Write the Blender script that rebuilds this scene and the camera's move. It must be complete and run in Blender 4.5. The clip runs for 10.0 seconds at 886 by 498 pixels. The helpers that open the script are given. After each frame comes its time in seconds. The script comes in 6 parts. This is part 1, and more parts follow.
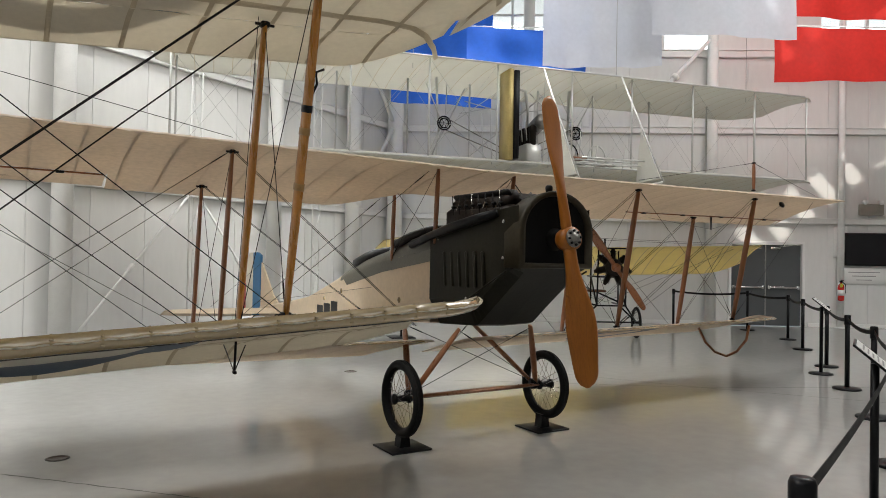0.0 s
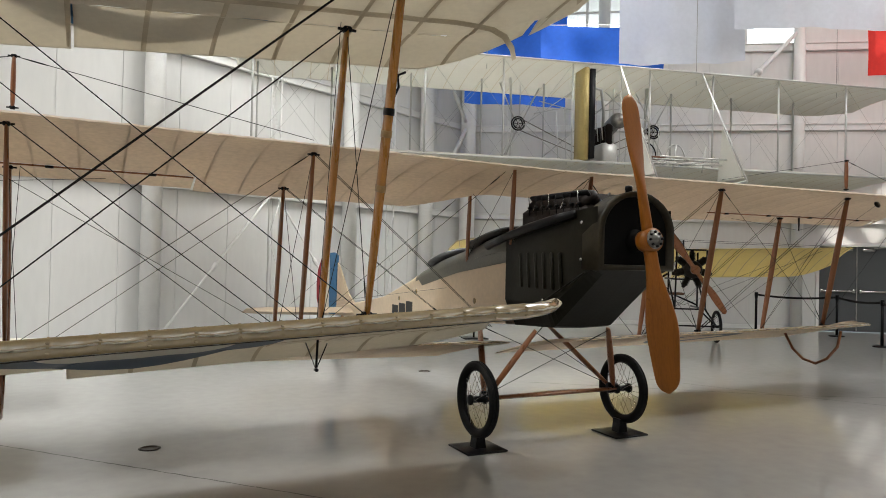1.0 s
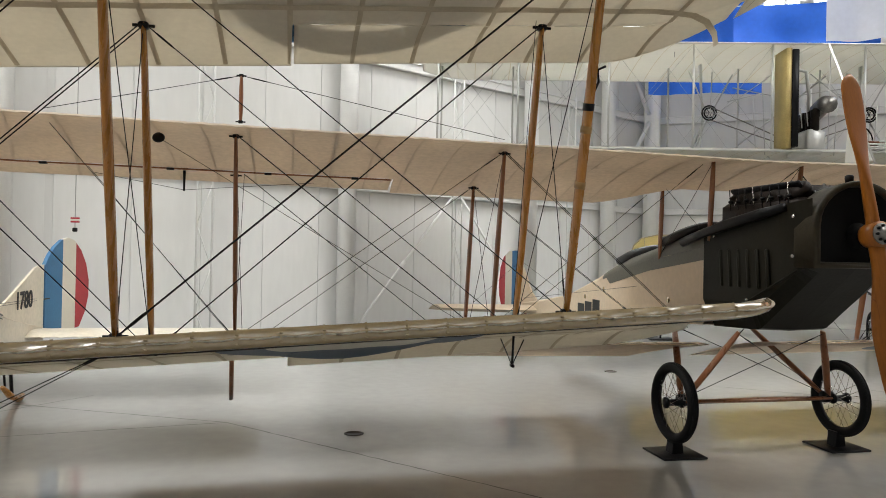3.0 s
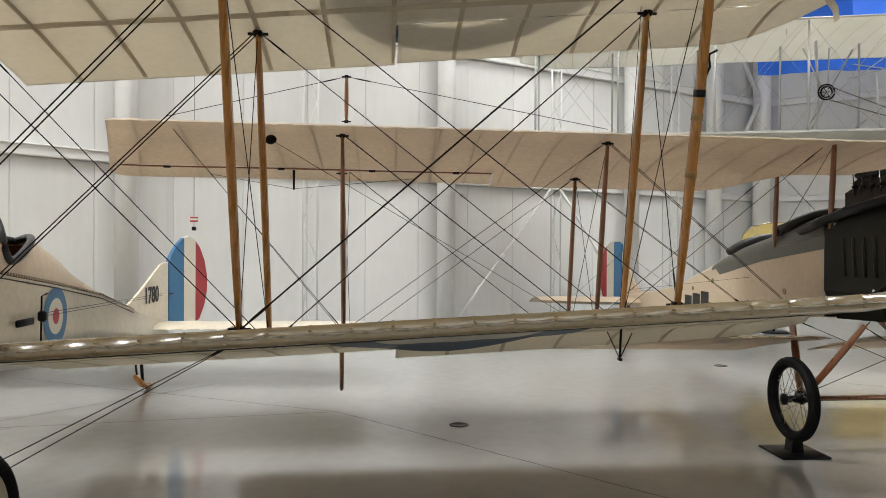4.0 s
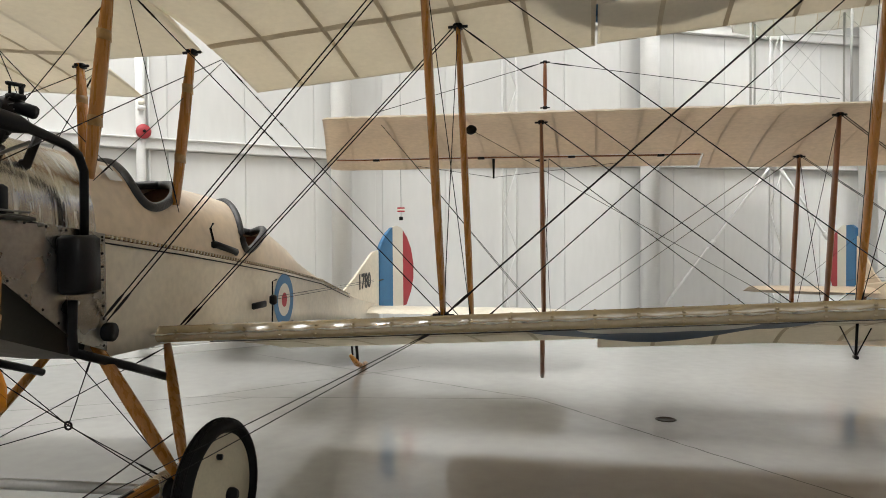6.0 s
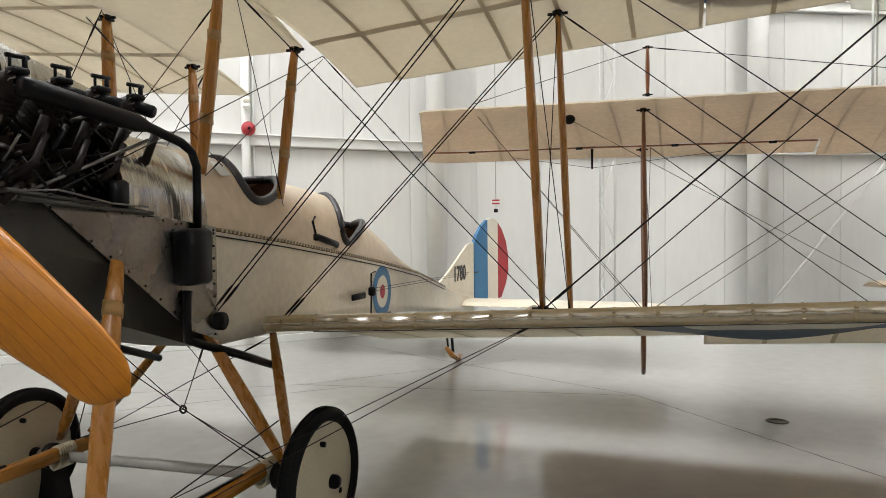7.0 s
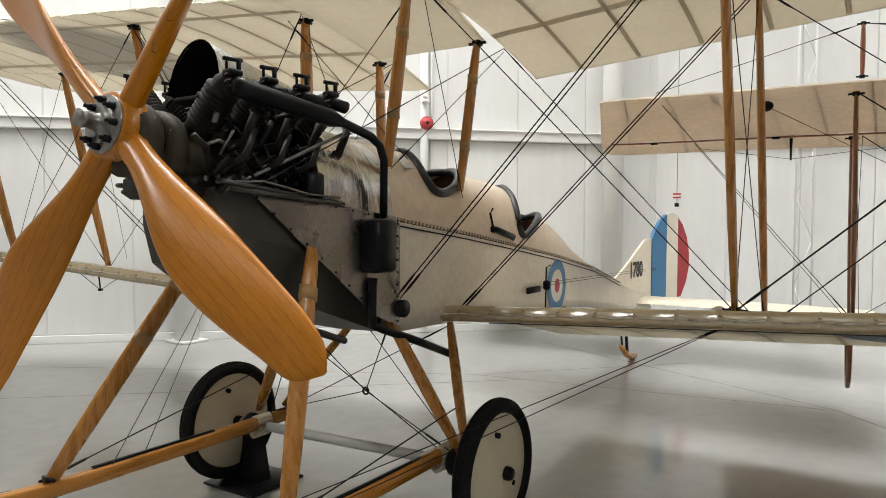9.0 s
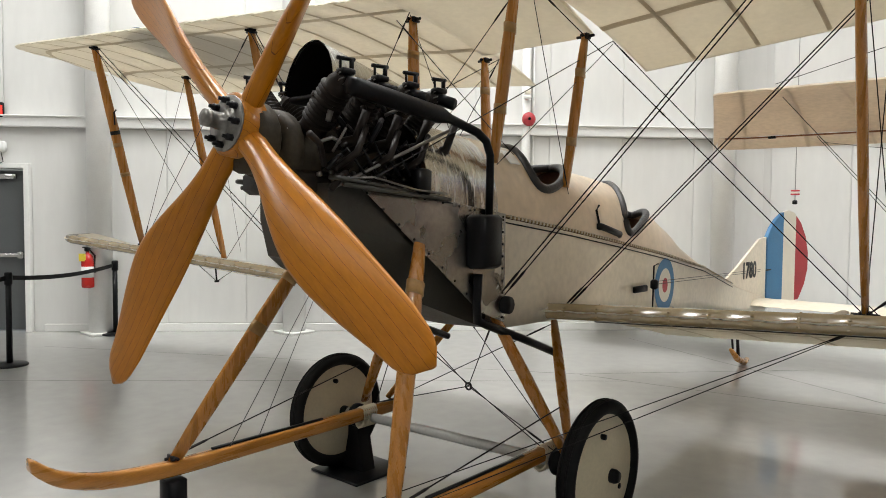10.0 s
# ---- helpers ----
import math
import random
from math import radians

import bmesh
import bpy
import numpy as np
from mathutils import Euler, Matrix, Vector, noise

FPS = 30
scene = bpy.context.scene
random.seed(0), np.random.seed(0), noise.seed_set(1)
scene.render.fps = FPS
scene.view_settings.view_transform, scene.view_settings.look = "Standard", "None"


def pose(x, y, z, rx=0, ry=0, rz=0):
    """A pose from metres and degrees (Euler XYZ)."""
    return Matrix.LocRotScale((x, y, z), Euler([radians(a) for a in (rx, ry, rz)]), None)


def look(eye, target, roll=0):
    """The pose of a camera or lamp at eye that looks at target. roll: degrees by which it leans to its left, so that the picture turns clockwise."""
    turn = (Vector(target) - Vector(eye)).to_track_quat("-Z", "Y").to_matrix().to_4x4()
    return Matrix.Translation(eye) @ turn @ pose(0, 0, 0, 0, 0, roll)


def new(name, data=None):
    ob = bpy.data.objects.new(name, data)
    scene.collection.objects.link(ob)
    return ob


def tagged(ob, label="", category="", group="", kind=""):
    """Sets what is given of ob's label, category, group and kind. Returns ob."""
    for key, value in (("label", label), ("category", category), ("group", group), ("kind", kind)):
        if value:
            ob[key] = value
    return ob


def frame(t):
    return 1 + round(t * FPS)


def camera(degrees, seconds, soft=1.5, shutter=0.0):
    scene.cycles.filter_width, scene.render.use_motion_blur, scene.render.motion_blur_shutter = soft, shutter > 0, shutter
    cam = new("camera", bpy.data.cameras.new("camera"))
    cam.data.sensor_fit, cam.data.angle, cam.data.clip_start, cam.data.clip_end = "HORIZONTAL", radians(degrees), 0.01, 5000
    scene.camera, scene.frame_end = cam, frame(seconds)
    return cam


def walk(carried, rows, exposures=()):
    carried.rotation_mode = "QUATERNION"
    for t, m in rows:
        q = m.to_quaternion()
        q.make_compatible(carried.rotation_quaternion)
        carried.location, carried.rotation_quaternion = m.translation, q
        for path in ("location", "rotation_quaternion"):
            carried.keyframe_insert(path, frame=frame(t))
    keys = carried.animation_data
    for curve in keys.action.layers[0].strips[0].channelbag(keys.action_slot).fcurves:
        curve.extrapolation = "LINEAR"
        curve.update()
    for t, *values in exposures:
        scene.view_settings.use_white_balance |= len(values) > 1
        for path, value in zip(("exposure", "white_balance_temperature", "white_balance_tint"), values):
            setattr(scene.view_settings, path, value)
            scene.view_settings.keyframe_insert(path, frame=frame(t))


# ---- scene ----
cam = camera(64.2, 10.0, soft=0.9)
PATH = [
    (0, (2.872, -3.056, 1.595), (3.926, -1.356, 1.626), 1.0),
    (0.5, (2.856, -3.042, 1.598), (3.829, -1.295, 1.628), 1.1),
    (1, (2.83, -3.034, 1.596), (3.709, -1.238, 1.625), 1.3),
    (1.5, (2.804, -3.037, 1.592), (3.58, -1.194, 1.618), 1.4),
    (2, (2.768, -3.033, 1.593), (3.435, -1.148, 1.614), 1.5),
    (2.2, (2.747, -3.024, 1.587), (3.37, -1.123, 1.608), 1.6),
    (3.3, (2.691, -3.015, 1.588), (3.023, -1.042, 1.594), 0.8),
    (3.5, (2.679, -3.038, 1.595), (2.957, -1.057, 1.594), 0.6),
    (4, (2.65, -3.036, 1.594), (2.796, -1.041, 1.583), 0.3),
    (4.5, (2.642, -3.037, 1.596), (2.653, -1.037, 1.575), 0.0),
    (5, (2.649, -3.025, 1.598), (2.521, -1.029, 1.569), -0.2),
    (5.5, (2.654, -3.017, 1.596), (2.382, -1.036, 1.559), -0.3),
    (7, (2.605, -2.984, 1.595), (1.942, -1.099, 1.529), -0.6),
    (7.5, (2.594, -2.973, 1.595), (1.821, -1.13, 1.522), -0.6),
    (8, (2.579, -2.967, 1.593), (1.702, -1.171, 1.516), -0.4),
    (8.5, (2.565, -2.967, 1.591), (1.583, -1.227, 1.511), -0.1),
    (9, (2.548, -2.979, 1.591), (1.459, -1.303, 1.508), 0.2),
    (9.5, (2.529, -2.987, 1.594), (1.329, -1.389, 1.505), 0.4),
    (10, (2.514, -2.997, 1.586), (1.205, -1.487, 1.493), 0.5),
]
walk(cam, [(t, look(eye, target, roll)) for t, eye, target, roll in PATH],
     exposures=[(0, -0.30), (4.5, -0.26), (7.5, -0.10), (10, -0.06)])

# ---- light ----
world = bpy.data.worlds.new("sky")
scene.world = world
world.use_nodes = True
wn = world.node_tree.nodes
sky = wn.new("ShaderNodeTexSky")
sky.sky_type, sky.sun_disc = "NISHITA", False
sky.sun_elevation, sky.sun_rotation = radians(48), radians(215)
world.node_tree.links.new(sky.outputs["Color"], wn["Background"].inputs["Color"])
wn["Background"].inputs["Strength"].default_value = 0.15
sun = new("sun", bpy.data.lights.new("sun", "SUN"))
sun.data.energy, sun.data.angle, sun.data.color = 4.0, radians(0.9), (1.0, 0.94, 0.85)
sun.matrix_world = look((0, 0, 20), (10.5, 11.5, 4.0))

# Unseen skylights; several are added only to brighten floor, walls and aircraft.
ADDED_SKYLIGHTS = [(-2.1, 1.2, 5.6, 2.2), (-2.4, -6.0, 6.0, 1.2), (3.2, 4.5, 9.0, 1.3), (8.4, 8.0, 8.0, 1.3), (4.0, -6.5, 13.0, 0.8), (17.0, 5.6, 6.0, 0.9), (13.6, 0.5, 6.0, 1.6)]
# Unseen openings placed so the sun lands on the east wall and corner.
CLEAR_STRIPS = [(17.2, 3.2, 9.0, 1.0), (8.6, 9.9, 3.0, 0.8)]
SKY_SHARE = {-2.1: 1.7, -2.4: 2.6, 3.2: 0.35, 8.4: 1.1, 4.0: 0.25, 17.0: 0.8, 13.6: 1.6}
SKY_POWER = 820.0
for sx, sy, sl, sw in ADDED_SKYLIGHTS:
    lamp = new("added_skylight_lamp", bpy.data.lights.new("added_skylight_lamp", "AREA"))
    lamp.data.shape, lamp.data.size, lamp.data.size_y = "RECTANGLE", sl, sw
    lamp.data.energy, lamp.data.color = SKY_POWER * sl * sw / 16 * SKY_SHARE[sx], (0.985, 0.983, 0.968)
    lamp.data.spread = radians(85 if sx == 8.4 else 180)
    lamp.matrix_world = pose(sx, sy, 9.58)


# ---- materials ----
def material(name, base, rough=0.5, metal=0.0, spec=0.5, vary=0.12, scale=6.0, fine=60.0, bump=0.0008, bump_scale=80.0,
             stretch=(1, 1, 1), coat=0.0, translucent=0.0, rough_vary=0.1, rand=0.0):
    m = bpy.data.materials.new(name)
    m.use_nodes = True
    nt = m.node_tree
    n, link = nt.nodes, nt.links.new
    b = n["Principled BSDF"]
    co = n.new("ShaderNodeTexCoord")
    mp = n.new("ShaderNodeMapping")
    mp.inputs["Scale"].default_value = stretch
    link(co.outputs["Object"], mp.inputs["Vector"])
    big, small = n.new("ShaderNodeTexNoise"), n.new("ShaderNodeTexNoise")
    big.inputs["Scale"].default_value, small.inputs["Scale"].default_value = scale, fine
    big.inputs["Detail"].default_value = small.inputs["Detail"].default_value = 4
    for t in (big, small):
        link(mp.outputs["Vector"], t.inputs["Vector"])
    add = n.new("ShaderNodeMath")
    add.operation = "ADD"
    link(big.outputs["Fac"], add.inputs[0])
    link(small.outputs["Fac"], add.inputs[1])
    ramp = n.new("ShaderNodeMapRange")
    ramp.inputs["From Min"].default_value, ramp.inputs["From Max"].default_value = 0.6, 1.4
    ramp.inputs["To Min"].default_value, ramp.inputs["To Max"].default_value = 1 - vary, 1 + vary
    link(add.outputs[0], ramp.inputs["Value"])
    value = ramp.outputs[0]
    if rand:
        info, rr, mul = n.new("ShaderNodeObjectInfo"), n.new("ShaderNodeMapRange"), n.new("ShaderNodeMath")
        rr.inputs["To Min"].default_value, rr.inputs["To Max"].default_value = 1 - rand, 1 + rand
        mul.operation = "MULTIPLY"
        link(info.outputs["Random"], rr.inputs["Value"])
        link(value, mul.inputs[0])
        link(rr.outputs[0], mul.inputs[1])
        value = mul.outputs[0]
    mix = n.new("ShaderNodeVectorMath")
    mix.operation = "SCALE"
    mix.inputs[0].default_value = base
    link(value, mix.inputs["Scale"])
    link(mix.outputs[0], b.inputs["Base Color"])
    rv = n.new("ShaderNodeMapRange")
    rv.inputs["To Min"].default_value, rv.inputs["To Max"].default_value = max(0.02, rough - rough_vary), min(1, rough + rough_vary)
    link(big.outputs["Fac"], rv.inputs["Value"])
    link(rv.outputs[0], b.inputs["Roughness"])
    b.inputs["Metallic"].default_value = metal
    b.inputs["Specular IOR Level"].default_value = spec
    b.inputs["Coat Weight"].default_value = coat
    b.inputs["Coat Roughness"].default_value = 0.12
    if bump:
        bt, bp = n.new("ShaderNodeTexNoise"), n.new("ShaderNodeBump")
        bt.inputs["Scale"].default_value = bump_scale
        bp.inputs["Strength"].default_value, bp.inputs["Distance"].default_value = 0.5, bump
        link(mp.outputs["Vector"], bt.inputs["Vector"])
        link(bt.outputs["Fac"], bp.inputs["Height"])
        link(bp.outputs["Normal"], b.inputs["Normal"])
    if translucent:
        tr, ms = n.new("ShaderNodeBsdfTranslucent"), n.new("ShaderNodeMixShader")
        link(mix.outputs[0], tr.inputs["Color"])
        ms.inputs["Fac"].default_value = translucent
        link(b.outputs[0], ms.inputs[1])
        link(tr.outputs[0], ms.inputs[2])
        link(ms.outputs[0], n["Material Output"].inputs["Surface"])
    return m


FLOOR = material("polished_floor", (0.365, 0.362, 0.345), 0.3, vary=0.14, scale=0.55, fine=7.0, bump=0.0012, bump_scale=3.0, rough_vary=0.04, spec=0.6)
FLOOR.node_tree.nodes["Principled BSDF"].inputs["Coat Weight"].default_value = 0.85
FLOOR.node_tree.nodes["Principled BSDF"].inputs["Coat Roughness"].default_value = 0.09
FLOOR.node_tree.nodes["Principled BSDF"].inputs["Coat IOR"].default_value = 1.85
JOINT = material("floor_joint", (0.1, 0.1, 0.095), 0.6)
WALL = material("white_wall_panel", (0.7, 0.7, 0.68), 0.55, vary=0.05, scale=0.8, fine=9, bump=0.002, bump_scale=14, stretch=(1, 1, 0.25), rand=0.03)
UNSEEN_GREY = material("unseen_wall_grey", (0.45, 0.44, 0.42), 0.6, vary=0.06, scale=0.8, fine=9, bump=0.001)
DECK_J = material("grey_olive_decking", (0.105, 0.10, 0.078), 0.38, vary=0.2, scale=5, fine=40, bump=0.002)
STEEL = material("white_painted_steel", (0.78, 0.78, 0.76), 0.4, vary=0.05, bump=0.001)
CEIL = material("ceiling_white", (0.72, 0.72, 0.7), 0.7, vary=0.05, scale=1)
FABRIC = material("cream_doped_linen", (0.80, 0.75, 0.645), 0.42, vary=0.07, scale=2.2, fine=26, bump=0.0012, bump_scale=300, translucent=0.42)
FABRIC_J = material("buff_doped_linen", (0.66, 0.565, 0.455), 0.45, vary=0.16, scale=1.6, fine=24, bump=0.0012, bump_scale=300, translucent=0.46)
FABRIC_OPAQUE = material("varnished_linen", (0.74, 0.67, 0.54), 0.36, vary=0.14, scale=2.6, fine=22, bump=0.012, bump_scale=5, coat=0.15)
FUSELAGE_J = material("buff_fuselage_linen", (0.66, 0.53, 0.38), 0.42, vary=0.1, scale=2.2, fine=22, bump=0.003, bump_scale=8)
LEADING = material("glossy_leading_edge_linen", (0.38, 0.275, 0.13), 0.24, vary=0.14, scale=3, fine=30, bump=0.001, bump_scale=40, coat=0.8)
LEADING.node_tree.nodes["Principled BSDF"].inputs["Coat IOR"].default_value = 2.5
LEADING.node_tree.nodes["Principled BSDF"].inputs["Coat Roughness"].default_value = 0.19
CASTING = material("grey_brown_casting", (0.045, 0.036, 0.024), 0.6, spec=0.2, metal=0.1, vary=0.45, scale=12, fine=50, bump=0.005, bump_scale=30)
# Tape colour, kept darker so it also paints rib shade through the linen.
TAPE = material("rib_tape_and_shade", (0.56, 0.49, 0.37), 0.55, vary=0.12, translucent=0.25)
TAPE_J = material("buff_rib_tape", (0.63, 0.535, 0.425), 0.5, vary=0.1, translucent=0.25)
WOOD = material("varnished_spruce", (0.42, 0.175, 0.028), 0.28, vary=0.25, scale=4, fine=40, stretch=(9, 9, 0.7), bump=0.001, coat=0.4)
WOOD_DARK = material("dark_varnished_strut", (0.24, 0.085, 0.03), 0.3, vary=0.25, scale=4, fine=40, stretch=(9, 9, 0.7), bump=0.001, coat=0.4)
WOOD_Y = material("varnished_ash", (0.44, 0.185, 0.03), 0.28, vary=0.25, scale=4, fine=40, stretch=(9, 0.7, 9), bump=0.001, coat=0.4)
DECK = material("pinkish_varnished_linen", (0.70, 0.57, 0.42), 0.36, vary=0.14, scale=3.2, fine=18, bump=0.002, bump_scale=10, coat=0.15)
STEEL_DARK = material("grey_steel_hub", (0.22, 0.21, 0.195), 0.38, metal=0.85, vary=0.25, scale=20)
BLACK = material("black_enamel", (0.006, 0.006, 0.007), 0.36, spec=0.17, vary=0.2, bump=0.001)
ENGINE = material("oily_iron", (0.014, 0.0095, 0.007), 0.5, spec=0.25, metal=0.3, vary=0.4, scale=9, fine=60, bump=0.004, bump_scale=40)
RUBBER = material("black_tyre_rubber", (0.006, 0.006, 0.006), 0.6, spec=0.2, vary=0.2, bump=0.002)
BINDING = material("varnished_cord_binding", (0.34, 0.19, 0.055), 0.4, vary=0.2, scale=8, fine=60, bump=0.002, bump_scale=120, coat=0.3)
WHEEL_DISC = material("cream_wheel_cover", (0.70, 0.63, 0.46), 0.4, vary=0.08, scale=5, bump=0.001)
WIRE = material("bracing_wire", (0.009, 0.008, 0.008), 0.5, spec=0.25, vary=0.2, bump=0)
WIRE_PALE = material("pale_bracing_wire", (0.4, 0.4, 0.39), 0.45, metal=0.5, vary=0.1, bump=0)
ALU = material("burnished_aluminium", (0.52, 0.51, 0.48), 0.24, metal=1.0, vary=0.26, scale=1.0, fine=2.2, bump=0.005, bump_scale=1.2, stretch=(6, 34, 6), rough_vary=0.14)
ALU_PLATE = material("dull_aluminium_sheet", (0.38, 0.37, 0.35), 0.28, metal=1.0, vary=0.22, scale=3, fine=40, bump=0.003, bump_scale=6, rough_vary=0.12)
SHELL = material("worn_olive_shell", (0.036, 0.029, 0.017), 0.42, spec=0.25, vary=0.25, scale=7, fine=40, bump=0.002)
DEEP_BLACK = material("flat_deep_black", (0.003, 0.003, 0.003), 0.8, spec=0.2, vary=0.2, bump=0.002)
OLIVE = material("olive_cowling", (0.013, 0.0115, 0.007), 0.45, spec=0.12, vary=0.25, scale=3, fine=40, bump=0.002, bump_scale=20)
GREY_PAINT = material("grey_green_sheet", (0.028, 0.026, 0.019), 0.42, vary=0.18, scale=5, fine=40, bump=0.002)
BLUE = material("roundel_blue", (0.05, 0.18, 0.36), 0.5, vary=0.12)
# Darker, greyer blue for roundel rings under the lower wings.
BLUE_UNDER = material("underside_roundel_blue", (0.07, 0.11, 0.17), 0.5, vary=0.12)
RED = material("rudder_red", (0.42, 0.035, 0.045), 0.5, vary=0.12)
WHITE = material("rudder_white", (0.74, 0.70, 0.60), 0.5, vary=0.06)
LEATHER = material("black_leather", (0.02, 0.02, 0.022), 0.42, vary=0.2, bump=0.006, bump_scale=60)
INTERIOR = material("brown_cockpit", (0.14, 0.055, 0.025), 0.6, vary=0.3)
DOOR = material("grey_door_paint", (0.085, 0.092, 0.095), 0.42, vary=0.06, bump=0.0006)
CHROME = material("brushed_steel", (0.55, 0.55, 0.54), 0.25, metal=1.0, vary=0.1)
EXT_RED = material("extinguisher_red", (0.5, 0.02, 0.015), 0.25, vary=0.05)
YELLOW = material("yellow_tag", (0.75, 0.6, 0.05), 0.5)
YELLOW_FABRIC = material("yellow_doped_fabric", (0.92, 0.81, 0.45), 0.5, vary=0.1, scale=2, translucent=0.65)
MUSLIN = material("white_muslin", (0.68, 0.67, 0.62), 0.6, vary=0.05, scale=2, translucent=0.45)
SILVER = material("silver_strut_paint", (0.54, 0.54, 0.52), 0.4, metal=0.3, vary=0.1)
BRASS = material("brass_radiator", (0.42, 0.33, 0.13), 0.42, metal=0.4, vary=0.2)
FLAG_BLUE = material("blue_flag_cloth", (0.02, 0.13, 0.62), 0.7, vary=0.1, scale=2, fine=12, translucent=0.5)
FLAG_WHITE = material("white_flag_cloth", (0.64, 0.66, 0.72), 0.7, vary=0.06, scale=2, fine=12, translucent=0.5)
FLAG_RED = material("red_flag_cloth", (0.80, 0.045, 0.035), 0.7, vary=0.1, scale=2, fine=12, translucent=0.6)
SCREEN = material("dark_screen", (0.008, 0.008, 0.01), 0.12, vary=0.05, bump=0)
DRAIN = material("rusty_cast_iron", (0.07, 0.05, 0.04), 0.5, metal=0.4, vary=0.3, scale=30)
PAPER = material("white_sign_board", (0.78, 0.78, 0.76), 0.5, vary=0.03)
INK = material("black_lettering", (0.015, 0.015, 0.015), 0.5, vary=0.1, bump=0)
LINK_GREY = material("sign_print_grey", (0.3, 0.3, 0.3), 0.6, vary=0.1, bump=0)
TAN_BOX = material("tan_light_housing", (0.28, 0.26, 0.22), 0.5)
GLASS = bpy.data.materials.new("window_glass")
GLASS.use_nodes = True
gn = GLASS.node_tree.nodes
gt, gg, gm = gn.new("ShaderNodeBsdfTransparent"), gn.new("ShaderNodeBsdfGlossy"), gn.new("ShaderNodeMixShader")
gt.inputs["Color"].default_value, gg.inputs["Roughness"].default_value, gm.inputs["Fac"].default_value = (0.93, 0.95, 0.95, 1), 0.03, 0.06
GLASS.node_tree.links.new(gt.outputs[0], gm.inputs[1])
GLASS.node_tree.links.new(gg.outputs[0], gm.inputs[2])
GLASS.node_tree.links.new(gm.outputs[0], gn["Material Output"].inputs["Surface"])
HAZE = bpy.data.materials.new("bright_hazy_sky")
HAZE.use_nodes = True
he = HAZE.node_tree.nodes.new("ShaderNodeEmission")
he.inputs["Color"].default_value, he.inputs["Strength"].default_value = (0.95, 0.98, 1.0, 1), 4.0
HAZE.node_tree.links.new(he.outputs[0], HAZE.node_tree.nodes["Material Output"].inputs["Surface"])
LED = bpy.data.materials.new("red_led_digits")
LED.use_nodes = True
le_ = LED.node_tree.nodes["Principled BSDF"]
le_.inputs["Base Color"].default_value = (0.6, 0.01, 0.01, 1)
le_.inputs["Emission Color"].default_value, le_.inputs["Emission Strength"].default_value = (1, 0.03, 0.02, 1), 2.0


def laminated(name, base, line):
    """Varnished propeller wood with thin dark glue lines between its laminations."""
    m = material(name, base, 0.32, vary=0.2, scale=3, fine=40, stretch=(0.5, 2.5, 2.5), bump=0.0005, coat=0.12, spec=0.3)
    nt = m.node_tree
    n, link = nt.nodes, nt.links.new
    co, sep = n.new("ShaderNodeTexCoord"), n.new("ShaderNodeSeparateXYZ")
    link(co.outputs["Object"], sep.inputs[0])
    wob = n.new("ShaderNodeTexNoise")
    wob.inputs["Scale"].default_value = 2.0
    link(co.outputs["Object"], wob.inputs["Vector"])
    sx = n.new("ShaderNodeMath")
    sx.operation = "MULTIPLY_ADD"
    link(wob.outputs["Fac"], sx.inputs[0])
    sx.inputs[1].default_value = 0.03
    lean = n.new("ShaderNodeMath")
    lean.operation = "MULTIPLY_ADD"
    lean.inputs[1].default_value = 0.45
    link(sep.outputs["Y"], lean.inputs[0])
    link(sep.outputs["Z"], lean.inputs[2])
    link(lean.outputs[0], sx.inputs[2])
    fr = n.new("ShaderNodeMath")
    fr.operation = "PINGPONG"
    fr.inputs[1].default_value = 0.019
    link(sx.outputs[0], fr.inputs[0])
    lt = n.new("ShaderNodeMath")
    lt.operation = "LESS_THAN"
    lt.inputs[1].default_value = 0.0007
    link(fr.outputs[0], lt.inputs[0])
    mx = n.new("ShaderNodeMix")
    mx.data_type = "RGBA"
    b = n["Principled BSDF"]
    link(lt.outputs[0], mx.inputs["Factor"])
    link(b.inputs["Base Color"].links[0].from_socket, mx.inputs["A"])
    mx.inputs["B"].default_value = (*line, 1)
    link(mx.outputs["Result"], b.inputs["Base Color"])
    return m


PROP = laminated("varnished_laminated_wood", (0.42, 0.15, 0.003), (0.16, 0.045, 0.003))
PROP_J = laminated("red_brown_laminated_wood", (0.30, 0.10, 0.012), (0.24, 0.075, 0.011))


# ---- mesh helpers ----
def mesh_of(name, verts, faces, mat, smooth=True):
    me = bpy.data.meshes.new(name)
    me.from_pydata([tuple(v) for v in verts], [], faces)
    if smooth:
        me.polygons.foreach_set("use_smooth", [True] * len(me.polygons))
    me.materials.append(mat)
    me.update()
    return me


def part(name, me, parent=None, label="", m=None):
    ob = new(name, me)
    if parent:
        ob.parent = parent
    if m is not None:
        ob.matrix_basis = m
    return tagged(ob, label=label)


def thing(name, label, category, group="", kind="", at=(0, 0, 0), turn=0):
    ob = new(name)
    ob.matrix_basis = pose(*at, 0, 0, turn)
    return tagged(ob, label, category, group, kind)


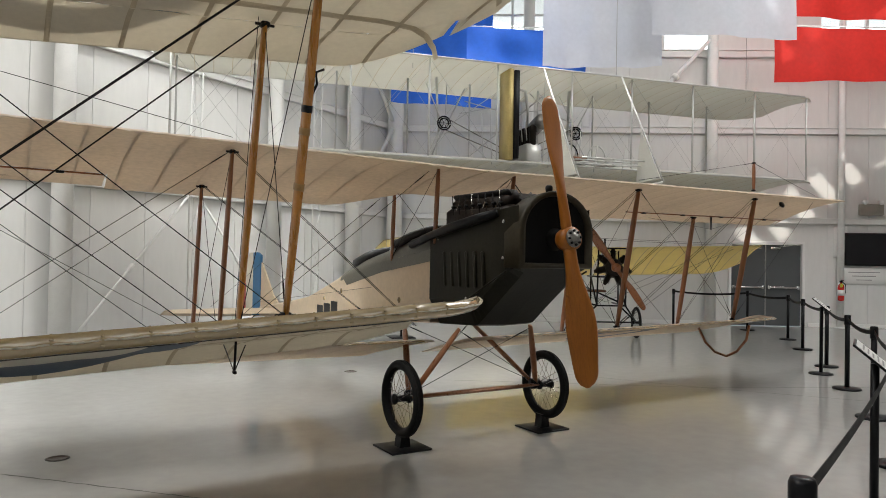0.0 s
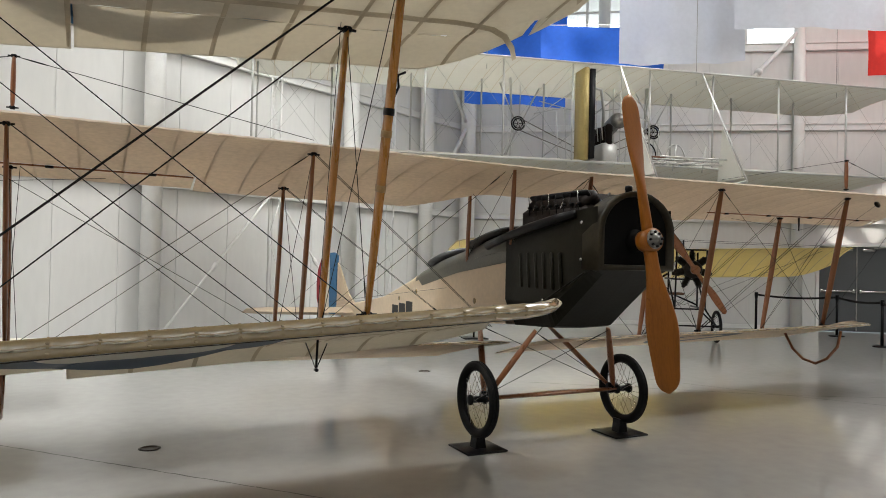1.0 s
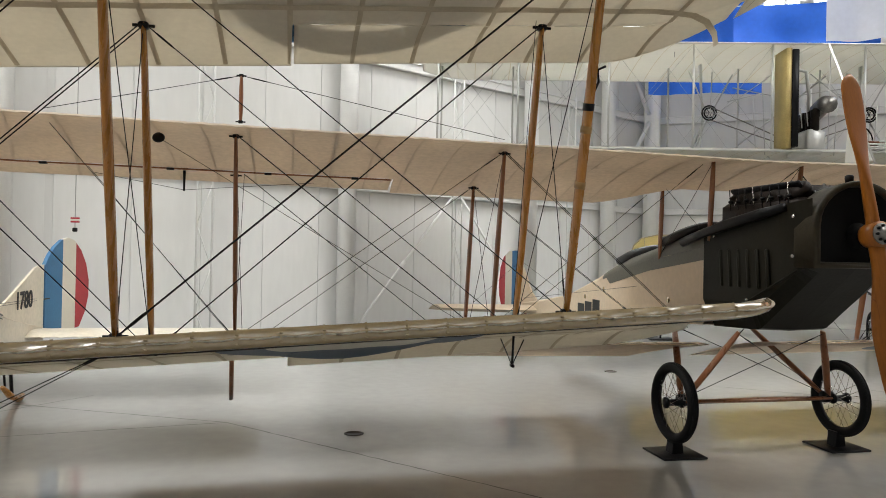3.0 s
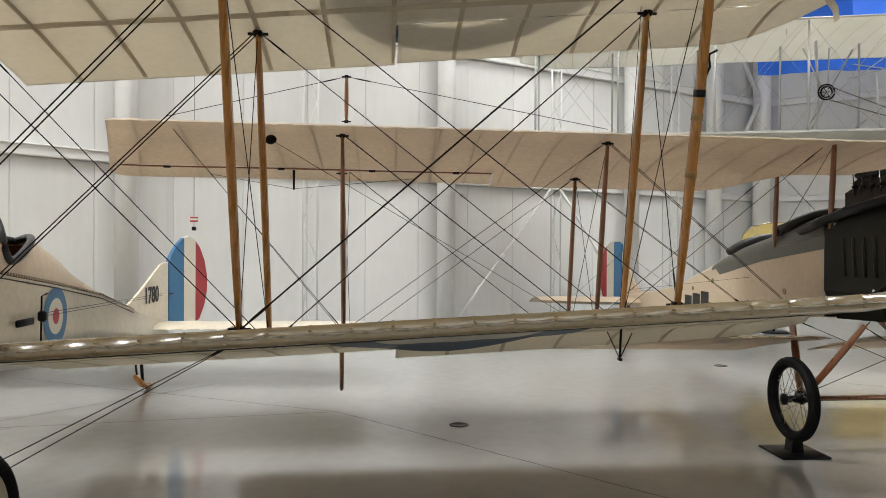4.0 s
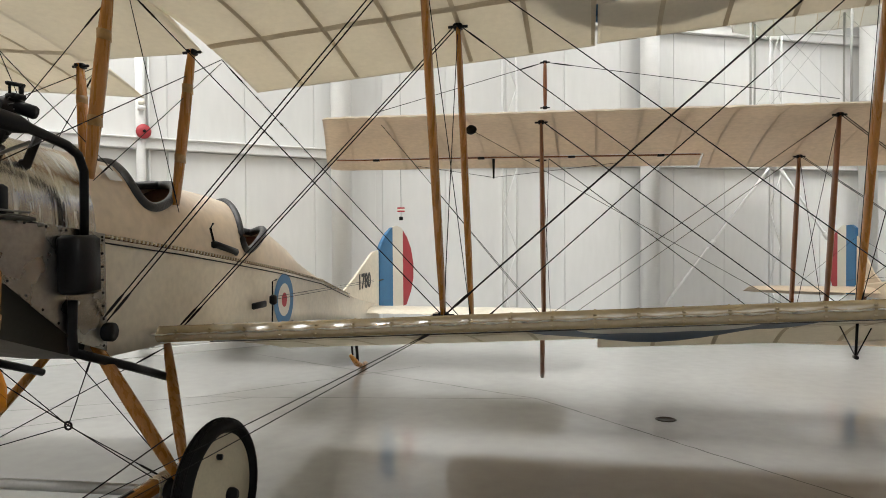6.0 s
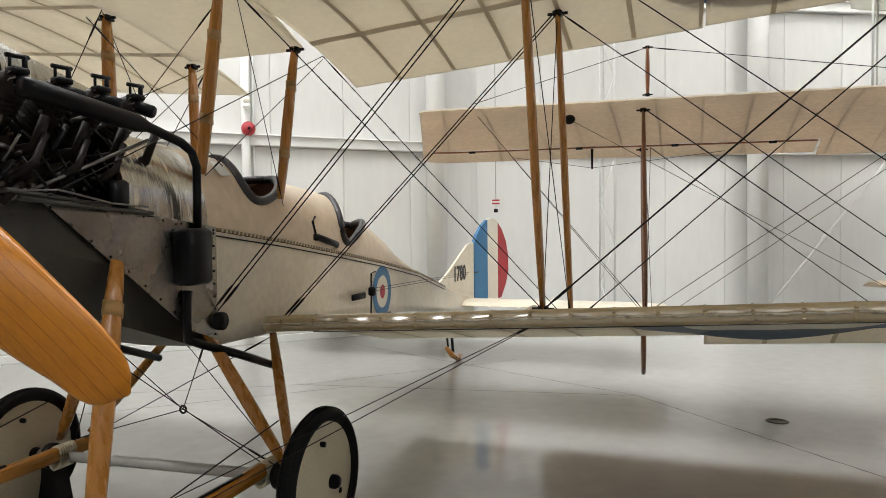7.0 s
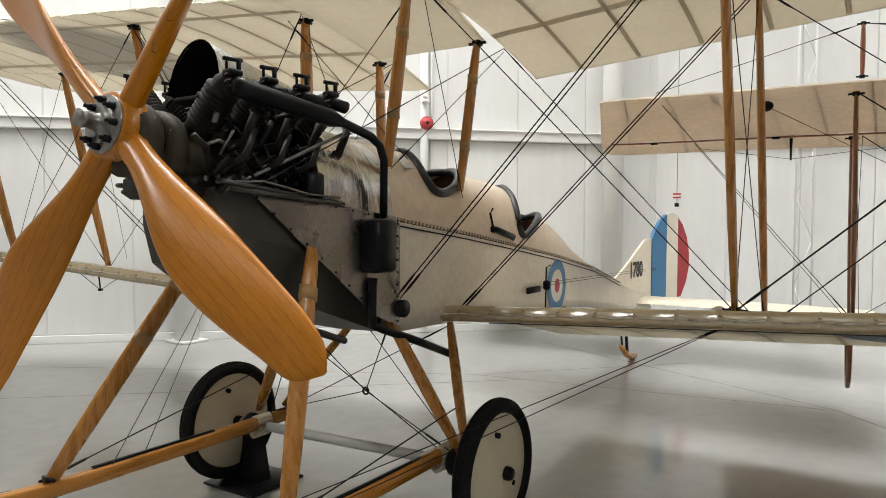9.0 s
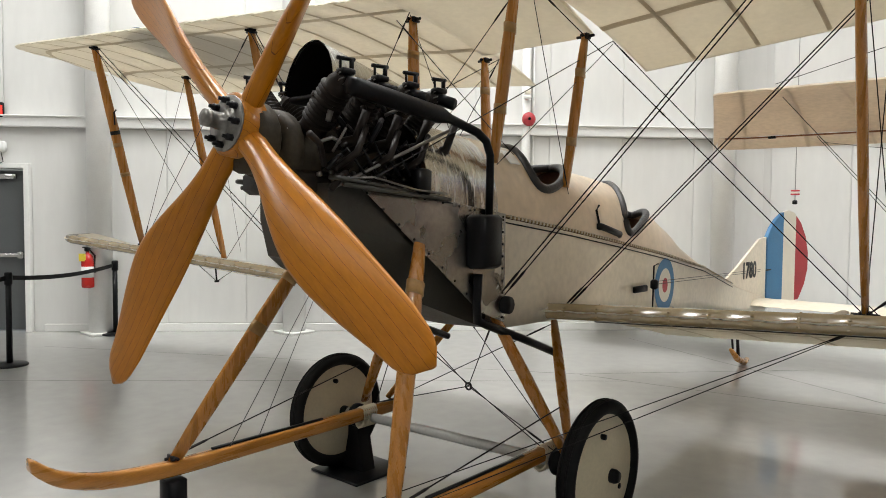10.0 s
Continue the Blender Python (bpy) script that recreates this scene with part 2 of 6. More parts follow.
class Geo:
    """Collects verts and faces of one mesh."""
    def __init__(self):
        self.v, self.f = [], []

    def grid(self, rows, close_u=False, close_v=False, caps=False):
        o, n, m = len(self.v), len(rows), len(rows[0])
        for r in rows:
            self.v += [Vector(p) for p in r]
        for i in range(n if close_u else n - 1):
            for j in range(m if close_v else m - 1):
                a, b = o + i * m + j, o + i * m + (j + 1) % m
                c, d = o + ((i + 1) % n) * m + (j + 1) % m, o + ((i + 1) % n) * m + j
                self.f.append((a, b, c, d))
        if caps:
            self.f.append(tuple(o + j for j in range(m))[::-1])
            self.f.append(tuple(o + (n - 1) * m + j for j in range(m)))
        return self

    def tube(self, pts, r, seg=10, squash=1.0, up=(0, 0, 1), caps=True):
        pts = [Vector(p) for p in pts]
        rs = r if isinstance(r, (list, tuple)) else [r] * len(pts)
        rows = []
        for i, p in enumerate(pts):
            d = (pts[min(i + 1, len(pts) - 1)] - pts[max(i - 1, 0)]).normalized()
            ref = Vector(up)
            if abs(d.dot(ref)) > 0.97:
                ref = Vector((0, 1, 0)) if abs(d.y) < 0.9 else Vector((1, 0, 0))
            a = d.cross(ref).normalized()
            b = d.cross(a)
            rows.append([p + (a * math.cos(k * 2 * math.pi / seg) * squash + b * math.sin(k * 2 * math.pi / seg)) * rs[i] for k in range(seg)])
        return self.grid(rows, close_v=True, caps=caps)

    def box(self, c, s, m=None, bevel=0.0):
        o = len(self.v)
        hx, hy, hz = s[0] / 2, s[1] / 2, s[2] / 2
        b = min(bevel, hx * 0.9, hy * 0.9, hz * 0.9)
        m = m or Matrix()
        if not b:
            for z in (-hz, hz):
                for x, y in ((-hx, -hy), (hx, -hy), (hx, hy), (-hx, hy)):
                    self.v.append(Vector(c) + m @ Vector((x, y, z)))
            self.f += [tuple(o + i for i in q) for q in ((3, 2, 1, 0), (4, 5, 6, 7), (0, 1, 5, 4), (1, 2, 6, 5), (2, 3, 7, 6), (3, 0, 4, 7))]
            return self
        ring = lambda ix, iy: [(-hx + ix, -hy), (hx - ix, -hy), (hx, -hy + iy), (hx, hy - iy), (hx - ix, hy), (-hx + ix, hy), (-hx, hy - iy), (-hx, -hy + iy)]
        rows = []
        for z, k in ((-hz, 1), (-hz + b, 0), (hz - b, 0), (hz, 1)):
            rows.append([Vector(c) + m @ Vector((x * (1 - k * b / hx), y * (1 - k * b / hy), z)) for x, y in ring(b, b)])
        return self.grid(rows, close_v=True, caps=True)

    def lathe(self, profile, m=None, seg=24):
        """profile of (radius, along); turns about local z."""
        m = m or Matrix()
        rows = [[m @ Vector((r * math.cos(k * 2 * math.pi / seg), r * math.sin(k * 2 * math.pi / seg), z)) for k in range(seg)] for r, z in profile]
        return self.grid(rows, close_v=True, caps=True)

    def make(self, name, mat, parent=None, label="", smooth=True, m=None):
        return part(name, mesh_of(name, self.v, self.f, mat, smooth), parent, label, m)


def wire(parent, a, b, r=0.003, mat=None, name="bracing_wire", fork=True):
    a, b, r = Vector(a), Vector(b), r * 1.15
    g = Geo().tube([a, b], r, 5, caps=False)
    if fork and (b - a).length > 0.6:
        d = (b - a).normalized()
        g.tube([a + d * 0.06, a + d * 0.10, a + d * 0.17, a + d * 0.2], [r * 1.1, r * 2.0, r * 2.0, r * 1.1], 6)
    return g.make(name, mat or WIRE, parent)


def strut(parent, a, b, width, mat, name="strut", squash=0.5, label="", along=(0, 1, 0), n=9, spindle=0.35):
    """Streamlined strut, swelling towards its middle, wide along the flight direction."""
    a, b = Vector(a), Vector(b)
    d = (b - a).normalized()
    fw = (Vector(along) - d * d.dot(Vector(along))).normalized()
    sd = d.cross(fw)
    rows = []
    for i in range(n):
        u = i / (n - 1)
        w = width * (1 - spindle + spindle * math.sin(math.pi * min(max(u, 0.0), 1)) ** 0.7) * 0.5
        rows.append([a.lerp(b, u) + fw * math.cos(k * math.pi / 6) * w * (1 if math.cos(k * math.pi / 6) > 0 else 1.15) + sd * math.sin(k * math.pi / 6) * w * squash for k in range(12)])
    return Geo().grid(rows, close_v=True, caps=True).make(name, mat, parent, label)


def fitting(parent, p, s=0.035, name="strut_fitting"):
    g = Geo().box(p, (s * 1.5, s * 1.5, s), bevel=s * 0.2)
    p = Vector(p)
    g.tube([p + Vector((-s * 1.6, 0, 0)), p + Vector((s * 1.6, 0, 0))], s * 0.25, 6)
    g.tube([p + Vector((0, -s * 1.4, 0)), p + Vector((0, s * 1.4, 0))], s * 0.25, 6)
    return g.make(name, BLACK, parent)


def smooth_step(a, b, x):
    u = min(max((x - a) / (b - a), 0), 1)
    return u * u * (3 - 2 * u)


class Wing:
    """A cambered fabric wing half from x0 to x1 (mirrored if side is -1), with fabric sagging between its ribs."""
    def __init__(self, x0, x1, le, te, z, slope, thick, pitch, side=1, nose=0.5, sag=0.006, cut=None, droop=0.0, frac=None, camber=0.055, shear=(0, 0)):
        self.x0, self.x1, self.le, self.te, self.z, self.slope, self.thick = x0, x1, le, te, z, slope, thick
        self.pitch, self.side, self.nose, self.sag, self.cut, self.droop = pitch, side, nose, sag, cut, droop
        self.camber, self.shear = camber, shear
        self.frac = frac or (lambda x: 1.0)

    def pt(self, x, u, top, off=0.0):
        le, te = self.le(x), self.te(x)
        c = te - le
        u = u * self.frac(x)
        full = 0.5 * (5 * 0.2969 * math.sqrt(max(u, 0)) - 5 * 0.126 * u - 5 * 0.3516 * u * u + 5 * 0.2843 * u ** 3 - 5 * 0.1036 * u ** 4) / 0.5
        camber = self.camber * c * (1 - (2 * u ** 0.8 - 1) ** 2)
        half = self.thick * full * (c / 1.6) ** 0.3
        s = math.sin(math.pi * x / self.pitch) ** 2
        sn = math.sin(math.pi * x / (self.pitch * self.nose)) ** 2
        dip = self.sag * (s * math.sin(math.pi * min(u * 1.05, 1)) + 2.2 * sn * math.exp(-((u - 0.035) / 0.035) ** 2))
        zz = self.z(x) + self.slope * (u * c) + camber - self.droop * u * u
        zz += (half - dip + off) if top else (-half * 0.75 + dip * 0.7 - off)
        x += (self.shear[0] + self.shear[1] * u) * smooth_step(self.x1 - 0.9, self.x1, x)
        return Vector((self.side * x, le + u * c, zz))

    def build(self, name, mat, parent, label="", step=None, nu=15):
        step = step or self.pitch * self.nose / 6
        n = max(3, int((self.x1 - self.x0) / step))
        xs = [self.x0 + (self.x1 - self.x0) * i / n for i in range(n + 1)]
        if self.cut:
            xs = sorted(xs + [self.cut - 0.002, self.cut + 0.002])
        us = [(1 - math.cos(math.pi * k / nu)) / 2 for k in range(nu + 1)]
        us = [0, 0.004, 0.013, 0.027, 0.045] + [u for u in us if u > 0.06]
        rows = [[self.pt(x, u, True) for u in reversed(us)] + [self.pt(x, u, False) for u in us[1:-1]] for x in xs]
        if self.side < 0:
            rows = rows[::-1]
        return Geo().grid(rows, close_v=True, caps=True).make(name, mat, parent, label)

    def rib(self, x, mat, parent, width=0.03, top=False, name="rib", u1=1.0):
        rows = []
        for k in range(15):
            u = 0.01 + (0.985 * u1 - 0.01) * k / 14
            rows.append([self.pt(x - width / 2, u, top, 0.0015), self.pt(x, u, top, 0.004), self.pt(x + width / 2, u, top, 0.0015)])
        if (self.side > 0) == top:
            rows = rows[::-1]
        g = Geo().grid(rows)
        if not top:
            for d in (-0.011, 0.011):
                g.grid([[self.pt(x + d, 0.04 + 0.9 * u1 * k / 12, True, -0.006), self.pt(x + d, 0.04 + 0.9 * u1 * k / 12, False, -0.006)] for k in range(13)])
        return g.make(name, mat, parent)

    def band(self, u, mat, parent, width=0.05, top=False, name="spar_line"):
        n = 40
        xs = [self.x0 + (self.x1 - 0.06 - self.x0) * i / n for i in range(n + 1)]
        rows = [[self.pt(x, (u * 1.65 + k * width) / max(self.te(x) - self.le(x), 0.2) / self.frac(x), top, 0.0035 - 0.002 * abs(k)) for k in (-0.5, 0, 0.5)] for x in xs]
        if (self.side > 0) != top:
            rows = rows[::-1]
        return Geo().grid(rows).make(name, mat, parent)

    def disc(self, xc, uc, r, mat, parent, off, name, r0=0.0, top=False):
        rows = []
        for i in range(33):
            a = 2 * math.pi * i / 32
            row = []
            for k in range(6):
                rr = r0 + (r - r0) * k / 5
                x = xc + rr * math.cos(a)
                y = self.le(xc) + uc * (self.te(xc) - self.le(xc)) + rr * math.sin(a)
                u = (y - self.le(x)) / (self.te(x) - self.le(x)) / self.frac(x)
                row.append(self.pt(x, min(max(u, 0.01), 0.995), top, off))
            rows.append(row)
        if self.side < 0:
            rows = rows[::-1]
        return Geo().grid(rows).make(name, mat, parent)


def wheel(parent, c, r, width, spoked, tyre_r):
    """A wheel about the x axis with tyre, rim and either a fabric cover or wire spokes."""
    hub = thing("wheel", "", "")
    del_keys = [k for k in hub.keys()]
    for k in del_keys:
        del hub[k]
    hub.parent, hub.location = parent, c
    m = pose(0, 0, 0, 0, 90, 0)
    prof = [(r - tyre_r + tyre_r * math.cos(a), width / 2 * math.sin(a)) for a in [k * 2 * math.pi / 14 for k in range(14)]]
    rows = [[m @ Vector((p * math.cos(q), p * math.sin(q), z)) for p, z in prof] for q in [k * 2 * math.pi / 48 for k in range(48)]]
    g = Geo().grid(rows, close_u=True, close_v=True)
    for z in (-0.36, -0.2, 0.2, 0.36):
        rr = r - tyre_r + tyre_r * math.sqrt(max(0, 1 - (z * 1.2) ** 2)) + 0.001
        ring = [[m @ Vector(((rr + e) * math.cos(q), (rr + e) * math.sin(q), width * z * 0.6 + w)) for e, w in ((-0.003, -0.002), (0.003, -0.001), (0.003, 0.001), (-0.003, 0.002))] for q in [k * 2 * math.pi / 48 for k in range(48)]]
        g.grid(ring, close_u=True, close_v=True)
    g.make("tyre", RUBBER, hub)
    ri = r - 2 * tyre_r * 0.92
    Geo().grid([[m @ Vector((p * math.cos(q), p * math.sin(q), z)) for p, z in ((ri + 0.012, -0.022), (ri + 0.02, 0), (ri + 0.012, 0.022), (ri - 0.01, 0.016), (ri - 0.01, -0.016))] for q in [k * 2 * math.pi / 40 for k in range(40)]], close_u=True, close_v=True).make("rim", BLACK if spoked else WHEEL_DISC, hub)
    if spoked:
        Geo().lathe([(0.02, -0.09), (0.045, -0.08), (0.045, -0.06), (0.028, -0.05), (0.028, 0.05), (0.045, 0.06), (0.045, 0.08), (0.02, 0.09)], m, 16).make("hub", BLACK, hub)
        for k in range(28):
            a = 2 * math.pi * k / 28
            b = a + (0.5 if k % 2 else -0.5)
            s = 0.06 if k % 4 < 2 else -0.06
            p0 = m @ Vector((0.042 * math.cos(b), 0.042 * math.sin(b), s))
            p1 = m @ Vector((ri * math.cos(a), ri * math.sin(a), 0))
            Geo().tube([p0, p1], 0.0022, 4, caps=False).make("spoke", CHROME, hub)
    else:
        for s in (-1, 1):
            prof = [(0.03, 0.062), (0.1, 0.055), (ri * 0.7, 0.036), (ri + 0.012, 0.018)]
            rows = [[m @ Vector((p * math.cos(q), p * math.sin(q), s * z)) for p, z in prof] for q in [k * 2 * math.pi / 40 for k in range(40)]]
            Geo().grid(rows if s < 0 else rows[::-1], close_u=True).make("wheel_cover", WHEEL_DISC, hub)
        Geo().lathe([(0.034, -0.1), (0.034, 0.085), (0.026, 0.1)], m, 16).make("hub", BLACK, hub)
        for a, q in ((0.9, 0.13), (3.4, 0.2)):
            Geo().lathe([(0.014, 0.03), (0.014, 0.056)], m @ Matrix.Translation((q * math.cos(a), q * math.sin(a), 0)), 10).make("valve_hole", BLACK, hub)
    return hub


def blade_rows(R, wmax, n=34, hub_w=0.07, pitch0=55, pitch1=14, thick=0.05, tip=0.05, wide=0.5, sweep=0.06, tip_w=0.5):
    """Sections of one propeller blade along +x; the disc lies in the x-z plane and y points aft."""
    rows = []
    for i in range(n):
        u = (i / (n - 1)) ** 0.85
        x = 0.05 + (R - 0.05) * u
        w = hub_w + (wmax - hub_w) * smooth_step(0.1, wide, u)
        w *= 1 - (1 - tip_w) * max(0.0, (u - wide) / (1 - wide)) ** 1.7
        if u > 1 - tip:
            w *= math.sqrt(max(0.02, 1 - ((u - 1 + tip) / tip) ** 2))
        t = thick * (1 - 0.82 * smooth_step(0.0, 0.9, u)) + 0.006
        ang = radians(pitch0 + (pitch1 - pitch0) * smooth_step(0.05, 0.95, u))
        row = []
        for k in range(16):
            a = 2 * math.pi * k / 16
            cx, cy = math.cos(a) * w / 2 + w * sweep * math.sin(min(u, 0.85) * 3.0), math.sin(a) * t / 2
            row.append(Vector((x, cy * math.cos(ang) + cx * math.sin(ang), cx * math.cos(ang) - cy * math.sin(ang))))
        rows.append(row)
    return rows


def lettering(name, text, size, mat, parent, m, width=0.0):
    cu = bpy.data.curves.new(name, "FONT")
    cu.body, cu.size, cu.align_x, cu.align_y, cu.extrude, cu.offset = text, size, "CENTER", "CENTER", 0.001, 0.008
    tmp = new("lettering_curve", cu)
    me = bpy.data.meshes.new_from_object(tmp.evaluated_get(bpy.context.evaluated_depsgraph_get()))
    bpy.data.objects.remove(tmp)
    bpy.data.curves.remove(cu)
    me.materials.clear()
    me.materials.append(mat)
    if width:
        for v in me.vertices:
            v.co.x *= width
    return part(name, me, parent, "", m)


# ---- hall ----
P0, P1, P2, P3 = (-10.2, -1.92), (-0.6, 7.75), (11.9, 14.0), (27.0, 3.4)
P4, P5 = (20.0, -13.0), (-8.0, -12.0)
TOP, CLERE = 9.6, 7.3
Geo().grid([[(-60, -60, 0), (60, -60, 0)], [(-60, 60, 0), (60, 60, 0)]]).make("ground", JOINT, smooth=False)
bpy.data.objects["ground"].location.z = -0.06
tagged(bpy.data.objects["ground"], "dark ground under the hall", "ground", kind="structure")
fl = Geo()
fl.v = [Vector((*p, 0)) for p in (P0, P5, P4, P3, P2, P1)]
fl.f = [tuple(range(6))]
floor = tagged(fl.make("floor", FLOOR, smooth=False), "glossy sealed grey concrete hangar floor", "floor", kind="structure")


def on_wall(a, b):
    """Pose with x along the wall, y into the hall and z up, at a; and the wall's length."""
    d = Vector((b[0] - a[0], b[1] - a[1], 0))
    return Matrix.Translation((*a, 0)) @ pose(0, 0, 0, 0, 0, math.degrees(math.atan2(d.y, d.x))) , d.length


def wall(name, a, b, gaps=(), top=TOP, label="white insulated metal panel wall", thick=0.2, mat=None):
    """Wall outside the line a-b (hall on its right hand); gaps: (x0, x1, z0, z1) openings."""
    m, L = on_wall(a, b)
    g = Geo()
    xs = sorted({0, L, *[v for q in gaps for v in q[:2]]})
    for x0, x1 in zip(xs, xs[1:]):
        zs = [(0, top)]
        for q in gaps:
            if q[0] <= x0 + 1e-6 and q[1] >= x1 - 1e-6:
                zs = [(0, q[2]), (q[3], top)]
        for z0, z1 in zs:
            if z1 - z0 > 0.01:
                g.box(((x0 + x1) / 2, thick / 2, (z0 + z1) / 2), (x1 - x0, thick, z1 - z0))
    w = tagged(g.make(name, mat or WALL, smooth=False, m=m), label, "wall", kind="structure")
    return w, m, L


DOOR_E = 8.9   # along wall_east
w_a, m_a, l_a = wall("wall_west", P0, P1, gaps=((2.35, 3.45, 0, 2.16),))
w_b, m_b, l_b = wall("wall_north", P1, P2, gaps=((6.5, 13.6, CLERE, 9.3),))
w_c, m_c, l_c = wall("wall_east", P2, P3, gaps=((DOOR_E, DOOR_E + 1.95, 0, 2.16), (0.4, 8.5, CLERE, 9.3), (11.2, 17.5, CLERE, 9.3)))
# Unseen walls behind the camera, greyed to reduce the light they bounce back.
wall("wall_south_east", P3, P4, label="unseen closing wall, grey to weaken bounced light", mat=UNSEEN_GREY)
wall("wall_south", P4, P5, label="unseen closing wall, grey to weaken bounced light", mat=UNSEEN_GREY)
wall("wall_south_west", P5, P0, label="unseen closing wall, grey to weaken bounced light", mat=UNSEEN_GREY)


def panels(parent, L, z0, z1, skip=(), width=1.04):
    n = int(L / width)
    me = mesh_of("panel", *(lambda g: (g.v, g.f))(Geo().box((width / 2, -0.006, (z0 + z1) / 2), (width - 0.014, 0.016, z1 - z0), bevel=0.004)), WALL, False)
    for i in range(n):
        x = i * width
        if any(x < q[1] and x + width > q[0] and z0 < q[3] and z1 > q[2] for q in skip):
            continue
        part("panel", me, parent, m=Matrix.Translation((x, 0, 0)))


def girt(m, L, z, h, skip=()):
    g = Geo()
    xs = [0, *[v for q in skip for v in q], L]
    for x0, x1 in zip(xs[::2], xs[1::2]):
        g.box(((x0 + x1) / 2, -0.06, z), (x1 - x0, 0.09, h), bevel=0.01)
        g.box(((x0 + x1) / 2, -0.075, z + h / 2), (x1 - x0, 0.13, 0.02), bevel=0.005)
    tagged(g.make("wall_girt", STEEL, m=m, smooth=False), "white painted steel wall girt", "girt", kind="structure")


for m, L in ((m_a, l_a), (m_b, l_b), (m_c, l_c)):
    girt(m, L, 2.78, 0.14)
    girt(m, L, 5.15, 0.16)
    girt(m, L, 7.2, 0.18)
    base = Geo().box((L / 2, -0.03, 0.05), (L, 0.05, 0.1), bevel=0.005)
    if m is m_c:
        base = Geo().box((DOOR_E / 2 - 0.05, -0.03, 0.05), (DOOR_E - 0.1, 0.05, 0.1), bevel=0.005)
        base.box(((DOOR_E + 2.05 + L) / 2, -0.03, 0.05), (L - DOOR_E - 2.05, 0.05, 0.1), bevel=0.005)
    if m is m_a:
        base = Geo().box((1.1, -0.03, 0.05), (2.2, 0.05, 0.1), bevel=0.005)
        base.box(((3.6 + L) / 2, -0.03, 0.05), (L - 3.6, 0.05, 0.1), bevel=0.005)
    tagged(base.make("baseboard", STEEL, m=m, smooth=False), "pale base trim along the wall", "baseboard", kind="structure")

# ceiling with openings for the added, unseen skylights
cx0, cx1, cy0, cy1 = -12.0, 29.0, -15.0, 16.0
HOLES = [(sx - sl / 2, sx + sl / 2, sy - sw / 2, sy + sw / 2) for sx, sy, sl, sw in (*ADDED_SKYLIGHTS, *CLEAR_STRIPS)]
cg = Geo()
ys = sorted({cy0, cy1, *[v for h in HOLES for v in h[2:]]})
for y0, y1 in zip(ys, ys[1:]):
    x = cx0
    for h in sorted(h for h in HOLES if h[2] <= y0 + 1e-6 and h[3] >= y1 - 1e-6):
        cg.box(((x + h[0]) / 2, (y0 + y1) / 2, TOP + 0.08), (h[0] - x, y1 - y0, 0.16))
        x = h[1]
    cg.box(((x + cx1) / 2, (y0 + y1) / 2, TOP + 0.08), (cx1 - x, y1 - y0, 0.16))
tagged(cg.make("ceiling", CEIL, smooth=False), "white hangar ceiling with openings for the added skylights", "ceiling", kind="structure")
for k, h in enumerate(HOLES):
    w = tagged(thing(f"window_{k + 4}", "unseen roof skylight with glazing bars, added for its light", "window"), kind="structure")
    clear = k >= len(ADDED_SKYLIGHTS)
    n = 11 if clear else 8
    for i in range(n + 1):
        x = h[0] + (h[1] - h[0]) * i / n
        # Clear strips get extra wide bars to cut the sunlight into streaks.
        wd = 0.4 if clear else 0.06
        Geo().box((min(max(x, h[0] + wd / 2), h[1] - wd / 2), (h[2] + h[3]) / 2, TOP + 0.12), (wd, h[3] - h[2], 0.05)).make("glazing_bar", STEEL, w, smooth=False)
    # Opaque pane above the added area lamp; no sky shows through.
    if not clear:
        Geo().box(((h[0] + h[1]) / 2, (h[2] + h[3]) / 2, TOP + 0.17), (h[1] - h[0], h[3] - h[2], 0.01)).make("opal_pane", CEIL, w, smooth=False)


def column(p, r, h=TOP):
    c = thing("column", "white painted round steel building column", "column", "columns", at=(*p, 0))
    Geo().lathe([(r, 0.03), (r, h)], seg=24).make("shaft", STEEL, c)
    Geo().box((0, 0, 0.015), (r * 2.6, r * 2.6, 0.03), bevel=0.004).make("base_plate", STEEL, c)


for p, r in (((-6.95, 1.05), 0.15), ((-5.2, 2.85), 0.15), ((-1.0, 7.0), 0.15), ((3.62, 9.55), 0.16), ((7.7, 11.55), 0.16), ((10.05, 12.75), 0.17), ((11.6, 13.5), 0.2), ((18.62, 9.0), 0.14), ((21.35, 7.1), 0.08), ((14.6, 11.7), 0.15)):
    column(p, r)


def lattice(p, turn, h=7.2, w=0.24):
    c = thing("lattice_post", "slim white steel lattice post against the wall", "post", "lattice posts", at=(*p, 0), turn=turn)
    for s in (-w / 2, w / 2):
        Geo().tube([(s, 0, 0), (s, 0, h)], 0.018, 8).make("chord", STEEL, c)
    n = int(h / 0.62)
    for i in range(n):
        a, b = (-w / 2, w / 2) if i % 2 else (w / 2, -w / 2)
        Geo().tube([(a, 0, i * h / n), (b, 0, (i + 1) * h / n)], 0.009, 6).make("web_bar", STEEL, c)


lattice((1.35, 8.45), 26)
lattice((5.9, 10.75), 26)
lattice((8.9, 12.2), 26)


def brace(a, b, r=0.022):
    t = thing("wall_brace", "white diagonal steel brace rod on the wall", "brace", "wall braces", at=a)
    d = Vector(b) - Vector(a)
    Geo().tube([(0, 0, 0), d], r, 8).make("rod", STEEL, t)
    Geo().tube([d * 0.45, d * 0.5], r * 1.9, 8).make("turnbuckle", STEEL, t)


brace((3.75, 9.62, 0.15), (5.75, 10.6, 2.7))
brace((7.6, 11.4, 0.4), (5.95, 10.6, 2.7))
brace((3.8, 9.65, 7.0), (5.75, 10.6, 5.1))
brace((7.6, 11.5, 7.2), (5.95, 10.6, 5.1))
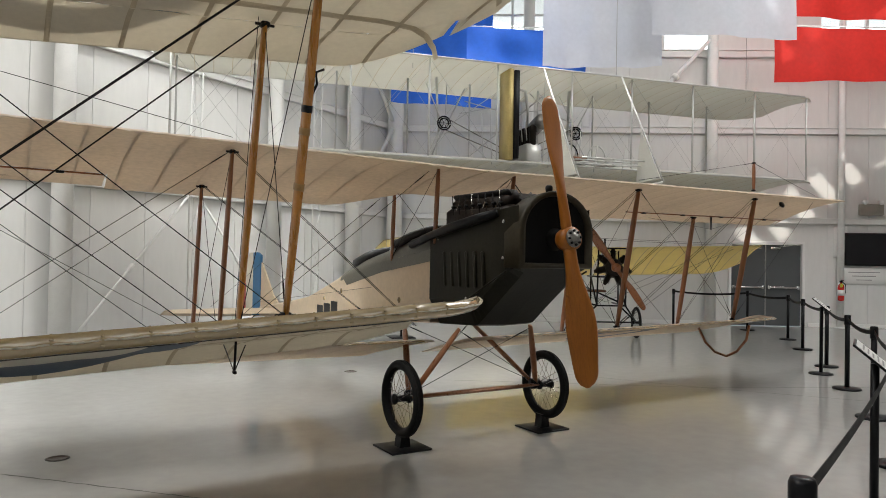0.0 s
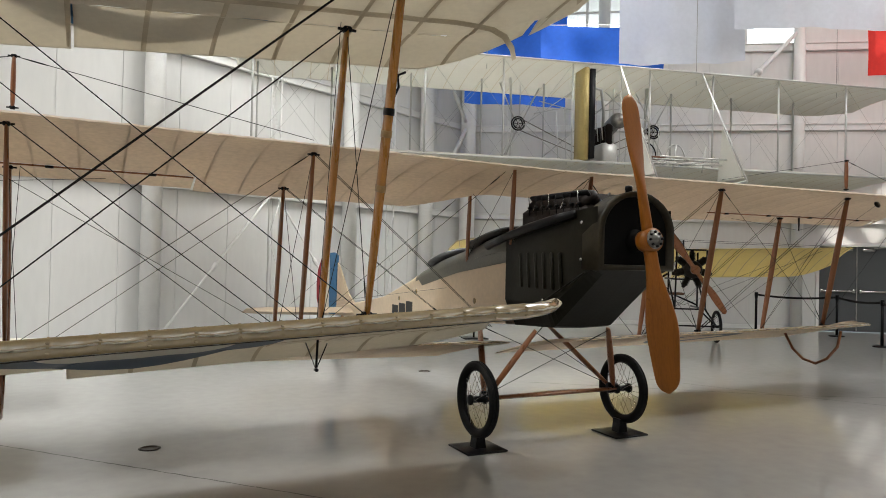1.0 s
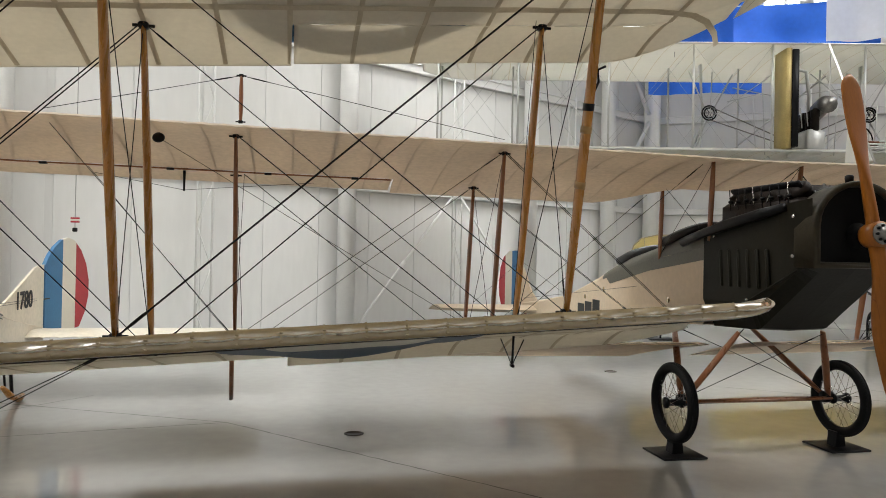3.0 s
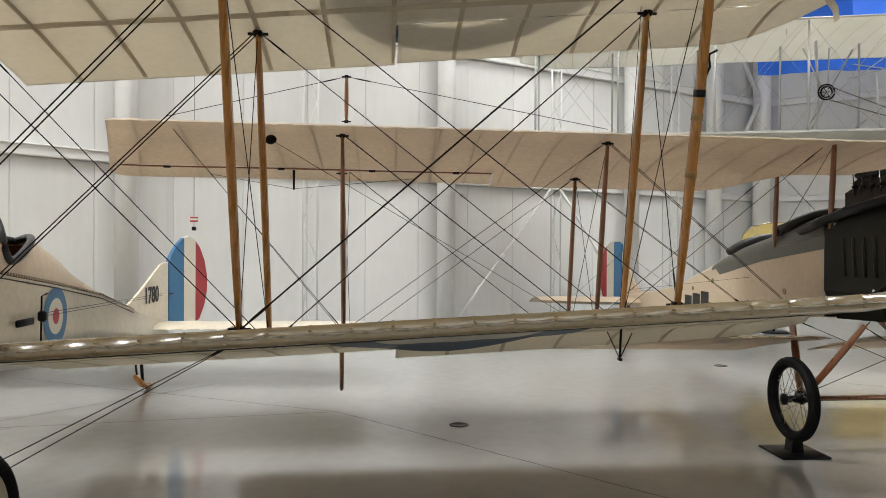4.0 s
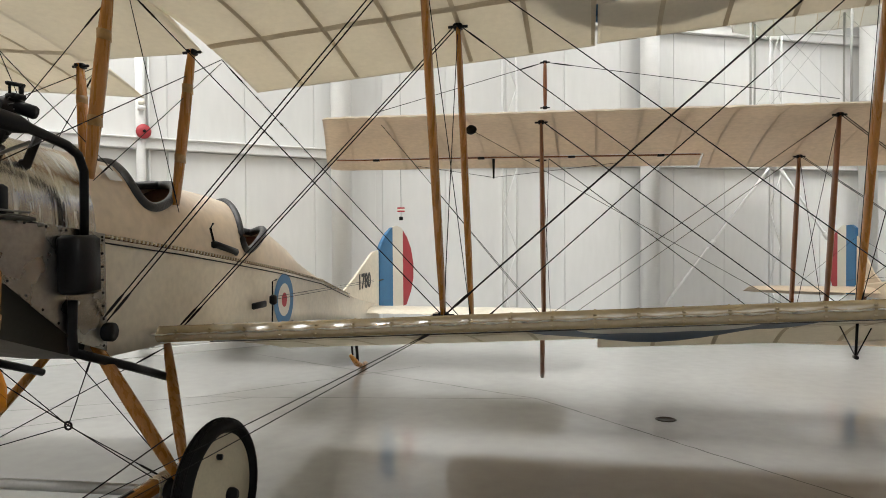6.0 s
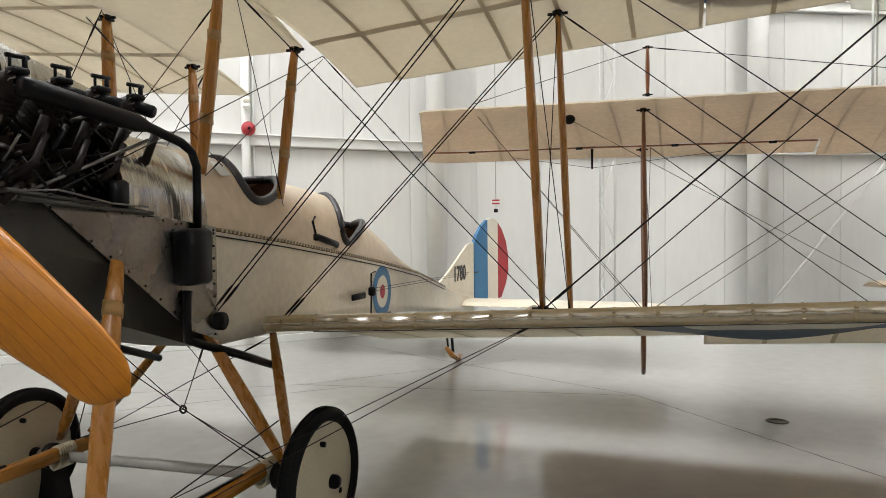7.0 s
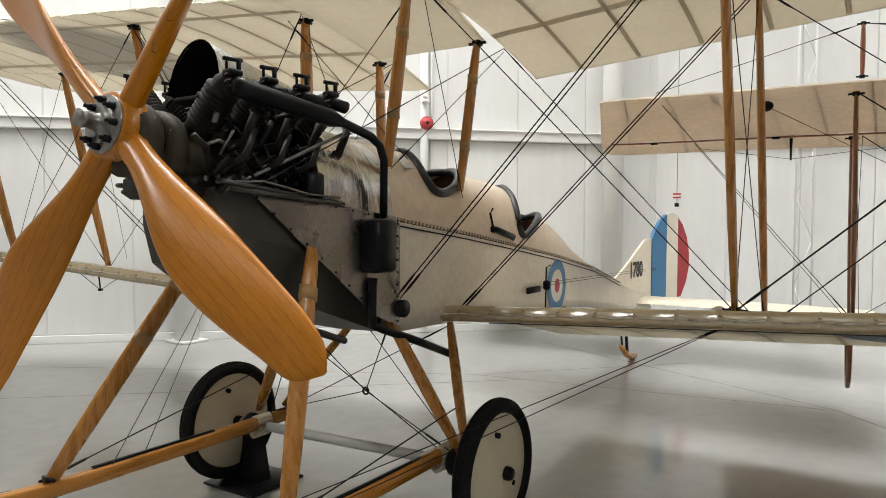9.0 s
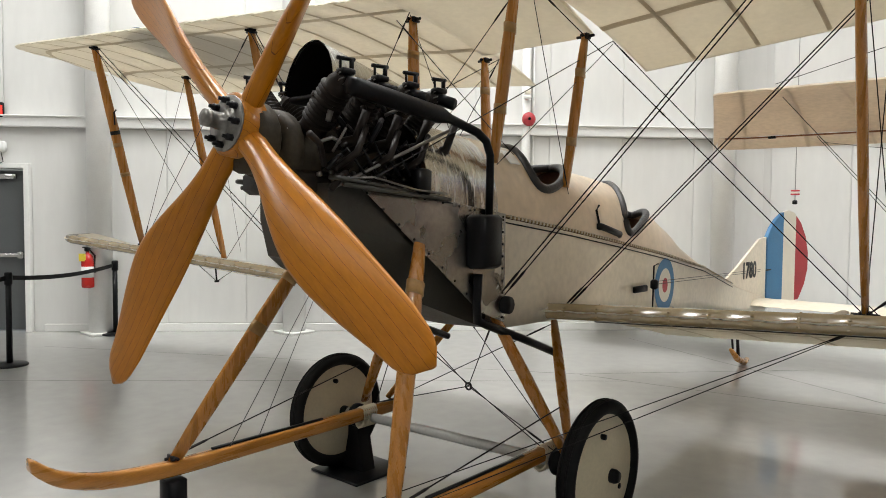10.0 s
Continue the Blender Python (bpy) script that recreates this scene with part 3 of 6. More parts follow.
brace((10.1, 12.6, 2.9), (11.4, 13.3, 5.0), 0.05)
brace((10.1, 12.6, 7.0), (11.4, 13.3, 5.2), 0.05)
brace((17.0, 9.9, 5.6), (18.5, 9.0, 7.5), 0.05)


def truss(a, b, depth=0.7, name="roof_truss"):
    t = thing("roof_truss", "white tubular steel roof truss", "truss", "roof trusses", at=a)
    d = Vector(b) - Vector(a)
    for dz, r in ((0, 0.05), (-depth, 0.045)):
        Geo().tube([(0, 0, dz), d + Vector((0, 0, dz))], r, 8).make("chord", STEEL, t)
    n = int(d.length / 0.8)
    for i in range(n):
        z0, z1 = (0, -depth) if i % 2 else (-depth, 0)
        Geo().tube([d * (i / n) + Vector((0, 0, z0)), d * ((i + 1) / n) + Vector((0, 0, z1))], 0.025, 6).make("web_bar", STEEL, t)


truss((5.5, 10.0, 8.6), (17.5, 9.0, 8.6))
truss((7.5, 11.2, 9.1), (13.0, 12.6, 9.1))
truss((3.0, 8.0, 9.2), (24.0, 3.0, 9.2))


def clerestory(m, x0, x1, name):
    w = tagged(thing(name, "clerestory window band under the roof", "window"), kind="structure")
    w.matrix_basis = m
    n = max(1, round((x1 - x0) / 1.35))
    for i in range(n + 1):
        x = x0 + (x1 - x0) * i / n
        Geo().box((min(max(x, x0 + 0.04), x1 - 0.04), 0.1, (CLERE + 9.3) / 2), (0.07, 0.12, 9.3 - CLERE - 0.01), bevel=0.008).make("mullion", STEEL, w)
    for z in (CLERE + 0.035, (CLERE + 9.3) / 2, 9.3 - 0.035):
        Geo().box(((x0 + x1) / 2, 0.1, z), (x1 - x0 - 0.01, 0.09, 0.06), bevel=0.008).make("window_frame", STEEL, w)
    for i in range(n):
        a, b = x0 + (x1 - x0) * i / n, x0 + (x1 - x0) * (i + 1) / n
        p = Geo().box(((a + b) / 2, 0.1, (CLERE + 9.3) / 2), (b - a, 0.008, 9.3 - CLERE)).make("pane", GLASS, w, smooth=False)
        p.visible_shadow = False


for nm, m, x0, x1 in (("backdrop_north", m_b, 3.0, 22.0), ("backdrop_east", m_c, -6.0, 24.0)):
    g = Geo().grid([[(x0, 5.0, 5.5), (x1, 5.0, 5.5)], [(x0, 5.0, 16.0), (x1, 5.0, 16.0)]])
    tagged(g.make(nm, HAZE, smooth=False, m=m), "bright hazy sky outside the clerestory", "sky", kind="structure")
clerestory(m_b, 6.5, 13.6, "window_1")
clerestory(m_c, 0.4, 8.5, "window_2")
clerestory(m_c, 11.2, 17.5, "window_3")


def door_set(m, x0, width, leaves, name):
    d = tagged(thing(name, "closed dark grey steel door with push bar in a white frame", "door"), kind="structure")
    d.matrix_basis = m
    for x in (x0 - 0.03, x0 + width + 0.03):
        Geo().box((x, 0.0, 1.09), (0.07, 0.16, 2.18), bevel=0.006).make("frame_jamb", STEEL, d, smooth=False)
    Geo().box((x0 + width / 2, 0.0, 2.2), (width + 0.13, 0.16, 0.07), bevel=0.006).make("frame_head", STEEL, d, smooth=False)
    lw = width / leaves
    for i in range(leaves):
        cx = x0 + lw * (i + 0.5)
        leaf = Geo().box((cx, 0.05, 1.08), (lw - 0.012, 0.045, 2.13), bevel=0.004).make("door_leaf", DOOR, d, smooth=False)
        Geo().box((cx, -0.02, 1.02), (lw * 0.82, 0.05, 0.055), bevel=0.012).make("push_bar", CHROME, leaf)
        for s in (-0.41, 0.41):
            Geo().box((cx + s * lw, 0.0, 1.02), (0.07, 0.09, 0.1), bevel=0.012).make("push_bar_end", CHROME, leaf)
        s = -1 if i == 0 else 1
        Geo().box((cx - s * lw * 0.22, -0.0, 2.06), (0.28, 0.06, 0.07), bevel=0.01).make("door_closer", CHROME, leaf)
        Geo().tube([(cx - s * lw * 0.1, -0.04, 2.1), (cx + s * lw * 0.2, -0.06, 2.13)], 0.01, 6).make("closer_arm", CHROME, leaf)
    if leaves == 2:
        Geo().box((x0 + lw, 0.02, 1.08), (0.035, 0.03, 2.12), bevel=0.004).make("astragal", CHROME, d, smooth=False)


door_set(m_c, DOOR_E + 0.06, 1.83, 2, "door_1")
door_set(m_a, 2.42, 0.96, 1, "door_2")


# ---- biplane with the four-bladed propeller ----
be = thing("biplane", "cream linen-covered two-bay biplane with four-bladed wooden propeller and open engine", "aircraft", "aircraft")

up_z = lambda x: 2.77 + 0.08 * x
lo_z = lambda x: 1.058 + 0.054 * x
HALF = 5.5


def up_le(x):
    return -0.2 + 0.5 * max(0.0, (x - 4.95) / 0.55) ** 2.2


def up_te_full(x):
    return 1.46 - 0.95 * max(0.0, (x - 4.75) / 0.75) ** 1.7


def lo_le(x):
    return 0.22 + 0.5 * max(0.0, (x - 4.95) / 0.55) ** 2.2 


def lo_te_full(x):
    return 1.88 - 0.95 * max(0.0, (x - 4.75) / 0.75) ** 1.7


AIL0, AIL1 = 2.67, 5.2


SLO, SUP = -0.202, -0.15
PORT = 0.068   # the port wings stand slightly forward
aileron_gap = lambda x: 1.0 if x <= AIL0 or x > AIL1 + 0.12 else 0.74
LO = Wing(0.42, 5.48, lo_le, lo_te_full, lo_z, SLO, 0.066, 0.38, camber=0.02)
UP = Wing(0.42, 5.48, up_le, up_te_full, up_z, SUP, 0.062, 0.38)


for side in (1, -1):
    for nm, le, te, zz, slope, x0 in (("upper_wing", up_le, up_te_full, up_z, SUP, 0.42), ("lower_wing", lo_le, lo_te_full, lo_z, SLO, 0.42)):
        if side < 0:
            le, te = (lambda x, f=le: f(x) - PORT * x), (lambda x, f=te: f(x) - PORT * x)
        w = Wing(x0, HALF - 0.02, le, te, zz, slope, 0.066, 0.38, side, sag=0.009, cut=AIL0, frac=aileron_gap, camber=0.02 if nm == 'lower_wing' else 0.055)
        wing = w.build(nm, FABRIC, be, "translucent cream linen wing with ribs showing through")
        al = Wing(AIL0 + 0.012, AIL1 + 0.1, lambda x, le=le, te=te: le(x) + 0.735 * (te(x) - le(x)), te, lambda x, le=le, te=te, zz=zz, s=slope: zz(x) + s * 0.735 * (te(x) - le(x)) + (0.012 if zz is lo_z else 0.052), slope - 0.05, 0.026, 0.38, side, sag=0.004, droop=0.05 if nm == "lower_wing" else 0.02)
        aileron = al.build("aileron", FABRIC, be, nu=9)
        full = Wing(x0, HALF - 0.02, le, te, zz, slope, 0.066, 0.38, side, camber=0.02 if nm == 'lower_wing' else 0.055)
        for k in range(2, 15):
            x = k * 0.38
            if x < HALF - 0.12:
                w.rib(x, TAPE, wing, 0.028)
                if side > 0 and nm == "lower_wing":
                    w.rib(x, TAPE, wing, 0.02, top=True)
                if AIL0 < x < AIL1:
                    al.rib(x, TAPE, aileron, 0.028)
        # Shade of the spars through the fabric, painted as darker bands.
        for u in (0.2, 0.7):
            full.band(u * 0.9, TAPE, wing, 0.055)
        if nm == "lower_wing":
            # glossy nose covering with tacked fabric strips
            n = int((HALF - 0.5) / 0.016)
            xs = [0.45 + (HALF - 0.05 - 0.45) * i / n for i in range(n + 1)]
            rows = []
            for x in xs:
                nose_z = zz(x) - 0.004
                bay = (x / 0.19) % 1.0
                dip = 4 * bay * (1 - bay) * (0.011 if x < HALF - 0.3 else 0.002)
                row = [w.pt(x, 0.13, True, 0.003), w.pt(x, 0.085, True, 0.006)]
                for ang in (100, 115, 130, 145, 160, 175, 190, 205, 220, 240, 260, 280):
                    taper = min(1.0, max(0.12, (HALF - 0.03 - x) / 0.55)) ** 0.5
                    r = 0.044 * taper - dip * max(0.0, math.cos(min(1.57, abs(radians(ang - 150) * 1.7))))
                    row.append(Vector((side * x, le(x) + 0.045 + r * math.cos(radians(ang)), nose_z + r * math.sin(radians(ang)))))
                rows.append(row + [w.pt(x, 0.055, False, 0.004)])
            nose = Geo().grid(rows if side > 0 else rows[::-1])
            end = 0 if side > 0 else len(nose.v) - len(rows[0])
            nose.f.append(tuple(range(end, end + len(rows[0]))))
            nose.make("leading_edge_cover", LEADING, wing, "glossy scalloped yellow-brown fabric nose")
            for k in range(3, 29):
                x = k * 0.19
                if x < HALF - 0.55:
                    nose_z = zz(x) - 0.004
                    g = Geo()
                    g.grid([[(side * xx, le(x) + 0.045 + 0.0455 * math.cos(radians(q)), nose_z + 0.0455 * math.sin(radians(q))) for q in range(95, 250, 15)] for xx in ((x - 0.005, x + 0.005) if side > 0 else (x + 0.005, x - 0.005))])
                    for q in (150, 205):
                        g.box((side * x, le(x) + 0.045 + 0.047 * math.cos(radians(q)), nose_z + 0.047 * math.sin(radians(q))), (0.016, 0.008, 0.01), bevel=0.002)
                    g.make("nose_tape", LEADING, wing)
            # control cable under the nose
            Geo().tube([w.pt(0.6 + 4.5 * k / 12, 0.17, False, 0.03) for k in range(13)], 0.004, 5).make("control_cable", WIRE, wing)
            if side > 0:
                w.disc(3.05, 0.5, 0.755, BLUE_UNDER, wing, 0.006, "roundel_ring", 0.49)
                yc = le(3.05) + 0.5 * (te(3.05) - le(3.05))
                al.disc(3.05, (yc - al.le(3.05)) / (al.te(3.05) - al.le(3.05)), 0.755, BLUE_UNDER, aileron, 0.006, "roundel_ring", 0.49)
                w.disc(3.05, 0.5, 0.49, WHITE, wing, 0.006, "roundel_white", 0.0)
        else:
            mid = (le(3.05) + te(3.05)) / 2
            for r0, r1, mat in ((0.49, 0.755, BLUE), (0.2, 0.49, WHITE), (0.0, 0.2, RED)):
                w.disc(3.05, 0.5, r1, mat, wing, 0.006, "roundel_band", r0, top=True)
                if r0 > 0.4:
                    al.disc(3.05, (mid - al.le(3.05)) / (al.te(3.05) - al.le(3.05)), r1, mat, aileron, 0.006, "roundel_band", r0, top=True)
        # control horn under or over the aileron
        hx = side * 4.08
        y0 = le(4.08) + 0.8 * (te(4.08) - le(4.08)) - 0.28
        z0 = zz(4.08) + slope * 1.1
        if nm == "lower_wing":
            g = Geo().tube([(hx, y0, z0 + 0.02), (hx, y0 + 0.02, z0 - 0.17)], 0.008, 6)
            g.tube([(hx, y0 - 0.2, z0 + 0.02), (hx, y0 + 0.02, z0 - 0.17), (hx, y0 + 0.28, z0 - 0.03)], 0.004, 5)
            g.box((hx, y0 + 0.02, z0 - 0.17), (0.02, 0.05, 0.02), bevel=0.004)
            g.make("control_horn", BLACK, be)
            for xx in (2.05, 3.9):
                for dx in (-0.022, 0.022):
                    p = w.pt(xx + dx, 0.36, False)
                    Geo().tube([p + Vector((0, 0, 0.01)), p - Vector((0, 0, 0.022))], [0.006, 0.009], 6).make("drain_eyelet", BLACK, wing)

# upper centre section
cs = Wing(-0.42, 0.42, lambda x: -0.2, lambda x: 0.78, lambda x: up_z(0.42), SUP, 0.075, 0.42, 1, sag=0.003)
cs.build("centre_section", FABRIC, be)

# interplane struts
S_LO = {"f": 0.53, "r": 1.42}


def lo_p(x, key, dz=0.01):
    y = S_LO[key]
    p = LO.pt(max(abs(x), 0.42), (y - 0.22) / 1.66, True)
    return Vector((x, y - PORT * max(0.0, -x), p.z + dz))


def up_p(x, key, dz=-0.01):
    y = S_LO[key] - 0.43
    p = UP.pt(max(abs(x), 0.42), (y + 0.2) / 1.66, False)
    return Vector((x, y - PORT * max(0.0, -x), p.z + dz))


for side in (1, -1):
    for x in (1.9, 4.13):
        for key in "fr":
            a, b = lo_p(side * x, key), up_p(side * x, key)
            strut(be, a, b, 0.085, WOOD, "interplane_strut", 0.5, along=(0, 1, 0))
            fitting(be, a + Vector((0, 0, 0.005)))
            fitting(be, b - Vector((0, 0, 0.015)))
for s in (1, -1):
    a, b = lo_p(s * 4.13, "f"), up_p(s * 4.13, "f")
    d = (b - a).normalized() * 0.018
    for u, mat in ((0.37, BINDING), (0.52, BINDING), (0.58, BLACK)):
        p = a.lerp(b, u)
        strut(be, p - d, p + d, 0.088, mat, "strut_binding", 0.56, spindle=0.0, n=3)
    p = a.lerp(b, 0.62)
    Geo().tube([p + Vector((0.02, 0, 0)), p + Vector((0.04, -0.01, 0.05)), p + Vector((0.035, -0.01, 0.11)), p + Vector((0.075, -0.01, 0.13))], 0.007, 6).make("pitot_hook", BLACK, be)
    for key in "fr":
        off = Vector((0, 0.025, 0))
        for d in (-1, 1):
            wire(be, Vector((s * 0.385, -0.1, 1.17) if key == "f" else (s * 0.39, 0.5, 1.05)) + off * d, up_p(s * 1.9, key) + off * d, 0.003)
            wire(be, lo_p(s * 1.9, key) + off * d, up_p(s * 4.13, key) + off * d, 0.003)
        wire(be, up_p(s * 0.42, key), lo_p(s * 1.9, key), 0.0025)
        wire(be, up_p(s * 1.9, key), lo_p(s * 4.13, key), 0.0025)
    for x in (1.9, 4.13):
        wire(be, lo_p(s * x, "f"), up_p(s * x, "r"), 0.0022)
        wire(be, lo_p(s * x, "r"), up_p(s * x, "f"), 0.0022)
    # control cables and long landing wires
    wire(be, (s * 4.08, 1.3, lo_z(4.08) - 0.1), (s * 4.08, 0.95, up_z(4.08) - 0.12), 0.0018, fork=False)
    wire(be, (s * 1.9, 0.6, lo_z(1.9) - 0.05), (s * 0.5, -1.1, 0.45), 0.002)
    wire(be, (s * 1.9, 0.64, lo_z(1.9) - 0.05), (s * 0.62, -0.85, 0.42), 0.002)
    wire(be, (s * 0.36, -1.0, 1.72), up_p(s * 0.42, "r"), 0.0025)
    wire(be, (s * 0.36, -0.1, 1.85), up_p(s * 0.42, "r", -0.03), 0.002)
    wire(be, (s * 0.36, 0.6, 1.72), up_p(s * 0.42, "f", -0.03), 0.002)

# cabane struts
CAB = [((0.34, -0.1, 1.86), (0.42, -0.04, 2.76)), ((0.34, 0.6, 1.76), (0.42, 0.66, 2.64)), ]
for s in (1, -1):
    for a, b in CAB:
        o = 0.0 if s > 0 else 0.14
        a, b = (a[0], a[1] + o, a[2]), (b[0], b[1] + o, b[2])
        strut(be, (s * a[0], a[1], a[2]), (s * b[0], b[1], b[2]), 0.085, WOOD, "cabane_strut", 0.55)
        fitting(be, (s * b[0], b[1], b[2] - 0.01))
        for u in (0.3, 0.75):
            p = Vector((s * a[0], a[1], a[2])).lerp(Vector((s * b[0], b[1], b[2])), u)
            strut(be, p - Vector((0, 0, 0.025)), p + Vector((0, 0, 0.025)), 0.084, BINDING, "strut_binding", 0.58, spindle=0.0, n=3)
wire(be, (0.42, -0.04, 2.72), (-0.42, -0.04, 1.9), 0.002)
wire(be, (-0.42, -0.04, 2.72), (0.42, -0.04, 1.9), 0.002)


# fuselage
def lerp_table(tab, y):
    for (y0, *a), (y1, *b) in zip(tab, tab[1:]):
        if y <= y1:
            u = max(0, (y - y0) / (y1 - y0))
            return [p + (q - p) * u for p, q in zip(a, b)]
    return list(tab[-1][1:])


BODY = [(-0.1, 1.01, 1.585, 0.37), (0.6, 1.0, 1.50, 0.38), (1.2, 0.97, 1.42, 0.37), (2.0, 0.92, 1.31, 0.34), (3.0, 0.82, 1.16, 0.26), (4.2, 0.66, 0.90, 0.15), (5.5, 0.52, 0.68, 0.03)]
CROWN = [(-0.55, 2.07), (-0.1, 2.03), (0.38, 1.99), (0.7, 1.94), (1.0, 1.895), (1.3, 1.87), (1.55, 1.84), (1.64, 1.81), (2.1, 1.63), (2.29, 1.55), (2.48, 1.43), (2.97, 1.22), (3.5, 1.10), (4.4, 0.88), (5.5, 0.70)]


def body_rows(y):
    zb, zt, hw = lerp_table(BODY, y)
    sag = 0.012 * math.sin(min(max(y, 0), 5.4) / 5.4 * math.pi * 6) ** 2
    side = [(hw - sag * math.sin(math.pi * k / 5), zb + (zt - zb) * k / 5) for k in range(6)]
    return [(-x, y, z) for x, z in reversed(side)] + [(-hw * 0.5, y, zb - 0.004), (0, y, zb - 0.006), (hw * 0.5, y, zb - 0.004)] + [(x, y, z) for x, z in side]


ys = [-0.1 + 5.6 * i / 70 for i in range(71)]
Geo().grid([body_rows(y) for y in ys]).make("fuselage", FABRIC_OPAQUE, be, "varnished cream linen fuselage covering")


def deck_pt(y, phi, off=0.0):
    zt, hw = lerp_table(BODY, max(y, -0.1))[1:]
    if y < -0.1:
        zt, hw = zt + (-0.1 - y) * 0.14, 0.37 + (y + 0.1) * 0.05
    zc = lerp_table(CROWN, y)[0]
    return Vector(((hw + off) * math.cos(phi), y, zt + (zc - zt + off) * math.sin(phi) ** 0.85))


# centre, half length, half angle, sweep of the sides
COCKPITS = ((0.69, 0.28, 1.16, 0.33), (1.9, 0.27, 1.42, 0.5))


def hole_y(hole, dphi):
    return hole[0] - hole[3] * (abs(dphi) / hole[2]) ** 1.2


def deck(name, y0, y1, mat, holes, label):
    g = Geo()
    ny, nf = int((y1 - y0) / 0.015), 64
    rows = [[deck_pt(y0 + (y1 - y0) * i / ny, math.pi * (0.004 + 0.992 * j / nf)) for j in range(nf + 1)] for i in range(ny + 1)]
    g.grid(rows)
    keep = []
    for k, f in enumerate(g.f):
        i, j = divmod(k, nf)
        y, phi = y0 + (y1 - y0) * (i + 0.5) / ny, math.pi * (j + 0.5) / nf
        if not any(((y - hole_y(h, phi - math.pi / 2)) / h[1]) ** 2 + ((phi - math.pi / 2) / h[2]) ** 2 < 1 for h in holes):
            keep.append(f[::-1])
    g.f = keep
    return g.make(name, mat, be, label)


deck("top_decking", -0.1, 5.5, DECK, COCKPITS, "rounded cream linen decking")
deck("metal_cowl", -0.6, -0.1, ALU, (), "burnished aluminium cowl panel")
for hole in COCKPITS:
    c, a, b = hole[:3]
    rim = [deck_pt(hole_y(hole, b * math.sin(t)) + a * math.cos(t), math.pi / 2 + b * math.sin(t), 0.004) for t in [k * 2 * math.pi / 56 for k in range(57)]]
    Geo().tube(rim, 0.026, 10).make("cockpit_padding", LEATHER, be, "black padded leather cockpit rim")
    zt, hw = lerp_table(BODY, c)[1:]
    Geo().box((0, c - 0.2, zt - 0.06), (hw * 1.85, a * 2.6, 0.02)).make("cockpit_floor", INTERIOR, be)
    for s in (-1, 1):
        g = Geo()
        yb = c + (a + 0.04 if s > 0 else -a - hole[3] - 0.03)
        g.v = [deck_pt(yb, math.pi * k / 24, -0.008) for k in range(25)]
        g.f = [tuple(range(25)) if s < 0 else tuple(range(24, -1, -1))]
        g.make("cockpit_bulkhead", INTERIOR, be, smooth=False)
    # seat back
    Geo().box((0, c + a * 0.4, zt + 0.04), (0.34, 0.05, 0.18), bevel=0.02).make("seat_back", INTERIOR, be)
# small windscreen placard and cockpit step
Geo().box((0.28, 0.13, 1.905), (0.1, 0.09, 0.006), pose(0, 0, 0, 0, 48, 0), bevel=0.002).make("placard", PAPER, be)
g = Geo().tube([(0.36, 0.93, 1.53), (0.385, 0.96, 1.53), (0.385, 1.2, 1.48), (0.36, 1.24, 1.47)], 0.022, 8)
g.tube([(0.375, 0.95, 1.54), (0.38, 0.9, 1.63), (0.375, 0.94, 1.66)], 0.008, 6)
g.make("step_bracket", BLACK, be)
# lacing seam and rivet strip along the upper longeron
for dz, r in ((0.012, 0.007), (-0.022, 0.004)):
    Geo().tube([(lerp_table(BODY, y)[2] + 0.004, y, lerp_table(BODY, y)[1] + dz) for y in ys[:52]], r, 5).make("lacing_seam", LEADING if dz > 0 else WIRE, be)
me_l = mesh_of("lacing_knot", *(lambda q: (q.v, q.f))(Geo().box((0, 0, 0), (0.008, 0.012, 0.02))), TAPE, False)
for i in range(90):
    y = 0.0 + i * 0.034
    _, zt, hw = lerp_table(BODY, y)
    part("lacing_knot", me_l, be, m=pose(hw + 0.008, y, zt + 0.012))

# roundel, generator and plate on the fuselage side
for r0, r1, mat in ((0.125, 0.2, BLUE), (0.055, 0.125, WHITE), (0.0, 0.055, RED)):
    rows = []
    for k in range(33):
        a = 2 * math.pi * k / 32
        row = []
        for r in (r0, r1):
            y, z = 2.02 + r * math.cos(a), 1.09 + r * math.sin(a)
            row.append((lerp_table(BODY, y)[2] + 0.006, y, z))
        rows.append(row)
    Geo().grid(rows[::-1]).make("roundel", mat, be)
g = Geo().tube([(0.385, 1.72, 0.93), (0.39, 1.72, 1.25), (0.385, 1.8, 1.26)], 0.006, 6)
g.tube([(0.38, 1.74, 0.93), (0.375, 2.1, 0.92)], 0.006, 6)
g.box((0.4, 1.71, 1.12), (0.05, 0.05, 0.07), bevel=0.012)
g.make("aerial_bracket", BLACK, be)
Geo().box((0.385, 1.52, 1.1), (0.02, 0.2, 0.045), bevel=0.006).make("handgrip_plate", BLACK, be)
for dz in (0.0, 0.02):
    wire(be, (0.4, 1.72, 1.12 + dz), (0.12, 5.0, 1.02 + dz), 0.0018, fork=False)

# tail
FIN_Y = 5.55
g = Geo()
fin = [(4.15, 0.93), (4.6, 1.08), (5.0, 1.24), (5.3, 1.36), (FIN_Y, 1.38), (FIN_Y, 0.62), (4.9, 0.7)]
g.grid([[(sx, y, z) for y, z in fin] for sx in (-0.012, 0.012)], close_v=True)
g.f += [tuple(range(7)), tuple(range(13, 6, -1))]
g.make("fin", FABRIC_OPAQUE, be, "small white triangular tail fin", smooth=False)
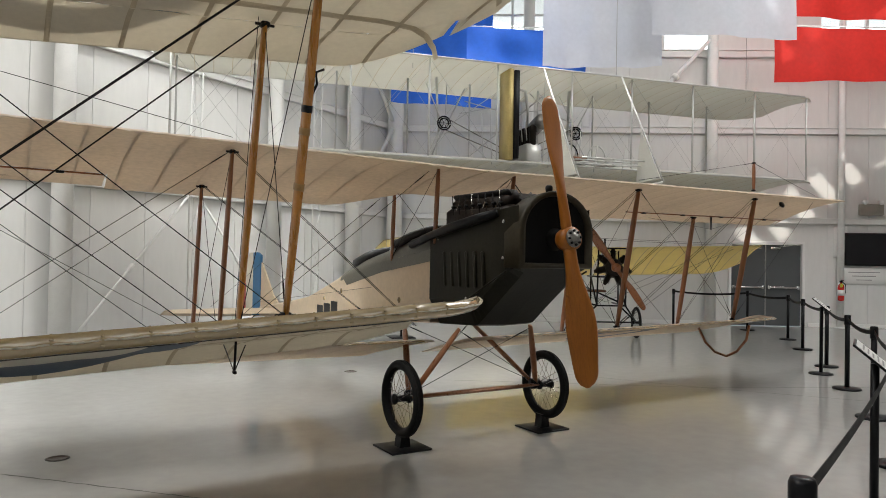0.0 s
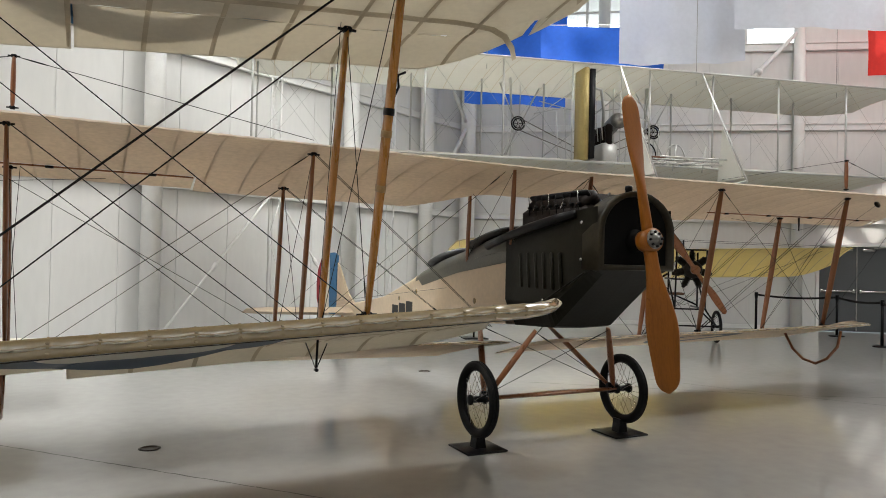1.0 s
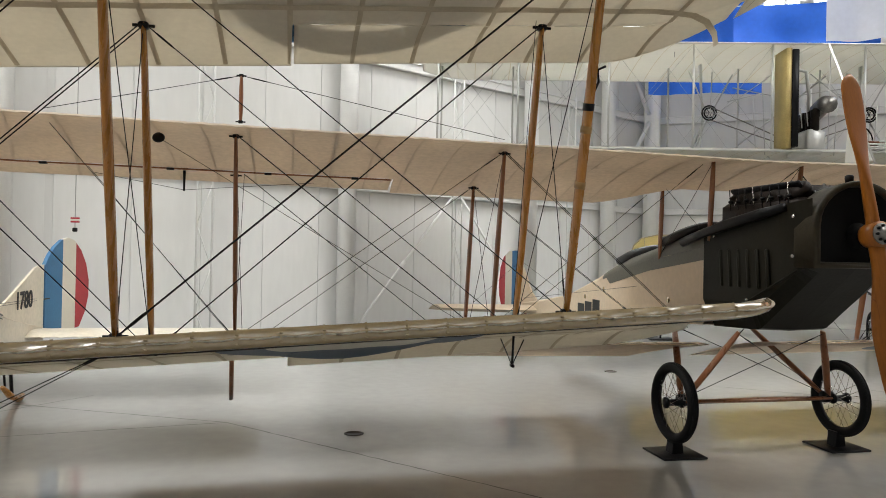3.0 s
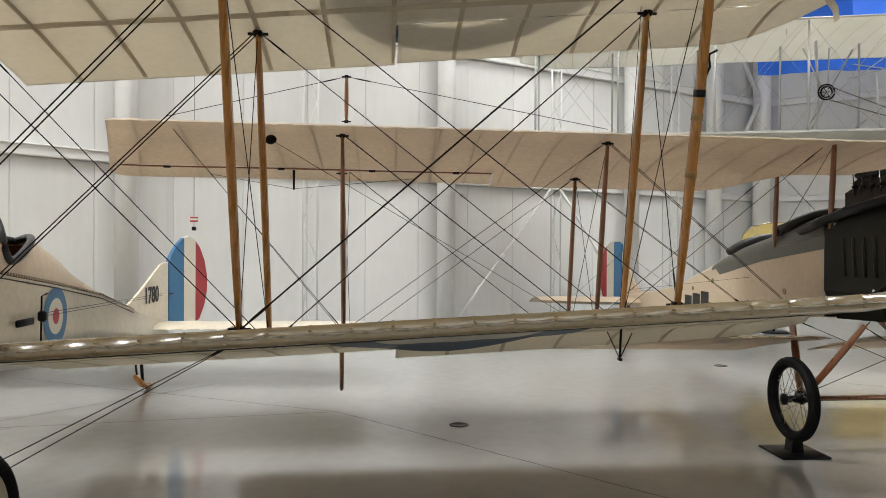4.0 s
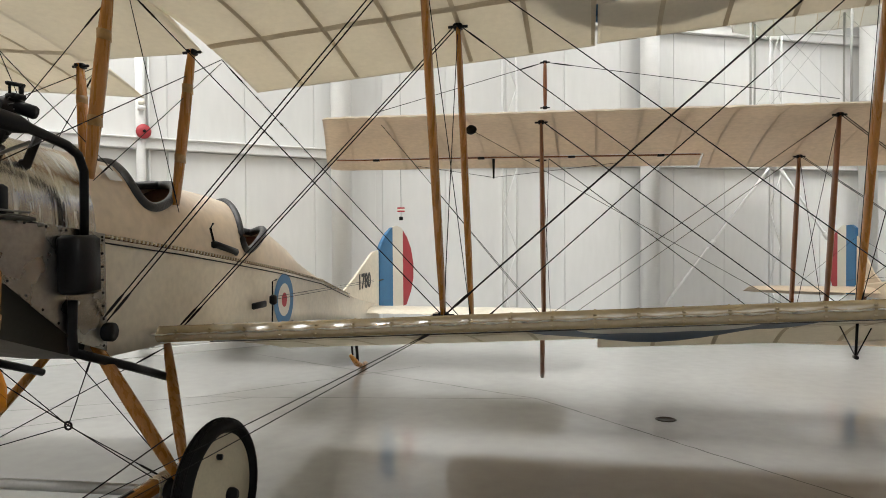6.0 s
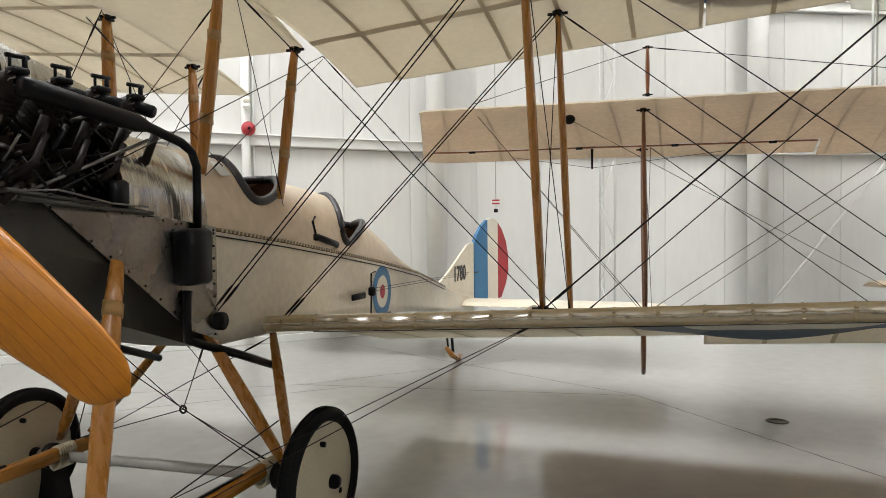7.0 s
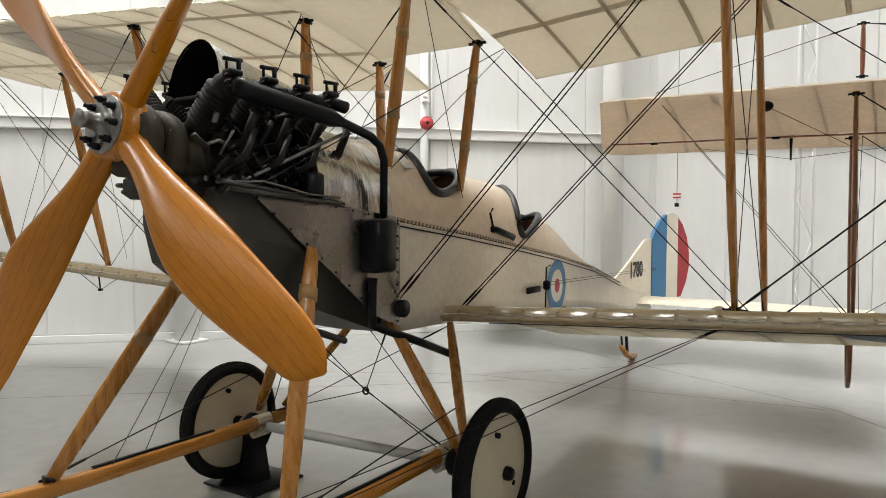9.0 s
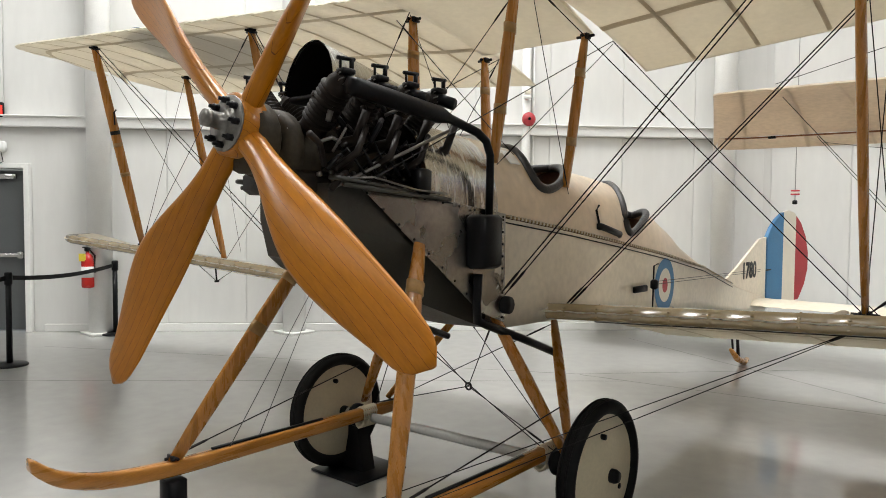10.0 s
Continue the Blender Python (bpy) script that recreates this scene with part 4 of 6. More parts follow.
RUD = [(0.0, 0.68), (0.0, 1.38), (0.07, 1.48), (0.18, 1.58), (0.32, 1.66), (0.46, 1.69), (0.6, 1.66), (0.76, 1.54), (0.88, 1.38), (0.95, 1.18), (0.95, 0.98), (0.88, 0.8), (0.74, 0.62), (0.5, 0.6), (0.2, 0.64)]


def clip_band(poly, c0, c1):
    def cut(pts, c, keep_low):
        out = []
        for (a, za), (b, zb) in zip(pts, pts[1:] + pts[:1]):
            ina, inb = (a <= c) == keep_low or a == c, (b <= c) == keep_low or b == c
            if ina:
                out.append((a, za))
            if ina != inb:
                out.append((c, za + (zb - za) * (c - a) / (b - a)))
        return out
    return cut(cut(poly, c1, True), c0, False)


rudder = thing("rudder", "", "")
for k in list(rudder.keys()):
    del rudder[k]
rudder.parent, rudder.matrix_basis = be, pose(0, FIN_Y + 0.02, 0, 0, 0, -13)
for c0, c1, mat, nm in ((0, 0.35, BLUE, "blue_band"), (0.35, 0.64, WHITE, "white_band"), (0.64, 0.96, RED, "red_band")):
    pl = clip_band(RUD, c0, c1)
    g = Geo()
    n = len(pl)
    g.grid([[(sx * (1 - y * 0.6), y, z) for y, z in pl] for sx in (-0.022, 0.022)], close_v=True)
    g.f += [tuple(range(n)), tuple(range(2 * n - 1, n - 1, -1))]
    g.make(nm, mat, rudder, smooth=False)
lettering("serial_number", "1780", 0.24, INK, be, pose(0.016, 4.97, 1.02, 90, 0, 90), 0.98)
wire(be, (0.035, 5.78, 1.0), (0.035, 5.5, 1.0), 0.008, fork=False, name="rudder_horn")
stab = Wing(0.02, 2.35, lambda x: 4.78 + 0.35 * max(0, (x - 1.95) / 0.4) ** 2, lambda x: 6.1 - 0.4 * max(0, (x - 1.85) / 0.5) ** 2, lambda x: 0.665, -0.09, 0.03, 0.35, 1, sag=0.003)
stab.build("tailplane", FABRIC_OPAQUE, be)
Wing(0.02, 2.35, stab.le, stab.te, stab.z, -0.09, 0.03, 0.35, -1, sag=0.003).build("tailplane", FABRIC_OPAQUE, be)
g = Geo().tube([(0, 4.6, 0.68), (0, 4.7, 0.3), (0, 4.74, 0.1)], 0.018, 8)
g.tube([(0, 4.45, 0.62), (0, 4.56, 0.22)], 0.012, 6)
g.make("skid_post", BLACK, be)
Geo().tube([(0, 4.5, 0.22), (0, 4.7, 0.1), (0, 4.92, 0.025), (0, 5.02, 0.04)], [0.02, 0.035, 0.035, 0.03], 8).make("tail_skid", WOOD, be)

# nose: lower sheet metal, aluminium side plates
NOSE = [(-1.1, 1.40, 1.72, 0.24), (-1.0, 1.33, 1.72, 0.27), (-0.6, 1.19, 1.67, 0.33), (-0.1, 1.01, 1.59, 0.37)]
rows = []
for i in range(13):
    y = -1.1 + 1.0 * i / 12
    zb, zt, hw = lerp_table(NOSE, y)
    rows.append([(-hw, y, zt), (-hw, y, (zb + zt) / 2), (-hw * 0.75, y, zb), (0, y, zb - 0.01), (hw * 0.75, y, zb), (hw, y, (zb + zt) / 2), (hw, y, zt)])
g = Geo()
g.v, g.f = [Vector(p) for p in rows[0]], [tuple(range(7))]
g.make("nose_bulkhead", GREY_PAINT, be, smooth=False)
Geo().grid(rows).make("nose_lower_cowl", GREY_PAINT, be, "grey-green oily sheet metal nose", smooth=False)
for s in (1, -1):
    pts = [(-1.0, 1.73), (-0.1, 1.6), (-0.1, 1.05), (-0.28, 1.12)]
    g = Geo()
    n = len(pts)
    X = lambda y: lerp_table(NOSE, y)[2] + 0.012 + 0.03 * smooth_step(-1.1, -0.4, y)
    g.grid([[(s * (X(y) + d), y, z) for y, z in pts] for d in (0, 0.006)], close_v=True)
    g.f += [tuple(range(n)), tuple(range(2 * n - 1, n - 1, -1))]
    plate = g.make("aluminium_side_plate", ALU_PLATE, be, "riveted bright aluminium side plate", smooth=False)
    rv = mesh_of("rivet", *(lambda q: (q.v, q.f))(Geo().lathe([(0.007, 0), (0.005, 0.004), (0.001, 0.005)], pose(0, 0, 0, 0, 90, 0), 8)), BLACK)
    for (ya, za), (yb, zb) in (((-0.96, 1.71), (-0.12, 1.585)), ((-0.12, 1.57), (-0.12, 1.08)), ((-0.94, 1.68), (-0.3, 1.15))):
        for k in range(9):
            y, z = ya + (yb - ya) * k / 8, za + (zb - za) * k / 8
            part("rivet", rv, plate, m=pose(s * (X(y) + 0.007), y, z, 0, 0, 0 if s > 0 else 180))

# engine
eng = thing("engine", "", "")
for k in list(eng.keys()):
    del eng[k]
eng.parent = be
Geo().tube([(0, -1.3, 1.84), (0, -1.2, 1.84), (0, -1.1, 1.84), (0, -0.45, 1.84)], [0.1, 0.13, 0.155, 0.155], 16).make("crankcase", CASTING, eng)
Geo().box((0, -0.8, 1.72), (0.34, 0.9, 0.1), bevel=0.02).make("sump", ENGINE, eng)
Geo().lathe([(0.13, 0), (0.15, 0.02), (0.15, 0.1), (0.1, 0.12)], pose(0.0, -1.25, 1.9, 90, 0, 0), 18).make("timing_case", CASTING, eng)
for s in (1, -1):
    for k in range(4):
        y = -1.08 + k * 0.19
        d = Vector((s * math.sin(radians(45)), 0, math.cos(radians(45))))
        m = Matrix.Translation(Vector((0, y, 1.84)) + d * 0.15) @ d.to_track_quat("Z", "Y").to_matrix().to_4x4()
        prof = [(0.06, 0.0), (0.06, 0.04)]
        for f in range(9):
            z = 0.05 + f * 0.021
            prof += [(0.054, z), (0.07, z + 0.004), (0.07, z + 0.008), (0.054, z + 0.012)]
        prof += [(0.052, 0.26), (0.03, 0.3)]
        Geo().lathe(prof, m, 16).make("cylinder", ENGINE, eng)
        tip = Vector((0, y, 1.84)) + d * 0.46
        g = Geo().box(tip, (0.05, 0.07, 0.025), bevel=0.006)
        g.tube([tip + Vector((0, -0.03, 0.01)), tip + Vector((0, -0.03, 0.05))], 0.006, 6)
        g.tube([tip + Vector((0, 0.03, 0.0)), tip + Vector((0, 0.03, 0.055))], 0.01, 8)
        g.tube([tip + Vector((0, -0.045, 0.05)), tip + Vector((0, 0.045, 0.055))], 0.009, 6)
        g.make("valve_rocker", BLACK, eng)
        Geo().tube([Vector((s * 0.1, y + 0.05, 1.98)), tip + Vector((0, 0.03, 0))], 0.006, 6).make("push_rod", CHROME, eng)
        Geo().tube([Vector((0, y, 1.84)) + d * 0.42, Vector((s * 0.4, y + 0.02, 2.1))], 0.028, 8).make("exhaust_stub", BLACK, eng)
    rnd = random.Random(7 + s)
    for k in range(26):
        y = rnd.uniform(-1.15, -0.72)
        p = Vector((s * rnd.uniform(0.14, 0.3), y, rnd.uniform(1.72, 2.05)))
        q = p + Vector((s * rnd.uniform(-0.04, 0.08), rnd.uniform(-0.14, 0.14), rnd.uniform(-0.14, 0.12)))
        Geo().tube([p, (p + q) / 2 + Vector((s * 0.02, 0, 0.02)), q], rnd.choice((0.006, 0.009, 0.014)), 6).make("engine_pipe", rnd.choice((ENGINE, ENGINE, BLACK, STEEL_DARK)), eng)
    for k in range(12):
        y = -1.12 + k * 0.062
        Geo().lathe([(0.012, 0), (0.012, 0.014), (0.006, 0.018)], Matrix.Translation((s * 0.2, y, 1.755 + 0.01 * (k % 2))) @ pose(0, 0, 0, 0, 90 * s, 0), 6).make("case_nut", STEEL_DARK, eng)
    for k in range(4):
        y = -1.06 + k * 0.19
        Geo().tube([(s * 0.05, y, 1.86), (s * 0.3, y + 0.06, 1.9), (s * 0.34, y + 0.08, 2.02)], [0.03, 0.024, 0.02], 8).make("intake_pipe", ENGINE, eng)
        Geo().box((s * 0.27, y + 0.02, 1.8), (0.04, 0.1, 0.05), pose(0, 0, 0, 20, 30, 10), bevel=0.01).make("baffle", ENGINE, eng)
    for k in range(6):
        y = -1.1 + k * 0.07
        Geo().tube([(s * 0.2, y, 1.78), (s * 0.3, y + 0.05, 1.86 + 0.03 * (k % 3)), (s * 0.33, y + 0.12, 1.76)], 0.007, 6).make("ignition_lead", BLACK, eng)
    Geo().tube([(s * 0.36, -1.12, 1.71), (s * 0.37, -0.5, 1.66)], 0.01, 8).make("engine_bearer", GREY_PAINT, eng)
    Geo().box((s * 0.34, -0.64, 1.74), (0.05, 0.1, 0.12), bevel=0.012).make("magneto", BLACK, eng)
    Geo().tube([(s * 0.38, -0.5, 1.98), (s * 0.3, -1.12, 1.7)], 0.008, 8).make("engine_stay", STEEL_DARK, eng)
    # exhaust
    x = s * 0.42
    Geo().tube([(s * 0.385, -1.12, 2.10), (s * 0.39, -1.09, 2.097), (s * 0.405, -0.6, 2.04), (s * 0.41, -0.53, 2.03), (x, -0.34, 1.985), (x, -0.27, 1.95), (x, -0.235, 1.88), (x, -0.24, 1.58)],
               [0.034, 0.039, 0.039, 0.022, 0.021, 0.02, 0.02, 0.02], 14).make("exhaust_pipe", BLACK, be)
    Geo().box((x + s * 0.01, -0.29, 1.465), (0.11, 0.17, 0.26), bevel=0.016).make("silencer_box", BLACK, be)
    Geo().tube([(x, -0.32, 1.31), (x, -0.33, 1.17), (x - s * 0.01, -0.31, 1.08), (x - s * 0.01, -0.22, 1.045), (x - s * 0.01, 0.08, 0.943), (x - s * 0.02, 0.42, 0.82)], 0.022, 10).make("tail_pipe", BLACK, be)
    Geo().tube([(x + s * 0.03, -0.1, 1.14), (x - s * 0.08, -0.1, 1.14)], 0.045, 12).make("pipe_boss", BLACK, be)
# hinge strip under the burnished cowl
for s in (1, -1):
    Geo().tube([(s * (0.352 + 0.04 * k), -0.58 + 0.48 * k, 1.664 - 0.068 * k) for k in (0, 0.5, 1)], 0.006, 6).make("cowl_hinge", BLACK, be)
    for k in range(5):
        Geo().box((s * (0.362 + 0.008 * k), -0.54 + 0.1 * k, 1.655 - 0.014 * k), (0.012, 0.03, 0.02), bevel=0.003).make("hinge_clip", STEEL_DARK, be)
# nose casing with its bolts, sump lip and copper oil pipes
Geo().lathe([(0.1, 0), (0.165, 0.02), (0.17, 0.07), (0.15, 0.1)], pose(0, -1.14, 1.86, 90, 0, 0), 20).make("nose_case", CASTING, eng)
for k in range(12):
    a = 2 * math.pi * k / 12
    Geo().lathe([(0.009, 0), (0.009, 0.012), (0.004, 0.016)], pose(0.15 * math.cos(a), -1.215, 1.86 + 0.15 * math.sin(a), 90, 0, 0), 6).make("case_bolt", STEEL_DARK, eng)
for s in (1, -1):
    for k in range(4):
        y = -1.08 + k * 0.19
        tip = Vector((s * 0.325, y, 2.165))
        for dy in (-0.025, 0.025):
            coil = [tip + Vector((0.011 * math.cos(q), dy + 0.011 * math.sin(q), -0.055 + 0.0065 * q / 1.57)) for q in [i * 0.785 for i in range(21)]]
            Geo().tube(coil, 0.003, 5).make("valve_spring", STEEL_DARK, eng)
        if k < 3:
            Geo().tube([(s * 0.3, y - 0.02, 1.78), (s * 0.36, y + 0.03, 1.84), (s * 0.35, y + 0.09, 1.95)], [0.014, 0.017, 0.013], 8).make("inlet_elbow", ENGINE, eng)
    Geo().tube([(s * 0.33, -1.12, 1.735), (s * 0.36, -0.95, 1.745), (s * 0.37, -0.7, 1.70), (s * 0.37, -0.5, 1.69)], 0.005, 6).make("oil_pipe", STEEL_DARK, eng)
    Geo().box((s * 0.33, -0.8, 1.70), (0.05, 0.72, 0.02), pose(0, 0, 0, -6, 0, 0), bevel=0.005).make("bearer_flange", GREY_PAINT, eng)
    for k in range(6):
        Geo().lathe([(0.008, 0), (0.008, 0.01)], pose(s * 0.34, -1.08 + 0.11 * k, 1.735 - 0.012 * k), 6).make("flange_nut", STEEL_DARK, eng)
# air scoop
rows = []
for i in range(9):
    u = i / 8
    y = -1.02 + 0.75 * u
    r = 0.17 - 0.09 * u
    z0 = 2.13 - 0.05 * u
    rows.append([(r * 1.0 * math.cos(math.pi * k / 12), y + 0.03 * math.sin(math.pi * k / 12), z0 + 1.35 * r * math.sin(math.pi * k / 12)) for k in range(13)])
Geo().grid([r[::-1] for r in rows]).make("air_scoop", ALU, be)
# Inner skin and back of the scoop are near-black.
Geo().grid([[(x * 0.93, y + 0.008, z - 0.006) for x, y, z in r] for r in rows]).make("scoop_lining", DEEP_BLACK, be)
g = Geo()
g.v, g.f = [Vector(p) for p in rows[-1]], [tuple(range(13))]
g.make("scoop_back", DEEP_BLACK, be)
Geo().box((0, -0.66, 2.1), (0.24, 0.75, 0.03), bevel=0.01).make("scoop_tray", BLACK, be)

# propeller
prop = thing("propeller", "", "")
for k in list(prop.keys()):
    del prop[k]
prop.parent, prop.matrix_basis = be, pose(0, -1.36, 1.94, -8, 0, 0) @ pose(0, 0, 0, 0, 1.5, 0)
tagged(prop, label="four-bladed varnished laminated wooden propeller")
for k in range(4):
    Geo().grid(blade_rows(1.41, 0.255, thick=0.085, hub_w=0.115, pitch0=48, wide=0.55, sweep=-0.22, tip=0.08, tip_w=0.56), close_v=True, caps=True).make("blade", PROP, prop, m=pose(0, 0, 0, 0, 33 + 90 * k, 0))
Geo().lathe([(0.118, -0.06), (0.13, -0.04), (0.13, 0.05), (0.11, 0.06)], pose(0, 0, 0, 90, 0, 0), 28).make("boss", PROP, prop)
Geo().lathe([(0.115, 0.0), (0.115, 0.012), (0.05, 0.02), (0.036, 0.03), (0.03, 0.08), (0.034, 0.085), (0.034, 0.11), (0.012, 0.112)], pose(0, -0.055, 0, 90, 0, 0), 24).make("hub_plate", STEEL_DARK, prop)
for k in range(8):
    a = 2 * math.pi * k / 8
    Geo().lathe([(0.015, 0), (0.015, 0.028), (0.008, 0.032), (0.008, 0.045)], pose(0.09 * math.cos(a), -0.066, 0.09 * math.sin(a), 90, 0, 0), 6).make("hub_bolt", BLACK, prop)

# undercarriage
CROSS = Vector((0.0, 0.137, 0.612))
WL, WR = Vector((0.905, 0.02, 0.365)), Vector((-0.87, -0.1, 0.365))
wheel(be, WL, 0.35, 0.095, False, 0.036)
wheel(be, WR, 0.35, 0.095, False, 0.036)
Geo().tube([WR, WL], 0.028, 12, squash=1.0).make("axle", SILVER, be)
for s, foot_y, ax in ((1, -1.08, WL), (-1, -1.34, WR)):
    skid = [(s * 0.6, foot_y - 0.62, 0.56), (s * 0.6, foot_y - 0.5, 0.47), (s * 0.6, foot_y - 0.3, 0.41), (s * 0.6, foot_y, 0.385), (s * 0.6, foot_y + 0.4, 0.385), (s * 0.6, -0.3, 0.39), (s * 0.6, 0.22, 0.40)]
    rows = []
    skid = [Vector(p) for p in skid]
    fine = []
    for i in range(len(skid) - 1):
        p0, p1, p2, p3 = skid[max(i - 1, 0)], skid[i], skid[i + 1], skid[min(i + 2, len(skid) - 1)]
        for k in range(6):
            u = k / 6
            fine.append(0.5 * (2 * p1 + (p2 - p0) * u + (2 * p0 - 5 * p1 + 4 * p2 - p3) * u * u + (3 * p1 - p0 - 3 * p2 + p3) * u ** 3))
    for i, p in enumerate(fine + [skid[-1]]):
        h = 0.035 if i > 1 else 0.026 + 0.006 * i
        rows.append([(p[0] + a * 0.03, p[1], p[2] + b * h) for a, b in ((-1, -0.7), (-0.7, -1), (0.7, -1), (1, -0.7), (1, 0.7), (0.7, 1), (-0.7, 1), (-1, 0.7))])
    Geo().grid(rows, close_v=True, caps=True).make("skid", WOOD_Y, be, "curved varnished wooden landing skid")
    Geo().box((s * 0.6, foot_y + 0.55, 0.427), (0.02, 0.7, 0.012), bevel=0.003).make("skid_strap", BLACK, be)
    strut(be, (s * 0.37, -0.68, 1.46), (s * 0.6, foot_y, 0.41), 0.095, WOOD, "undercarriage_strut", 0.55)
    strut(be, (s * 0.34, -0.1, 1.1), (s * 0.72, 0.0, 0.43), 0.085, WOOD, "undercarriage_strut", 0.55)
    strut(be, (s * 0.34, 0.5, 0.99), (s * 0.66, 0.14, 0.43), 0.075, WOOD, "undercarriage_strut", 0.55)
    for u in (0.18, 0.42):
        p = Vector((s * 0.37, -0.68, 1.46)).lerp(Vector((s * 0.6, foot_y, 0.41)), u)
        d = (Vector((s * 0.37, -0.68, 1.46)) - Vector((s * 0.6, foot_y, 0.41))).normalized() * 0.03
        strut(be, p - d, p + d, 0.094, BINDING, "strut_binding", 0.58, spindle=0.0, n=3)
    # shock cord binding the axle to the skid
    for k in range(7):
        yy = ax.y - 0.05 + k * 0.016
        Geo().tube([(s * 0.6 + 0.04 * math.cos(a), yy + 0.01 * math.sin(a), 0.375 + 0.06 * math.sin(a)) for a in [q * 2 * math.pi / 12 for q in range(13)]], 0.008, 6).make("shock_cord", WHEEL_DISC, be)
    Geo().lathe([(0.055, -0.03), (0.07, -0.015), (0.07, 0.015), (0.055, 0.03)], Matrix.Translation((s * 0.68, ax.y, 0.365)) @ pose(0, 0, 0, 0, 90, 0), 16).make("axle_collar", BLACK, be)
    fitting(be, (s * 0.6, foot_y, 0.435), 0.03)
    wire(be, (s * 0.6, foot_y, 0.44), (s * 0.72, -0.05, 0.66), 0.003)
    wire(be, (s * 0.37, -0.68, 1.4), (-s * 0.6, -0.02, 0.43), 0.0025)
    wire(be, (s * 0.35, -0.1, 1.06), CROSS, 0.0025)
    wire(be, (s * 0.66, 0.0, 0.42), CROSS, 0.0025)
    wire(be, (s * 0.35, 0.5, 0.98), (-s * 0.62, 0.1, 0.42), 0.0025)
Geo().tube([CROSS + Vector((0.02 * math.cos(q), 0.0, 0.02 * math.sin(q))) for q in [k * math.pi / 6 for k in range(13)]], 0.006, 6).make("wire_ring", BLACK, be)


def display_stand(at, top, label, name="display_stand"):
    st = thing(name, label, "stand", "display stands", at=at)
    Geo().box((0, 0, 0.008), (0.42, 0.42, 0.016), bevel=0.004).make("base_plate", BLACK, st)
    rows = [[(x * w, y * 0.05, z) for x, y in ((-1, -1), (1, -1), (1, 1), (-1, 1))] for z, w in ((0.016, 0.09), (top * 0.7, 0.045), (top, 0.04))]
    Geo().grid(rows, close_v=True, caps=True).make("upright", BLACK, st, smooth=False)


display_stand((-0.72, -0.05, 0), 0.33, "black steel wheel display stand under the axle")
display_stand((0.78, 0.05, 0), 0.33, "black steel wheel display stand under the axle")
for s, y in ((-1, -1.34), (1, -1.08)):
    st = thing("skid_block", "black steel support post under the landing skid", "stand", "display stands", at=(s * 0.6, y, 0))
    Geo().box((0, 0, 0.17), (0.09, 0.1, 0.33), bevel=0.008).make("upright", BLACK, st)
    Geo().box((0, 0, 0.008), (0.26, 0.26, 0.016), bevel=0.004).make("base_plate", BLACK, st)


# ---- biplane with the two-bladed propeller, behind the first ----
JX, JY = 6.526, 2.358
jn = thing("biplane", "buff linen biplane with dark olive cowling and two-bladed propeller", "aircraft", "aircraft", at=(JX, JY, 0))
ju_z = lambda x: 2.395 + 0.012 * x
jl_z = lambda x: 0.855 + 0.012 * x


def jtip_rake(x, x0, x1, a):
    return a * max(0.0, (x - x0) / (x1 - x0)) ** 2


JU = dict(le=lambda x: -0.26 + jtip_rake(x, 5.8, 5.97, 0.05), te=lambda x: 1.24 - jtip_rake(x, 5.8, 5.97, 0.05) - 0.62 * (1 - smooth_step(0.25, 0.95, x)))
JL = dict(le=lambda x: 0.03 + jtip_rake(x, 4.7, 5.0, 0.2), te=lambda x: 1.51 - jtip_rake(x, 4.75, 5.0, 0.15))
J_GAP = lambda x: 0.8 if 2.95 < x < 5.95 else 1.0
jw = {}
for side in (1, -1):
    w = Wing(0.0, 5.97, JU["le"], JU["te"], ju_z, -0.185, 0.055, 0.32, side, sag=0.005, cut=2.95, frac=J_GAP, shear=(-0.06, 0.5))
    wing = w.build("upper_wing", FABRIC_J, jn, "buff linen upper wing with overhanging tips", step=0.05)
    al = Wing(2.965, 5.94, lambda x: JU["le"](x) + 0.795 * (JU["te"](x) - JU["le"](x)), JU["te"], lambda x: ju_z(x) - 0.185 * 0.805 * (JU["te"](x) - JU["le"](x)) + 0.038, -0.23, 0.022, 0.32, side, sag=0.003, shear=(0.34, 0.1))
    ail = al.build("aileron", FABRIC_J, jn, step=0.08, nu=8)
    Geo().tube([al.pt(2.98 + 2.9 * k / 20, 0.0, False, 0.006) for k in range(21)], 0.008, 6).make("hinge_line", WOOD_DARK, ail)
    for x in (3.3, 4.05, 4.85, 5.6):
        Geo().box(al.pt(x, 0.0, False, 0.01), (0.06, 0.04, 0.02), bevel=0.004).make("hinge", BLACK, ail)
    for k in range(1, 19):
        w.rib(k * 0.32, TAPE_J, wing, 0.02)
        if 2.97 < k * 0.32 < 5.9:
            al.rib(k * 0.32, TAPE_J, ail, 0.02)
    lw = Wing(0.35, 5.0, JL["le"], JL["te"], jl_z, -0.21, 0.05, 0.32, side, sag=0.005, camber=0.02, shear=(0, 0.3))
    lwing = lw.build("lower_wing", FABRIC_J, jn, "buff linen lower wing", step=0.05)
    n = 90
    rows = [[lw.pt(0.45 + 4.5 * i / n, u, t, 0.0015) for u, t in ((0.05, True), (0.025, True), (0.008, True), (0.0, True), (0.008, False), (0.03, False))] for i in range(n + 1)]
    Geo().grid(rows if side > 0 else rows[::-1]).make("leading_edge_cover", LEADING, lwing)
    for k in range(2, 17):
        lw.rib(k * 0.32, TAPE_J, lwing, 0.02)
    if side == 1:
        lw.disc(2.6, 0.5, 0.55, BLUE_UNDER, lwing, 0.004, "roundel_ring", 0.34)
